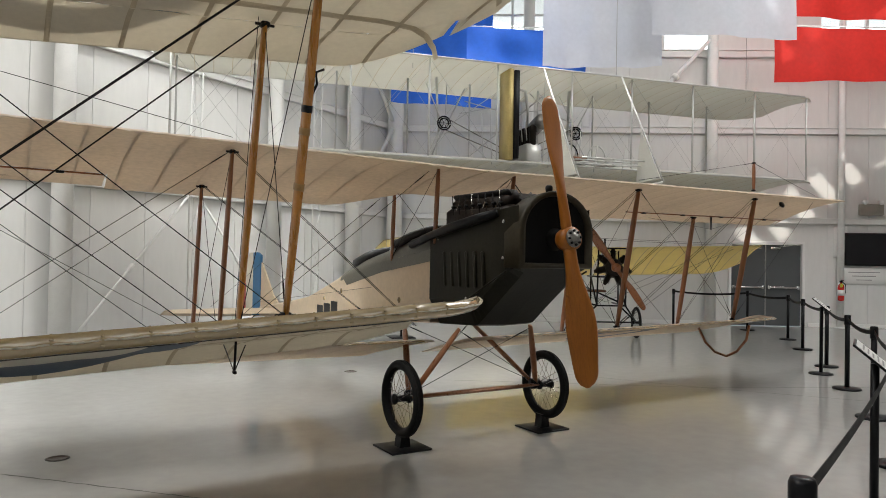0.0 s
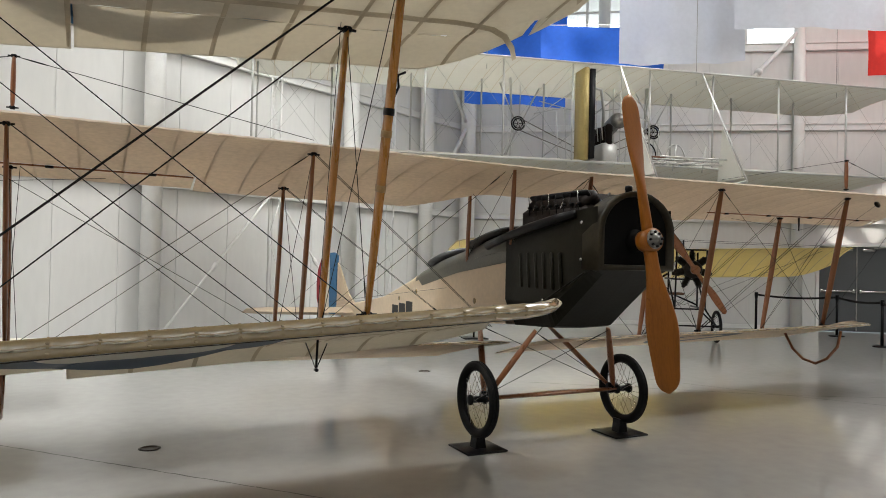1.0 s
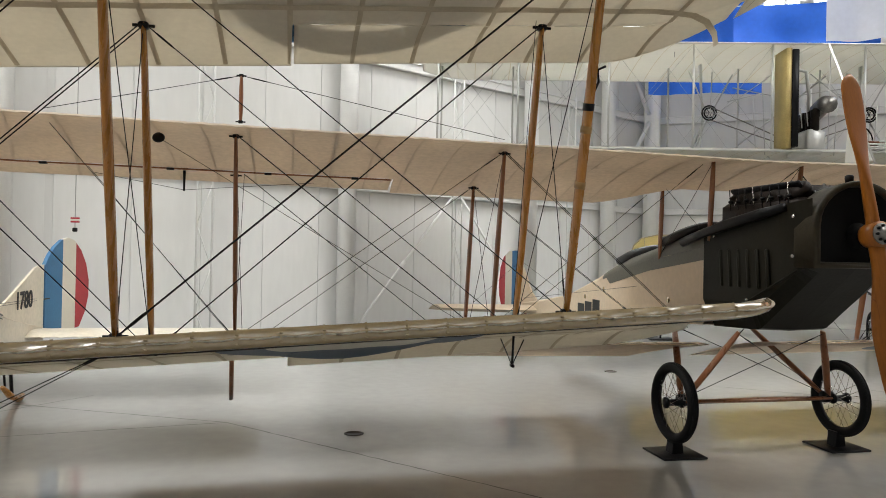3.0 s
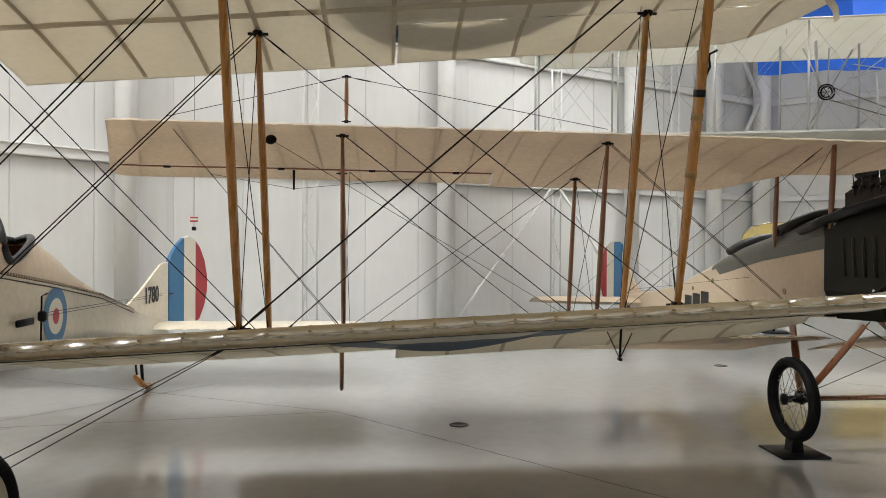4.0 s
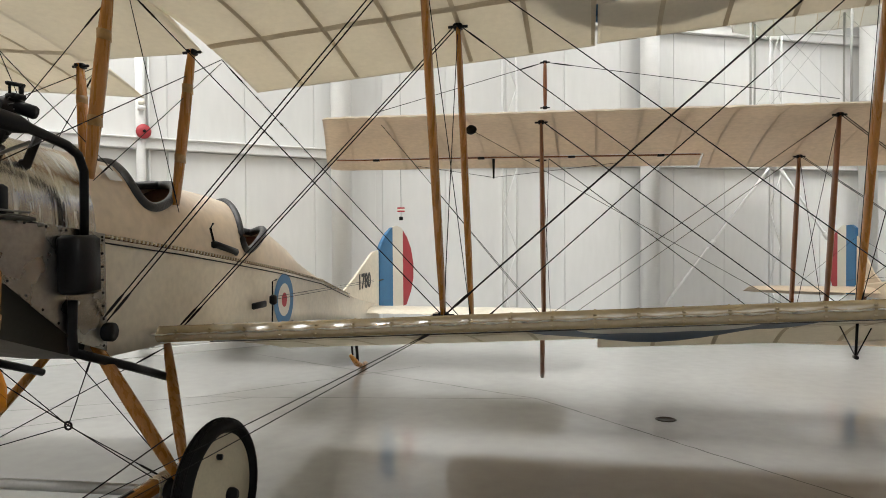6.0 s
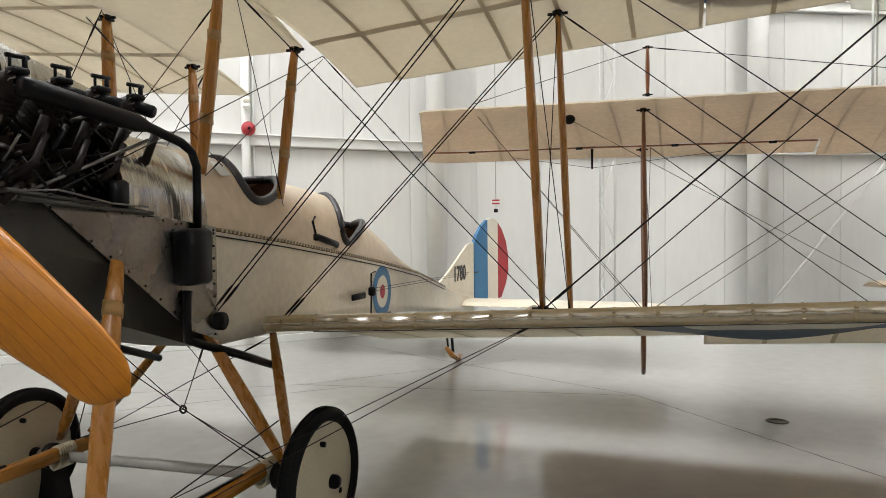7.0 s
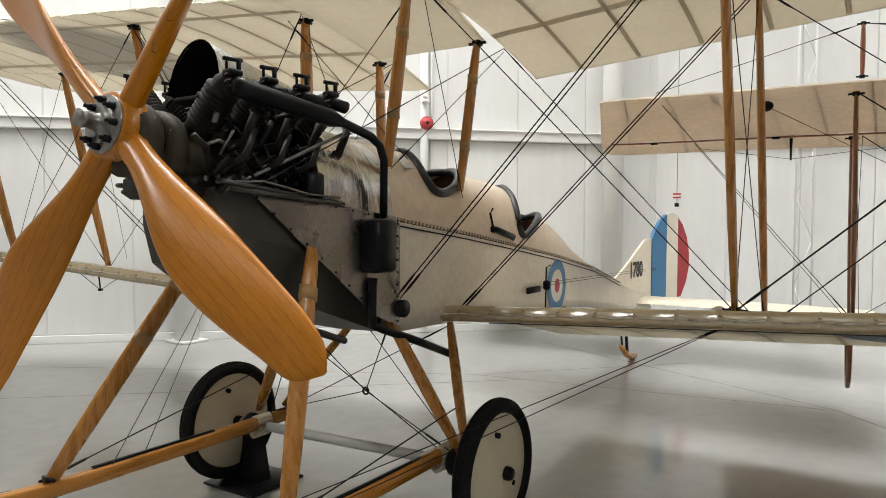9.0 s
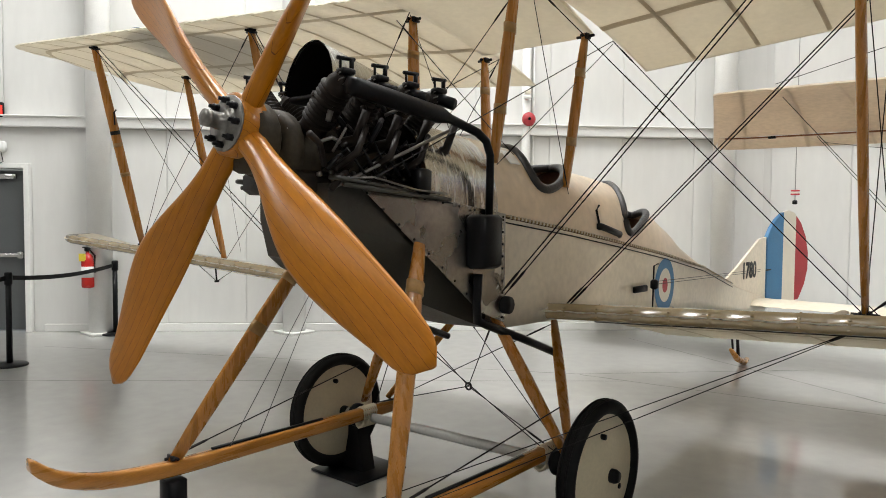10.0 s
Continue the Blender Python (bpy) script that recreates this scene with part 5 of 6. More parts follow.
    jw[side] = (w, lw)

J_LO = {"f": 0.30, "r": 1.24}
J_UP = {"f": 0.0, "r": 0.97}


def jlo(x, key, dz=0.01):
    p = jw[1][1].pt(max(abs(x), 0.4), (J_LO[key] - 0.03) / 1.48, True)
    return Vector((x, J_LO[key], p.z + dz))


def jup(x, key, dz=-0.01):
    p = jw[1][0].pt(max(abs(x), 0.95), (J_UP[key] + 0.26) / 1.5 / J_GAP(abs(x)), False)
    return Vector((x, J_UP[key], p.z + dz))


for s in (1, -1):
    for x in (2.2, 4.25):
        for key in "fr":
            xx = x + (0.07 if x > 4 and key == "r" else 0.0)
            a, b = jlo(s * xx, key), jup(s * xx, key)
            strut(jn, a, b, 0.075, WOOD_DARK, "interplane_strut", 0.5)
            fitting(jn, a, 0.03)
            fitting(jn, b - Vector((0, 0, 0.015)), 0.03)
    for key in "fr":
        for d in (-0.02, 0.02):
            o = Vector((0, d, 0))
            wire(jn, Vector((s * 0.4, J_LO[key], 0.98)) + o, jup(s * 2.2, key) + o, 0.0024)
            wire(jn, jlo(s * 2.2, key) + o, jup(s * 4.25, key) + o, 0.0024)
        wire(jn, jup(s * 0.45, key), jlo(s * 2.2, key), 0.0022)
        wire(jn, jup(s * 2.2, key), jlo(s * 4.25, key), 0.0022)
        wire(jn, jlo(s * 4.25, key), jup(s * 5.5, key), 0.0022)
    for x in (2.2, 4.25):
        wire(jn, jlo(s * x, "f"), jup(s * x, "r"), 0.002)
        wire(jn, jlo(s * x, "r"), jup(s * x, "f"), 0.002)
    # kingpost and its wires
    top = Vector((s * 4.22, 0.0, 2.865))
    foot = Vector((s * 4.22, 0.0, ju_z(4.22) + 0.08))
    strut(jn, foot, top, 0.045, WOOD_DARK, "kingpost", 0.7)
    fitting(jn, foot, 0.022)
    fitting(jn, top, 0.022)
    wire(jn, top, (s * 2.2, 0.0, ju_z(2.2) + 0.08), 0.0022)
    wire(jn, top, (s * 5.55, 0.0, ju_z(5.55) + 0.08), 0.0022)
    # wing skid loop
    Geo().tube([(s * (4.25 + 0.075 * (y - 0.06)), y, z) for y, z in ((0.06, 0.85), (0.1, 0.66), (0.24, 0.5), (0.4, 0.42), (0.58, 0.45), (0.74, 0.56), (0.86, 0.74))], 0.017, 8).make("wing_skid", WOOD_DARK, jn, "bent cane wing-tip skid hoop")
    # aileron pulley, horn and cable
    q = Vector((s * 4.78, -0.02, ju_z(4.8) - 0.075))
    Geo().lathe([(0.036, -0.014), (0.044, 0), (0.036, 0.014)], Matrix.Translation(q) @ pose(0, 0, 0, 60, 0, 0), 16).make("aileron_pulley", BLACK, jn)
    h = Vector((s * 4.75, 1.02, ju_z(4.75) - 0.2))
    g = Geo().tube([h + Vector((0, 0, 0.05)), h - Vector((0, 0, 0.17))], [0.014, 0.008], 6)
    g.box(h + Vector((0, 0, 0.03)), (0.05, 0.03, 0.04), bevel=0.006)
    g.make("aileron_horn", BLACK, jn)
    wire(jn, h - Vector((0, 0, 0.16)), h + Vector((s * 1.0, 0.2, 0.02)), 0.0018, fork=False)
    wire(jn, h - Vector((0, 0, 0.16)), h + Vector((-s * 1.5, 0.2, 0.0)), 0.0018, fork=False)
    wire(jn, q, jlo(s * 2.2, "f"), 0.0018, fork=False)
    # cabane
    for (ya, za), (yb, zb) in (((-0.02, 1.74), (-0.1, 2.42)), ((0.8, 1.58), (0.72, 2.29))):
        strut(jn, (s * 0.4, ya, za), (s * 0.42, yb, zb), 0.06, WOOD_DARK, "cabane_strut", 0.55)
        fitting(jn, (s * 0.42, yb, zb - 0.01), 0.025)
    wire(jn, (s * 0.4, -0.02, 1.76), (s * 0.42, 0.72, 2.28), 0.002)
    wire(jn, (s * 0.4, 0.8, 1.6), (s * 0.42, -0.1, 2.4), 0.002)
wire(jn, (0.42, -0.1, 2.4), (-0.42, -0.02, 1.76), 0.002)

# fuselage: fabric from the firewall aft, metal cowl ahead
JB = [(0.04, 1.03, 1.68, 0.40), (1.0, 0.96, 1.56, 0.40), (2.0, 0.88, 1.38, 0.36), (3.4, 0.78, 1.08, 0.25), (4.8, 0.68, 0.88, 0.13), (6.2, 0.62, 0.76, 0.03)]


def j_rows(y):
    zb, zt, hw = lerp_table(JB, y)
    return [(-hw, y, zt), (-hw - 0.0, y, (zt + zb) / 2), (-hw, y, zb), (0, y, zb - 0.006), (hw, y, zb), (hw, y, (zt + zb) / 2), (hw, y, zt)]


Geo().grid([j_rows(0.04 + 6.16 * i / 40) for i in range(41)]).make("fuselage", FUSELAGE_J, jn, "buff linen fuselage sides", smooth=False)
JC = [(0.04, 1.97), (0.5, 1.86), (1.1, 1.72), (1.6, 1.63), (2.05, 1.50), (2.3, 1.40), (3.4, 1.1), (6.2, 0.77)]


def jdeck(y, phi, off=0.0):
    zb, zt, hw = lerp_table(JB, y)
    zc = lerp_table(JC, y)[0]
    return Vector(((hw + off) * math.cos(phi), y, zt + (zc - zt + off) * math.sin(phi) ** 0.8))


J_COCK = ((0.75, 0.24, 0.95), (1.72, 0.24, 0.95))
for y0, y1, mat, nm in ((0.04, 2.15, DECK_J, "cockpit_decking"), (2.15, 6.2, FUSELAGE_J, "rear_decking")):
    g = Geo()
    ny, nf = int((y1 - y0) / 0.03), 32
    g.grid([[jdeck(y0 + (y1 - y0) * i / ny, math.pi * (0.004 + 0.992 * j / nf)) for j in range(nf + 1)] for i in range(ny + 1)])
    keep = []
    for k, f in enumerate(g.f):
        i, j = divmod(k, nf)
        y, phi = y0 + (y1 - y0) * (i + 0.5) / ny, math.pi * (j + 0.5) / nf
        if not any(((y - c) / a) ** 2 + ((phi - math.pi / 2) / b) ** 2 < 1 for c, a, b in J_COCK):
            keep.append(f[::-1])
    g.f = keep
    g.make(nm, mat, jn)
for c, a, b in J_COCK:
    Geo().tube([jdeck(c + a * math.cos(t), math.pi / 2 + b * math.sin(t), 0.035) for t in [k * 2 * math.pi / 36 for k in range(37)]], 0.045, 10).make("cockpit_padding", LEATHER, jn)
    Geo().box((0, c, lerp_table(JB, c)[1] - 0.03), (0.7, a * 1.8, 0.02)).make("cockpit_floor", INTERIOR, jn)
    Geo().box((0, c + a * 0.7, lerp_table(JB, c)[1] + 0.02), (0.4, 0.05, 0.12), bevel=0.02).make("seat_back", LEATHER, jn)
# side coaming strip
for s in (1, -1):
    g = Geo()
    g.grid([[(s * (lerp_table(JB, y)[2] + 0.006), y, lerp_table(JB, y)[1] - (0.1 if y < 1.95 else 0.02)), (s * (lerp_table(JB, y)[2] + 0.006), y, lerp_table(JB, y)[1] + 0.005)][::s] for y in [0.04 + 2.1 * i / 20 for i in range(21)]])
    g.make("coaming_strip", DECK_J, jn)
    for y, z in ((2.12, 1.22), (0.62, 1.2), (2.75, 1.1)):
        Geo().lathe([(0.028, 0), (0.028, 0.004), (0.01, 0.006)], Matrix.Translation((s * (lerp_table(JB, y)[2] + 0.002), y, z)) @ pose(0, 0, 0, 0, 90 * s, 0), 14).make("inspection_patch", LEADING, jn)
    # serial painted on the side, lettering out of reach of reading
    for k, y in enumerate((2.35, 2.62, 2.89)):
        zb, zt, hw = lerp_table(JB, y)
        zc = (zb + zt) / 2 - 0.1
        Geo().box((s * (hw + 0.006), y, zc - 0.015), (0.004, 0.2, 0.24)).make("painted_bar", INK, jn, smooth=False)
# metal cowling with chin
JN = [(-1.18, 1.55, 2.02, 0.36), (-0.9, 1.32, 1.99, 0.385), (-0.55, 1.05, 1.95, 0.40), (0.045, 1.02, 1.86, 0.405)]
rows = []
for i in range(25):
    y = -1.18 + 1.225 * i / 24
    zb, zt, hw = lerp_table(JN, y)
    lo = 1.55 - 0.3 * smooth_step(-1.2, -0.6, y)
    rows.append([(-hw, y, zt), (-hw, y, lo), (-hw * 0.72, y, zb), (0, y, zb - 0.01), (hw * 0.72, y, zb), (hw, y, lo), (hw, y, zt)])
Geo().grid(rows).make("engine_cowling", OLIVE, jn, "dark olive sheet metal engine cowling", smooth=False)
for s in (1, -1):
    for k in range(6):
        y = -0.78 + k * 0.115
        Geo().box((s * 0.404, y, 1.52), (0.018, 0.035, 0.3), pose(0, 0, 0, -6, 0, 0), bevel=0.008).make("louvre", OLIVE, jn)
    Geo().tube([(s * 0.41, -1.1, 1.52), (s * 0.412, -0.5, 1.24), (s * 0.41, 0.02, 1.08)], 0.008, 6).make("cowl_bead", OLIVE, jn)
    for p in ((-1.05, 1.9), (-1.05, 1.62), (-0.1, 1.78), (-0.1, 1.15), (-0.55, 1.28)):
        Geo().lathe([(0.016, 0), (0.012, 0.012)], Matrix.Translation((s * 0.402, p[0], p[1])) @ pose(0, 0, 0, 0, 90 * s, 0), 10).make("cowl_fastener", CHROME, jn)
    # exhaust manifold
    Geo().tube([(s * 0.40, -0.95, 1.97), (s * 0.44, -0.75, 1.93), (s * 0.46, -0.4, 1.87), (s * 0.45, 0.0, 1.80), (s * 0.45, 0.3, 1.73)], [0.03, 0.04, 0.042, 0.036, 0.04], 10).make("exhaust_manifold", BLACK, jn)
# radiator shell with arched top and dark core
def arch(y, hw, z0, z1, inset=0.0, n=16):
    pts = [(-hw + inset, y, z0 + inset)]
    for k in range(n + 1):
        a = math.pi - math.pi * k / n
        r = hw - inset
        pts.append((r * math.cos(a), y, z1 - hw * 0.86 + (hw * 0.86 - inset) * math.sin(a)))
    pts.append((hw - inset, y, z0 + inset))
    return pts


rows = [arch(-1.02, 0.375, 1.54, 2.13), arch(-1.2, 0.37, 1.54, 2.15), arch(-1.22, 0.36, 1.55, 2.14), arch(-1.215, 0.35, 1.55, 2.14, 0.03), arch(-1.17, 0.35, 1.55, 2.14, 0.035)]
Geo().grid(rows, close_v=True).make("radiator_shell", SHELL, jn, "olive arched radiator shell")
g = Geo()
g.v = [Vector(p) for p in arch(-1.175, 0.352, 1.55, 2.14, 0.03)]
g.f = [tuple(range(len(g.v)))]
g.make("radiator_core", DEEP_BLACK, jn, "black radiator core")
# Solid near-black plug paints the shade of the shaft hole.
Geo().lathe([(0.09, -0.14), (0.09, 0.02), (0.05, 0.05)], pose(0, -1.17, 1.77, 90, 0, 0), 18).make("shaft_opening", DEEP_BLACK, jn)
Geo().lathe([(0.025, 0), (0.03, 0.03), (0.03, 0.05), (0.02, 0.06)], pose(0, -1.1, 2.14), 12).make("radiator_cap", BLACK, jn)
# exposed engine top
je = thing("engine", "", "")
for k in list(je.keys()):
    del je[k]
je.parent = jn
Geo().box((0, -0.5, 1.95), (0.6, 0.95, 0.2), bevel=0.03).make("crankcase", ENGINE, je)
for s in (1, -1):
    for k in range(4):
        y = -0.88 + 0.2 * k
        d = Vector((s * math.sin(radians(42)), 0, math.cos(radians(42))))
        m = Matrix.Translation(Vector((s * 0.07, y, 1.93))) @ d.to_track_quat("Z", "Y").to_matrix().to_4x4()
        Geo().lathe([(0.075, 0), (0.075, 0.2), (0.085, 0.21), (0.085, 0.25), (0.05, 0.28)], m, 14).make("cylinder", ENGINE, je)
        t = Vector((s * 0.07, y, 1.93)) + d * 0.29
        g = Geo().tube([t - Vector((0, 0.06, 0)), t + Vector((0, 0.06, 0.0))], 0.012, 6)
        g.tube([t + Vector((0, 0.04, 0)), t + Vector((s * 0.05, 0.04, -0.12))], 0.006, 5)
        g.make("valve_rocker", CHROME if k % 2 else BLACK, je)
    Geo().box((s * 0.27, -0.55, 2.14), (0.03, 0.8, 0.06), pose(0, 0, 0, 0, 45 * s, 0), bevel=0.008).make("rocker_rail", BLACK, je)
Geo().box((0, -0.5, 2.05), (0.58, 0.82, 0.2), bevel=0.05).make("engine_block", ENGINE, je)
for s in (1, -1):
    for k in range(8):
        y = -0.87 + 0.1 * k
        Geo().tube([(s * 0.3, y, 1.99), (s * 0.305, y + 0.015, 2.16)], 0.004, 6).make("push_rod", CHROME if k % 4 == 0 else BLACK, je)
        Geo().box((s * 0.3, y, 2.06), (0.03, 0.04, 0.025), bevel=0.006).make("rocker_clamp", BLACK, je)
    rnd = random.Random(11 + s)
    for k in range(16):
        p = Vector((s * rnd.uniform(0.05, 0.3), rnd.uniform(-0.95, -0.15), rnd.uniform(1.98, 2.14)))
        Geo().tube([p, p + Vector((s * rnd.uniform(-0.05, 0.08), rnd.uniform(-0.1, 0.1), rnd.uniform(-0.08, 0.1)))], rnd.choice((0.008, 0.012, 0.018)), 6).make("engine_pipe", rnd.choice((ENGINE, BLACK, STEEL_DARK)), je)
# propeller
jp = thing("propeller", "", "")
for k in list(jp.keys()):
    del jp[k]
jp.parent, jp.matrix_basis = jn, pose(0, -1.33, 1.77, -8, 0, 0) @ pose(0, 0, 0, 0, 86, 0)
tagged(jp, label="two-bladed red-brown varnished wooden propeller")
for k in range(2):
    Geo().grid(blade_rows(1.13, 0.25, thick=0.08, hub_w=0.1, pitch0=-42, pitch1=-12, wide=0.6, tip=0.1, tip_w=0.72), close_v=True, caps=True).make("blade", PROP_J, jp, m=pose(0, 0, 0, 0, 180 * k, 0))
Geo().lathe([(0.08, -0.06), (0.088, -0.03), (0.088, 0.06)], pose(0, 0, 0, 90, 0, 0), 20).make("boss", PROP_J, jp)
Geo().lathe([(0.072, 0), (0.072, 0.012), (0.03, 0.018), (0.02, 0.05)], pose(0, -0.06, 0, 90, 0, 0), 20).make("hub_plate", STEEL_DARK, jp)
for k in range(8):
    a = 2 * math.pi * k / 8
    Geo().lathe([(0.01, 0), (0.01, 0.02)], pose(0.054 * math.cos(a), -0.07, 0.054 * math.sin(a), 90, 0, 0), 6).make("hub_bolt", BLACK, jp)

# undercarriage
JWL, JWR = Vector((0.78, -0.16, 0.42)), Vector((-0.78, -0.16, 0.42))
for c in (JWL, JWR):
    wheel(jn, c, 0.32, 0.09, True, 0.037)
Geo().tube([JWL, JWR], 0.016, 10).make("axle", BLACK, jn)
strut(jn, (-0.7, -0.16, 0.425), (0.7, -0.16, 0.425), 0.075, WOOD_DARK, "spreader_bar", 0.5)
for s in (1, -1):
    strut(jn, (s * 0.38, -0.42, 1.02), (s * 0.68, -0.14, 0.43), 0.07, WOOD_DARK, "undercarriage_strut", 0.55)
    strut(jn, (s * 0.38, 0.55, 0.98), (s * 0.68, -0.1, 0.43), 0.07, WOOD_DARK, "undercarriage_strut", 0.55)
    wire(jn, (s * 0.38, -0.42, 1.0), (-s * 0.68, -0.14, 0.45), 0.0025)
    wire(jn, (s * 0.38, 0.55, 0.97), (-s * 0.68, -0.1, 0.45), 0.0025)
    Geo().lathe([(0.05, -0.04), (0.05, 0.04)], Matrix.Translation((s * 0.68, -0.13, 0.43)) @ pose(0, 0, 0, 0, 90, 0), 12).make("axle_collar", BLACK, jn)
    st = thing("display_stand", "black steel wheel display stand under the tyre", "stand", "display stands", at=(JX + s * 0.76, JY - 0.15, 0))
    Geo().box((0, 0, 0.008), (0.38, 0.36, 0.016), bevel=0.004).make("base_plate", BLACK, st)
    Geo().grid([[(x * w, y * 0.05, z) for x, y in ((-1, -1), (1, -1), (1, 1), (-1, 1))] for z, w in ((0.016, 0.05), (0.1, 0.04), (0.14, 0.04))], close_v=True, caps=True).make("upright", BLACK, st, smooth=False)

# tail
g = Geo()
fin = [(5.2, 0.82), (5.6, 1.0), (6.0, 1.35), (6.2, 1.5), (6.22, 0.72)]
g.grid([[(sx, y, z) for y, z in fin] for sx in (-0.012, 0.012)], close_v=True)
g.f += [tuple(range(5)), tuple(range(9, 4, -1))]
g.make("fin", FUSELAGE_J, jn, smooth=False)
jr = thing("rudder", "", "")
for k in list(jr.keys()):
    del jr[k]
jr.parent, jr.matrix_basis = jn, pose(0, 6.24, 0, 0, 0, 9)
JR = [(0.0, 0.62), (0.0, 1.62), (0.12, 1.67), (0.4, 1.66), (0.62, 1.55), (0.75, 1.35), (0.8, 1.1), (0.78, 0.85), (0.68, 0.66), (0.4, 0.6)]
for c0, c1, mat, nm in ((0, 0.27, BLUE, "blue_band"), (0.27, 0.54, WHITE, "white_band"), (0.54, 0.81, RED, "red_band")):
    pl = clip_band(JR, c0, c1)
    g = Geo()
    n = len(pl)
    g.grid([[(sx * (1 - y * 0.6), y, z) for y, z in pl] for sx in (-0.02, 0.02)], close_v=True)
    g.f += [tuple(range(n)), tuple(range(2 * n - 1, n - 1, -1))]
    g.make(nm, mat, jr, smooth=False)
for s in (1, -1):
    Wing(0.02, 1.55, lambda x: 5.0 + 0.5 * (x / 1.55) ** 1.5, lambda x: 6.75 - 0.3 * max(0, (x - 1.05) / 0.5) ** 2, lambda x: 0.74, -0.1, 0.03, 0.3, s, sag=0.003).build("tailplane", FUSELAGE_J, jn, step=0.1)
    wire(jn, (s * 0.9, 5.9, 0.8), (0, 6.2, 1.5), 0.002, fork=False)
    wire(jn, (s * 0.42, 1.2, 1.3), (s * 0.2, 6.0, 0.85), 0.0018, fork=False)
g = Geo().tube([(0, 5.9, 0.62), (0, 6.05, 0.3), (0, 6.2, 0.03)], [0.025, 0.03, 0.03], 8)
g.make("tail_skid", WOOD_DARK, jn)


# ---- early pusher biplane hung above ----
wf = thing("pusher_biplane", "white muslin early pusher biplane hung on cables, with brass radiator", "aircraft", "aircraft", at=(10.55, 6.4, 0), turn=-14)
WU, WLO = 4.9, 3.26
f_le = lambda x: -0.1 + 0.35 * max(0, (x - 5.6) / 0.6) ** 2
f_te = lambda x: 2.1 - 0.5 * max(0, (x - 5.3) / 0.9) ** 2
for s in (1, -1):
    for z in (WU, WLO):
        w = Wing(0.0, 6.2, f_le, f_te, lambda x, z=z: z, -0.03, 0.025, 0.31, s, sag=0.006)
        ww = w.build("wing", MUSLIN, wf, "white muslin covered wing", step=0.07, nu=10)
        for k in range(1, 20):
            w.rib(k * 0.31, TAPE, ww, 0.012)
        Geo().tube([(s * 0.0, -0.1, z), (s * 5.7, -0.1, z)], 0.016, 8).make("spar", SILVER, wf)
    for x in (0.7, 1.9, 3.2, 4.6, 5.85):
        for y in (0.0, 1.4):
            Geo().tube([(s * x, y, WLO + 0.03), (s * x, y, WU)], 0.017, 8).make("wing_strut", SILVER, wf)
    xs = (0.7, 1.9, 3.2, 4.6, 5.85)
    for a, b in zip(xs, xs[1:]):
        for y in (0.0, 1.4):
            wire(wf, (s * a, y, WLO + 0.03), (s * b, y, WU), 0.002, WIRE_PALE, fork=False)
            wire(wf, (s * b, y, WLO + 0.03), (s * a, y, WU), 0.002, WIRE_PALE, fork=False)
    # chain drive, sprocket and propeller
    sp = Vector((s * 1.32, 1.0, 4.05))
    for k in range(2):
        Geo().tube([sp + Vector((0.12 * math.cos(q), 0, 0.12 * math.sin(q))) * (1 - 0.3 * k) for q in [i * 2 * math.pi / 20 for i in range(21)]], 0.014, 6).make("sprocket_ring", BLACK, wf)
    for k in range(6):
        Geo().tube([sp, sp + Vector((0.12 * math.cos(k * 1.047), 0, 0.12 * math.sin(k * 1.047)))], 0.006, 5).make("sprocket_spoke", BLACK, wf)
    for dz in (-0.11, 0.11):
        Geo().tube([sp + Vector((0, 0, dz)), (s * 0.1, 0.9, 3.55 + dz * 0.4)], 0.01, 6).make("chain_tube", STEEL_DARK, wf)
    for dz in (-0.5, 0.5):
        Geo().tube([sp + Vector((0, 0.1, 0)), sp + Vector((s * 0.35, 0.0, dz * 1.4))], 0.012, 6).make("shaft_stay", SILVER, wf)
        Geo().tube([sp + Vector((0, 0.35, 0)), sp + Vector((0.06 * s, 0.38, dz * 2.2))], [0.03, 0.075], 8, squash=0.3).make("propeller_blade", SILVER, wf)
    # landing skids reaching forward, with white blinkers
    kx = 1.62 if s > 0 else 0.1
    Geo().tube([(kx, -0.1, WLO - 0.3), (kx, -0.9, WLO - 0.38), (kx, -1.38, WLO - 0.36)], 0.022, 8).make("landing_skid", SILVER, wf)
    Geo().tube([(kx, -0.1, WU), (kx, -1.38, WLO - 0.36)], 0.015, 8).make("outrigger", SILVER, wf)
    g = Geo()
    g.grid([[(kx + d, -0.73, 3.84), (kx + d, -0.6, WLO - 0.3), (kx + d, -1.3, WLO - 0.3)] for d in (-0.006, 0.006)], close_v=True)
    g.f += [(0, 1, 2), (5, 4, 3)]
    g.make("blinker_panel", MUSLIN, wf, smooth=False)
    for x in (2.0, 5.0):
        Geo().tube([(s * x, 0.7, WU), (s * x, 0.7, TOP)], 0.006, 5).make("hanging_cable", WIRE_PALE, wf)
# radiator, engine, seats
Geo().box((-0.47, 0.15, 4.08), (0.09, 0.42, 1.55), bevel=0.012).make("radiator", BRASS, wf, "tall brass radiator")
Geo().box((-0.375, 0.13, 4.08), (0.095, 0.42, 1.5), bevel=0.008).make("radiator_core", BLACK, wf)
Geo().box((0.05, 0.5, 3.45), (0.3, 0.75, 0.4), bevel=0.05).make("crankcase", SILVER, wf)
for k in range(4):
    Geo().lathe([(0.06, 0), (0.06, 0.22), (0.07, 0.23), (0.07, 0.32), (0.03, 0.36)], pose(0.05, 0.2 + 0.19 * k, 3.62), 12).make("cylinder", ENGINE, wf)
    Geo().tube([(-0.06, 0.2 + 0.19 * k, 3.7), (-0.09, 0.2 + 0.19 * k, 4.02)], 0.01, 6).make("push_rod", SILVER, wf)
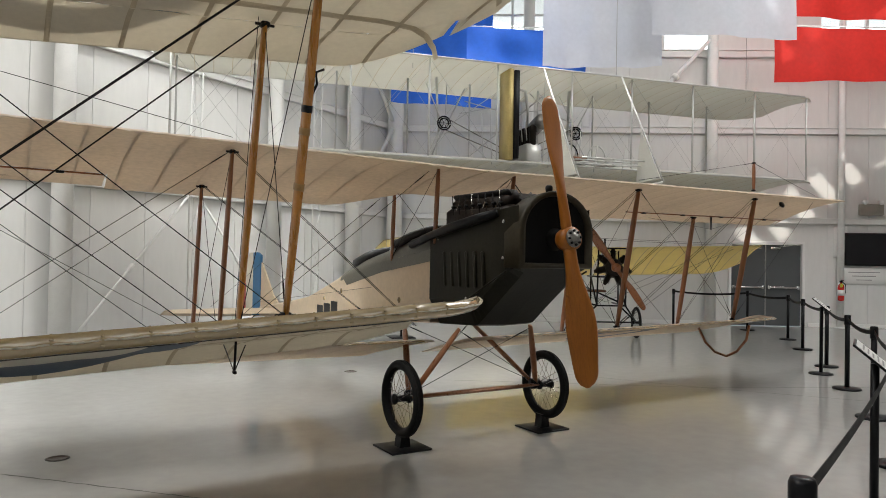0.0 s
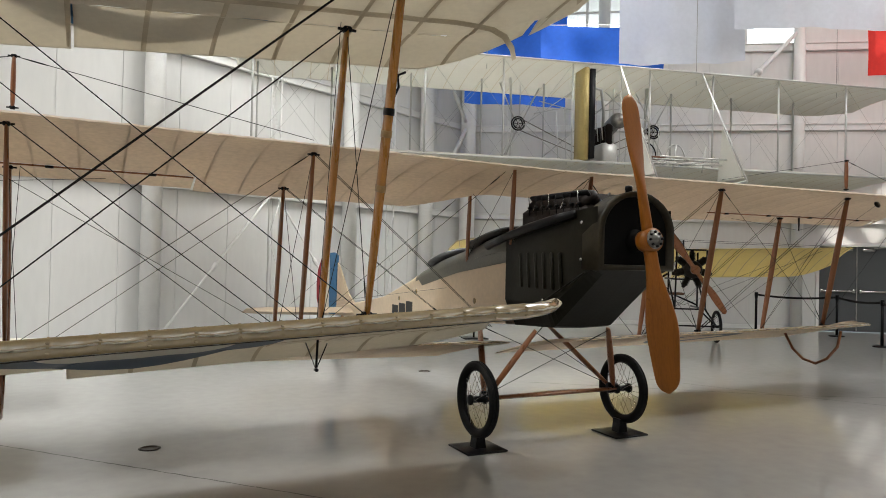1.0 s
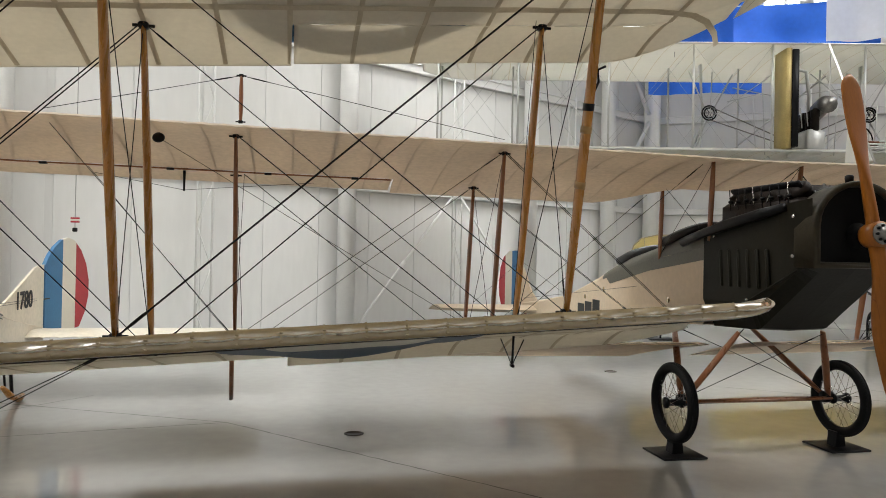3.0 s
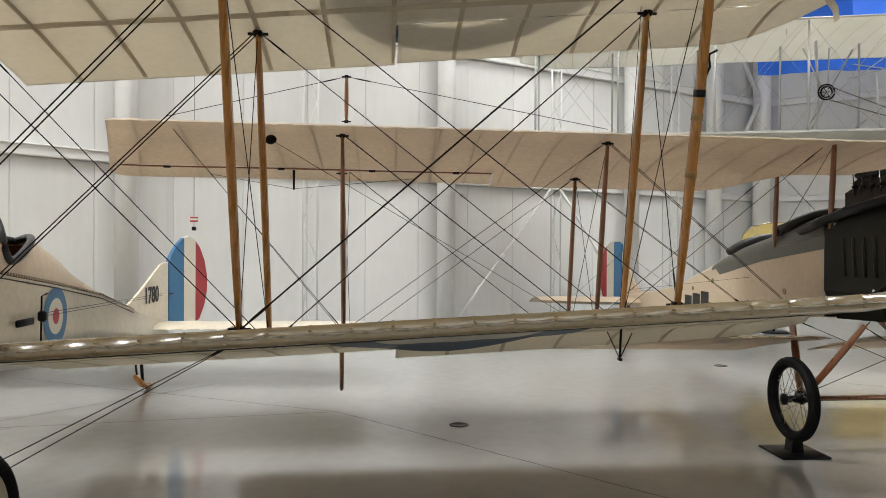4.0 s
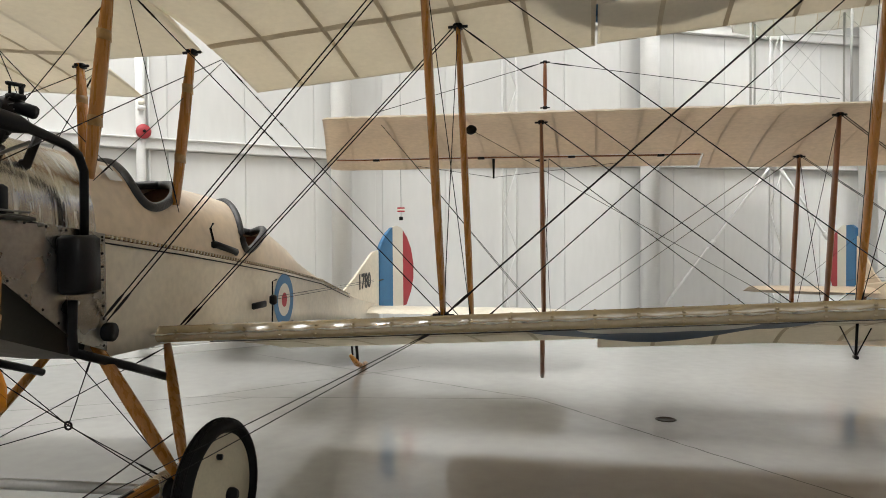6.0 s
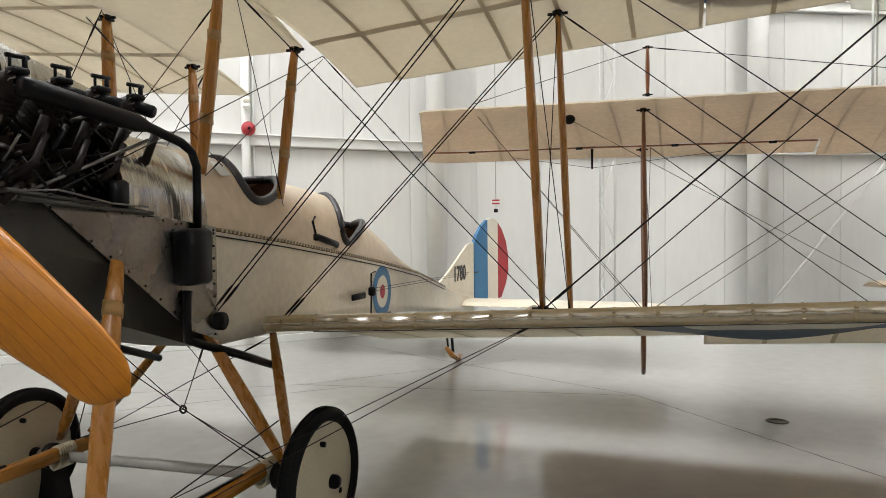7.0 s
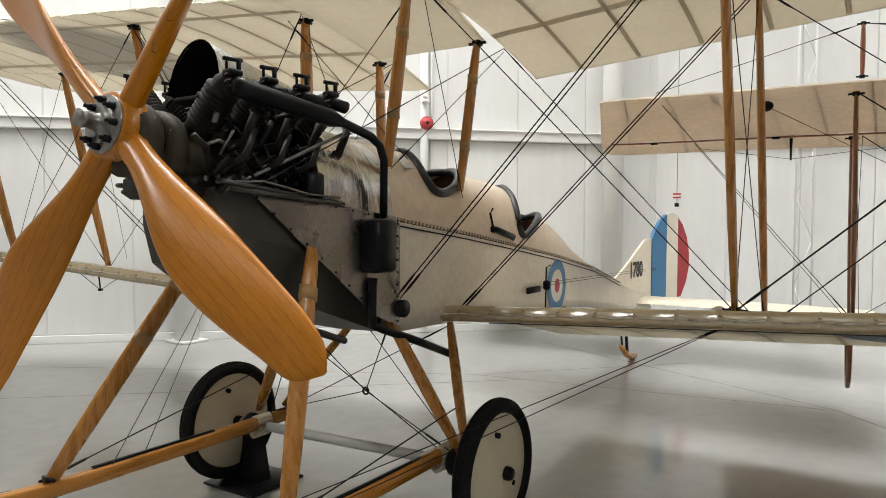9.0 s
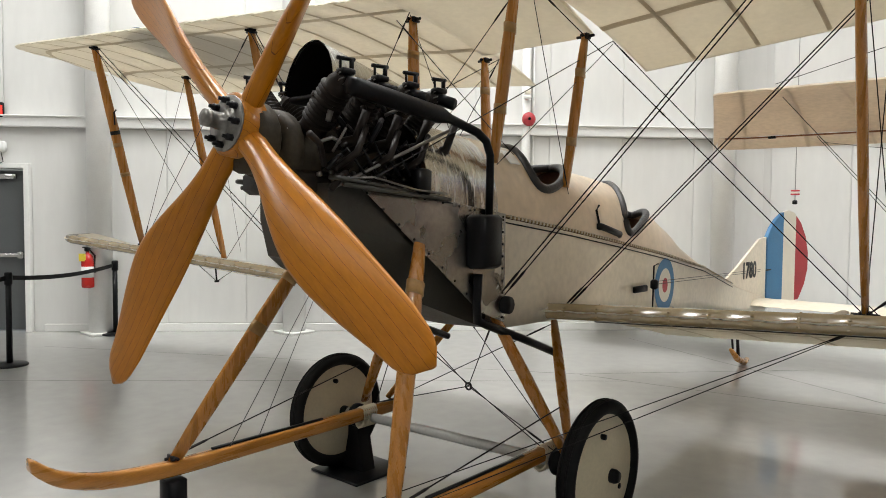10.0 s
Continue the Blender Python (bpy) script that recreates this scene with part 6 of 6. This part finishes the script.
Geo().tube([(-0.3, 0.2, 4.6), (-0.1, 0.2, 4.55), (0.0, 0.3, 4.2), (0.02, 0.4, 3.9)], 0.028, 8).make("water_pipe", SILVER, wf)
Geo().tube([(0.15, 0.0, 4.0), (0.3, 0.4, 4.1), (0.35, 0.9, 4.0)], 0.13, 12).make("fuel_tank", STEEL_DARK, wf)
for x in (0.75, 1.3):
    Geo().box((x, 0.0, 3.4), (0.36, 0.34, 0.04), bevel=0.015).make("seat", SILVER if x > 1 else INTERIOR, wf)
    Geo().tube([(x + 0.18 * math.cos(q), 0.18, 3.45 + 0.24 * math.sin(q)) for q in [k * math.pi / 10 for k in range(11)]], 0.012, 6).make("seat_back_hoop", SILVER if x > 1 else BLACK, wf)
    for k in range(5):
        Geo().tube([(x - 0.2 + 0.1 * k, -0.2, 3.3), (x - 0.15 + 0.1 * k, 0.35, 3.32)], 0.012, 6).make("seat_rail", SILVER, wf)
    for k in range(3):
        Geo().tube([(x - 0.3, -0.35 - 0.25 * k, 3.3), (x + 0.4, -0.35 - 0.25 * k, 3.3)], 0.014, 6).make("control_rod", SILVER, wf)
    Geo().tube([(x - 0.2, -0.7, 3.22), (x + 0.3, -0.75, 3.22)], 0.012, 6).make("foot_bar", SILVER, wf)
    Geo().tube([(x + 0.22, -0.3, 3.15), (x + 0.26, -0.35, 3.6)], 0.012, 6).make("control_lever", SILVER, wf)
# dark stays and pipes about the engine
for s in (1, -1):
    for a, b in (((0.25, 0.2, 3.3), (0.3, 0.25, 4.85)), ((0.3, 1.0, 3.3), (1.32, 1.0, 4.15)), ((0.3, 0.9, 4.7), (1.32, 1.0, 3.95)), ((1.32, 0.95, 4.05), (1.5, 1.4, 3.3)), ((1.32, 0.95, 4.05), (1.15, 1.4, 4.85)), ((0.55, 0.6, 3.3), (0.6, 0.6, 4.3)), ((0.6, 0.6, 4.3), (1.1, 0.8, 4.2)), ((0.9, 0.1, 3.3), (0.95, 0.1, 4.1)), ((0.2, 1.2, 4.4), (0.9, 1.1, 4.5))):
        Geo().tube([(s * a[0], a[1], a[2]), (s * b[0], b[1], b[2])], 0.009, 6).make("engine_stay", SILVER, wf)
# tail booms
for s in (1, -1):
    for z in (WU - 0.1, WLO + 0.1):
        Geo().tube([(s * 0.8, 1.4, z), (s * 0.4, 5.2, 3.9)], 0.016, 6).make("tail_boom", SILVER, wf)

# ---- yellow-winged monoplane on the floor behind ----
ym = thing("monoplane", "small early monoplane with yellow wing, bare tube frame and brown propeller", "aircraft", "aircraft", at=(13.95, 8.1, 0), turn=-31)
for s in (1, -1):
    w = Wing(0.05, 3.4, lambda x: -0.3 + 0.25 * max(0, (x - 2.8) / 0.6) ** 2, lambda x: 1.45 - 0.5 * max(0, (x - 2.5) / 0.9) ** 2, lambda x: 1.92 + 0.03 * x, -0.36, 0.04, 0.3, s, sag=0.006)
    ww = w.build("wing", YELLOW_FABRIC, ym, "yellow doped fabric wing", step=0.08, nu=10)
    for k in range(1, 12):
        w.rib(k * 0.3, TAPE, ww, 0.016)
    for y in (0.0, 0.9):
        wire(ym, (0, y, 0.75), (s * 2.8, y, 1.95), 0.003, WIRE, fork=False)
        wire(ym, (0, y, 2.12), (s * 2.8, y, 2.05), 0.003, WIRE, fork=False)
    wheel(ym, (s * 0.62, -0.2, 0.33), 0.33, 0.06, True, 0.03)
    for a, b in (((s * 0.3, -0.6, 1.9), (s * 0.3, -0.5, 0.7)), ((s * 0.3, 0.1, 1.9), (s * 0.3, 0.1, 0.7)), ((s * 0.3, -0.5, 0.7), (s * 0.62, -0.2, 0.33)), ((s * 0.3, 0.1, 0.7), (s * 0.62, -0.2, 0.33)), ((s * 0.3, -0.55, 0.7), (s * 0.3, 0.6, 0.7)), ((s * 0.3, -0.6, 1.3), (s * 0.3, 0.4, 1.3)), ((s * 0.3, -0.5, 0.7), (s * 0.3, 0.1, 1.3)), ((s * 0.3, 0.1, 1.9), (s * 0.05, 4.2, 1.3)), ((s * 0.3, 0.1, 0.75), (s * 0.05, 4.2, 1.1))):
        Geo().tube([a, b], 0.018, 6).make("frame_tube", BLACK, ym)
Geo().tube([(-0.62, -0.2, 0.33), (0.62, -0.2, 0.33)], 0.016, 8).make("axle", BLACK, ym)
for z in (0.7, 1.3, 1.9):
    Geo().tube([(-0.3, -0.55, z), (0.3, -0.55, z)], 0.018, 6).make("frame_tube", BLACK, ym)
Geo().lathe([(0.14, -0.18), (0.18, -0.12), (0.18, 0.12), (0.14, 0.18)], pose(0, -0.6, 1.5, 90, 0, 0), 16).make("crankcase", ENGINE, ym)
for k in range(7):
    a = radians(90 + k * 360 / 7)
    d = Vector((math.cos(a), 0, math.sin(a)))
    m = Matrix.Translation(Vector((0, -0.6, 1.5)) + d * 0.14) @ d.to_track_quat("Z", "Y").to_matrix().to_4x4()
    Geo().lathe([(0.06, 0)] + [(r, 0.03 + 0.02 * i + e) for i in range(9) for r, e in ((0.05, 0), (0.075, 0.004), (0.075, 0.01), (0.05, 0.014))] + [(0.03, 0.26)], m, 12).make("cylinder", ENGINE, ym)
yp = thing("propeller", "", "")
for k in list(yp.keys()):
    del yp[k]
yp.parent, yp.matrix_basis = ym, pose(0, -0.86, 1.5, 0, 55, 0)
for k in range(2):
    Geo().grid(blade_rows(1.05, 0.19, thick=0.07, hub_w=0.1), close_v=True, caps=True).make("blade", WOOD_DARK, yp, m=pose(0, 0, 0, 0, 180 * k, 0))
Geo().lathe([(0.09, -0.06), (0.09, 0.06)], pose(0, 0, 0, 90, 0, 0), 16).make("boss", WOOD_DARK, yp)
Geo().tube([(0, 0.1, 1.9), (0, 0.1, 2.12)], 0.02, 6).make("cabane_post", BLACK, ym)
Geo().box((0, 0.9, 0.95), (0.4, 0.4, 0.05), bevel=0.02).make("seat", INTERIOR, ym)
Wing(0.02, 0.9, lambda x: 3.9, lambda x: 4.6, lambda x: 1.2, -0.02, 0.02, 0.3, 1).build("tailplane", YELLOW_FABRIC, ym, step=0.1, nu=8)
Wing(0.02, 0.9, lambda x: 3.9, lambda x: 4.6, lambda x: 1.2, -0.02, 0.02, 0.3, -1).build("tailplane", YELLOW_FABRIC, ym, step=0.1, nu=8)
Geo().tube([(0, 4.2, 1.1), (0, 4.3, 0.0)], 0.015, 6).make("tail_prop", BLACK, ym)


# ---- yellow aircraft surface behind the cockpits, on an added stand ----
yt = thing("yellow_surface", "rounded yellow doped aircraft surface on an added black stand", "aircraft part", at=(9.78, 9.65, 0), turn=-14)
ring = [(-0.62, 1.3), (-0.62, 1.62), (-0.56, 1.82), (-0.4, 1.97), (-0.1, 2.04), (0.3, 2.05), (0.62, 1.95), (0.7, 1.7), (0.7, 1.3)]
g = Geo().grid([[(x, y, z) for x, z in ring] for y in (-0.015, 0.015)], close_v=True)
g.f += [tuple(range(len(ring))), tuple(range(2 * len(ring) - 1, len(ring) - 1, -1))]
g.make("fin_panel", YELLOW_FABRIC, yt, smooth=False)
Geo().tube([(x, -0.018, z) for x, z in ring], 0.012, 6).make("rim_tube", TAPE, yt)
for x in (-0.35, -0.05, 0.3):
    Geo().tube([(x, -0.02, 1.3), (x, -0.02, 1.97)], 0.007, 6).make("rib", TAPE, yt)
for z in (1.5, 1.72):
    Geo().tube([(-0.61, -0.02, z), (0.69, -0.02, z)], 0.007, 6).make("rib", TAPE, yt)
Geo().tube([(0, 0, 0.0), (0, 0, 1.32)], 0.02, 8).make("post", BLACK, yt)
Geo().box((0, 0, 0.01), (0.5, 0.5, 0.02), bevel=0.005).make("base", BLACK, yt)


# ---- flags ----
def flag(a, b, z0, h, mat, label, seed):
    """Cloth hanging from a line between a and b, its lower edge at z0."""
    rnd = random.Random(seed)
    a, b = Vector((*a, 0)), Vector((*b, 0))
    d = (b - a)
    nrm = Vector((d.y, -d.x, 0)).normalized()
    ph = [rnd.uniform(0, 6) for _ in range(4)]
    rows = []
    for j in range(19):
        v = j / 18
        row = []
        for i in range(41):
            u = i / 40
            wv = 0.05 * math.sin(u * 9 + ph[0] + v * 2) + 0.03 * math.sin(u * 21 + ph[1] - v * 3) + 0.025 * math.sin(u * 5 - v * 6 + ph[2])
            p = a + d * u + nrm * wv * (0.25 + v)
            row.append((p.x, p.y, z0 + h * (1 - v) - 0.05 * math.sin(math.pi * u) * (1 - v) + 0.04 * math.sin(u * 3 + ph[3]) * v))
        rows.append(row)
    t = thing("flag", label, "flag", "hanging flags", at=(a.x, a.y, z0))
    rows = [[Vector(p) - Vector((a.x, a.y, z0)) for p in r] for r in rows]
    Geo().grid(rows).make("cloth", mat, t)
    Geo().tube([rows[0][0], rows[0][-1]], 0.012, 6).make("hem_pole", STEEL, t)
    for k in (0, -1):
        Geo().tube([rows[0][k], Vector((rows[0][k].x, rows[0][k].y, TOP - z0))], 0.004, 4).make("cord", WIRE_PALE, t)


flag((10.2, 11.1), (12.2, 10.0), 5.1, 2.2, FLAG_BLUE, "blue flag cloth hanging from the roof", 1)
flag((11.1, 9.4), (13.3, 8.1), 5.62, 0.95, FLAG_BLUE, "blue flag cloth hanging from the roof", 2)
flag((11.85, 7.8), (13.85, 6.55), 5.5, 2.4, FLAG_WHITE, "white flag cloth hanging from the roof", 3)
flag((13.3, 6.3), (15.65, 4.85), 5.95, 2.4, FLAG_WHITE, "white flag cloth hanging from the roof", 4)
flag((16.2, 5.65), (19.4, 3.7), 5.38, 1.15, FLAG_RED, "creased red flag cloth hanging from the roof", 5)
flag((17.6, 6.5), (20.6, 4.6), 7.2, 1.6, FLAG_RED, "red flag cloth hanging from the roof", 6)


# ---- barrier posts and belts ----
def barrier_post(p):
    t = thing("barrier_post", "black belt barrier post on a round base", "barrier post", "barrier posts", at=(*p, 0))
    Geo().lathe([(0.17, 0.0), (0.175, 0.012), (0.16, 0.025), (0.05, 0.035)], seg=28).make("base", BLACK, t)
    Geo().lathe([(0.03, 0.03), (0.03, 0.86)], seg=16).make("post", BLACK, t)
    Geo().lathe([(0.036, 0.84), (0.04, 0.85), (0.04, 0.955), (0.034, 0.97), (0.01, 0.972)], seg=20).make("belt_head", BLACK, t)
    return t


def belt(a, b, z=0.91, sag=0.05):
    t = thing("barrier_belt", "black barrier belt stretched between posts", "belt", "barrier belts", at=(*a, 0))
    d = Vector((b[0] - a[0], b[1] - a[1], 0))
    u = d.normalized()
    nrm = Vector((-u.y, u.x, 0)) * 0.0015
    rows = []
    for i in range(17):
        q = i / 16
        p = u * 0.04 + (d - u * 0.08) * q + Vector((0, 0, z - sag * 4 * q * (1 - q)))
        rows.append([p - nrm + Vector((0, 0, -0.024)), p + nrm + Vector((0, 0, -0.024)), p + nrm + Vector((0, 0, 0.024)), p - nrm + Vector((0, 0, 0.024))])
    Geo().grid(rows, close_v=True, caps=True).make("webbing", RUBBER, t, smooth=False)


EAST_LINE = [(4.89, -1.84), (6.9, -1.1), (9.0, -0.15), (10.72, 0.9), (12.24, 2.0), (14.03, 3.29), (15.85, 4.79), (17.3, 6.0), (18.4, 7.75), (17.2, 9.0)]
WEST_LINE = [(-6.75, 1.15), (-5.62, -0.45), (-4.6, -2.2)]
for line in (EAST_LINE, WEST_LINE):
    for p in line:
        if p != (6.9, -1.1):
            barrier_post(p)
ends = [p for p in EAST_LINE if p != (6.9, -1.1)]
for a, b in zip(ends, ends[1:]):
    belt(a, b)
for a, b in zip(WEST_LINE, WEST_LINE[1:]):
    belt(a, b)


def plaque_stand(p, turn, at_z=1.0):
    t = thing("plaque_stand", "information plaque on a slim black post stand", "sign", "plaque stands", at=(*p, 0), turn=turn)
    Geo().lathe([(0.17, 0), (0.16, 0.02), (0.03, 0.03)], seg=24).make("base", BLACK, t)
    Geo().lathe([(0.025, 0.03), (0.025, at_z)], seg=12).make("post", BLACK, t)
    m = pose(0, 0, 0, 40, 0, 0)
    Geo().box((0, 0, at_z + 0.03), (0.42, 0.3, 0.014), m, bevel=0.004).make("plaque_board", BLACK, t)
    Geo().box(Vector((0, 0, at_z + 0.03)) + m @ Vector((0, 0, 0.009)), (0.39, 0.27, 0.004), m).make("plaque_sheet", PAPER, t, smooth=False)
    for k in range(6):
        Geo().box(Vector((0, 0, at_z + 0.03)) + m @ Vector((-0.02 * (k % 3), 0.09 - 0.034 * k, 0.012)), (0.3 - 0.04 * (k % 3), 0.012, 0.001), m).make("print_bar", LINK_GREY, t, smooth=False)


plaque_stand((7.46, -0.75), 27, 1.0)
plaque_stand((13.2, 2.9), 27, 1.0)


# ---- fixtures on the walls ----
def extinguisher(p, turn):
    t = thing("fire_extinguisher", "red fire extinguisher with yellow tag on a wall hook", "extinguisher", "fire extinguishers", at=p, turn=turn)
    Geo().lathe([(0.03, 0.0), (0.07, 0.01), (0.075, 0.04), (0.075, 0.36), (0.06, 0.41), (0.022, 0.45), (0.022, 0.48)], seg=20).make("cylinder", EXT_RED, t)
    Geo().box((0, 0, 0.5), (0.05, 0.09, 0.05), bevel=0.01).make("valve", BLACK, t)
    Geo().box((0.0, -0.07, 0.53), (0.025, 0.12, 0.015), bevel=0.004).make("lever", BLACK, t)
    Geo().tube([(0.03, 0, 0.49), (0.1, -0.02, 0.42), (0.1, -0.03, 0.2)], 0.011, 8).make("hose", BLACK, t)
    Geo().box((-0.03, -0.085, 0.4), (0.08, 0.004, 0.1), pose(0, 0, 0, 8, 0, 14)).make("tag", YELLOW, t, smooth=False)
    Geo().lathe([(0.0765, 0.14), (0.0765, 0.28)], seg=20).make("paper_label", PAPER, t)
    Geo().box((0, 0.09, 0.3), (0.05, 0.05, 0.3), bevel=0.005).make("wall_bracket", STEEL, t)


extinguisher((21.15, 6.98, 0.72), -35)
extinguisher((-6.88, 0.86, 0.62), 45)


def on(m, x, y, z):
    return m @ Vector((x, y, z))


def wall_box(name, label, cat, m, x, z, size, mat, y=-0.02):
    t = thing(name, label, cat)
    t.matrix_basis = m @ Matrix.Translation((x, y - size[1] / 2, z))
    body = Geo().box((0, 0, 0), size, bevel=min(size) * 0.2).make("body", mat, t)
    return t, body


mi = m_c.inverted()
tvx = (mi @ Vector((21.75, 6.75, 2))).x
t, b = wall_box("television", "flat black wall-mounted television, switched off", "television", m_c, tvx + 0.35, 2.06, (1.5, 0.06, 0.86), BLACK, -0.06)
Geo().box((0, -0.032, 0), (1.42, 0.004, 0.79)).make("screen", SCREEN, t, smooth=False)
Geo().box((0, 0.05, 0), (0.3, 0.06, 0.3)).make("wall_mount", BLACK, t)
t, b = wall_box("wall_sign", "white information panel with unreadable lines", "sign", m_c, tvx + 0.2, 1.36, (1.1, 0.02, 0.42), PAPER)
for k in range(3):
    Geo().box((-0.05, -0.012, 0.1 - 0.1 * k), (0.8 - 0.2 * k, 0.003, 0.02)).make("print_bar", LINK_GREY, t, smooth=False)
t, b = wall_box("wall_sign", "white notice board beside the screen", "sign", m_c, tvx - 0.45, 2.25, (0.34, 0.02, 0.8), PAPER)
t, b = wall_box("emergency_light", "tan emergency light box with two lamp heads", "lamp", m_c, tvx + 0.3, 3.1, (0.62, 0.12, 0.3), TAN_BOX)
for s in (-0.2, 0.2):
    Geo().lathe([(0.03, 0), (0.07, 0.05), (0.07, 0.07), (0.01, 0.075)], Matrix.Translation((s, -0.03, 0.17)) @ pose(0, 0, 0, 70, 0, 0), 16).make("lamp_head", PAPER, t)
t, b = wall_box("fire_alarm_box", "small red fire alarm pull box", "alarm", m_c, DOOR_E - 0.55, 1.35, (0.1, 0.05, 0.14), EXT_RED)
Geo().box((0, -0.03, 0.0), (0.05, 0.01, 0.03), bevel=0.003).make("handle", PAPER, t)

ma = m_a.inverted()
bx = (ma @ Vector((-3.07, 5.17, 0))).x
t = thing("alarm_bell", "red alarm bell under a white strobe on a conduit post", "alarm")
t.matrix_basis = m_a @ Matrix.Translation((bx, -0.08, 0))
Geo().tube([(0, 0, 0.1), (0, 0, 5.0)], 0.06, 10).make("conduit_post", STEEL, t)
Geo().tube([(0.11, 0.04, 0.1), (0.11, 0.04, 5.0)], 0.015, 8).make("conduit", STEEL, t)
Geo().lathe([(0.09, 0), (0.095, 0.03), (0.07, 0.06), (0.02, 0.075)], Matrix.Translation((0.02, -0.06, 2.92)) @ pose(0, 0, 0, 90, 0, 0), 22).make("bell_gong", RED, t)
Geo().lathe([(0.02, 0), (0.02, 0.09)], Matrix.Translation((0.02, -0.06, 2.92)) @ pose(0, 0, 0, 90, 0, 0), 10).make("bell_boss", BLACK, t)
Geo().box((0, -0.08, 3.22), (0.1, 0.08, 0.06), bevel=0.015).make("strobe_base", PAPER, t)
Geo().box((0, -0.08, 3.29), (0.08, 0.06, 0.07), bevel=0.02).make("strobe_lens", WHITE, t)

ex = (ma @ Vector((-7.95, 0.22, 0))).x
t, b = wall_box("led_sign", "black wall display with lit red digits", "display", m_a, ex - 0.12, 2.92, (0.34, 0.05, 0.2), BLACK, -0.06)
for k in (-0.08, 0.0, 0.08):
    Geo().box((k + 0.06, -0.027, 0), (0.045, 0.004, 0.11)).make("digit_bar", LED, t, smooth=False)
t, b = wall_box("wall_speaker", "small white wall box with a dangling cable", "fixture", m_a, ex + 0.0, 2.45, (0.1, 0.08, 0.14), PAPER)
Geo().tube([(0, -0.02, -0.07), (0.03, -0.03, -0.2), (-0.05, -0.02, -0.24), (-0.06, -0.02, -0.16)], 0.006, 6).make("cable", BLACK, t)

# hanging line with a tag above the rudder
t = thing("hanging_line", "thin hanging line with a small red-and-white tag", "line", at=(0.12, 6.25, 0))
Geo().tube([(0, 0, 1.8), (0, 0, TOP)], 0.005, 5).make("cord", WIRE_PALE, t)
for k, mat in enumerate((RED, WHITE, RED)):
    Geo().box((0, 0, 1.93 - 0.022 * k), (0.1, 0.02, 0.02), bevel=0.003).make("tag_stripe", mat, t)
Geo().box((0, 0, 1.79), (0.05, 0.05, 0.05), bevel=0.008).make("clamp", BLACK, t)


# ---- floor details ----
def drain(p):
    t = thing("floor_drain", "round rusty floor drain cover flush with the floor", "drain", "floor drains", at=(*p, 0.001))
    Geo().lathe([(0.078, 0), (0.078, 0.004), (0.068, 0.005), (0.068, 0.003), (0.01, 0.003)], seg=28).make("cover", DRAIN, t)
    Geo().lathe([(0.088, 0), (0.088, 0.002)], seg=28).make("rim", JOINT, t)


for p in ((3.256, 3.19), (7.05, 6.1), (16.0, 8.5), (13.5, 1.4)):
    drain(p)


def floor_joint(a, b):
    d = Vector((b[0] - a[0], b[1] - a[1], 0))
    n = Vector((-d.y, d.x, 0)).normalized() * 0.008
    rnd = random.Random(int(a[0] * 100))
    rows = []
    for i in range(41):
        p = Vector((*a, 0.0012)) + d * (i / 40) + n * rnd.uniform(-0.6, 0.6)
        k = rnd.uniform(0.5, 1.2)
        rows.append([p - n * k, p + n * k])
    tagged(Geo().grid([r[::-1] for r in rows]).make("floor_joint", JOINT, smooth=False), "thin saw-cut joint in the concrete floor", "floor joint", kind="structure")


ND = Vector((10.56, 2.98)) - Vector((2.14, 3.74))
jd = ND.normalized()
floor_joint((-6.5, 0.2), (-1.1, 3.25))
floor_joint((-1.1, 3.25), (0.65, 5.15))
floor_joint((-1.06, 3.25), (2.14, 3.74))
floor_joint((2.14, 3.74), (3.85, 1.9))
floor_joint((2.14, 3.74), (-1.7, 5.6))
floor_joint((3.85, 1.9), (7.4, -1.9))
floor_joint((10.57, 2.98), (9.6, 4.75))
floor_joint((10.57, 2.98), (12.5, 0.2))
floor_joint((7.98, 4.85), (10.57, 2.98))
floor_joint((10.57, 2.98), (14.5, 1.0))
floor_joint((-5.0, -0.78), (-0.6, 3.3))

# ---- wall panels ----
for parent, L, skip in ((w_a, l_a, [(2.3, 3.5, 0, 2.3)]), (w_b, l_b, []), (w_c, l_c, [(DOOR_E - 0.1, DOOR_E + 2.1, 0, 2.3)])):
    panels(parent, L, 0.11, 2.70, skip)
    panels(parent, L, 2.87, 5.06)
    panels(parent, L, 5.24, 7.1)
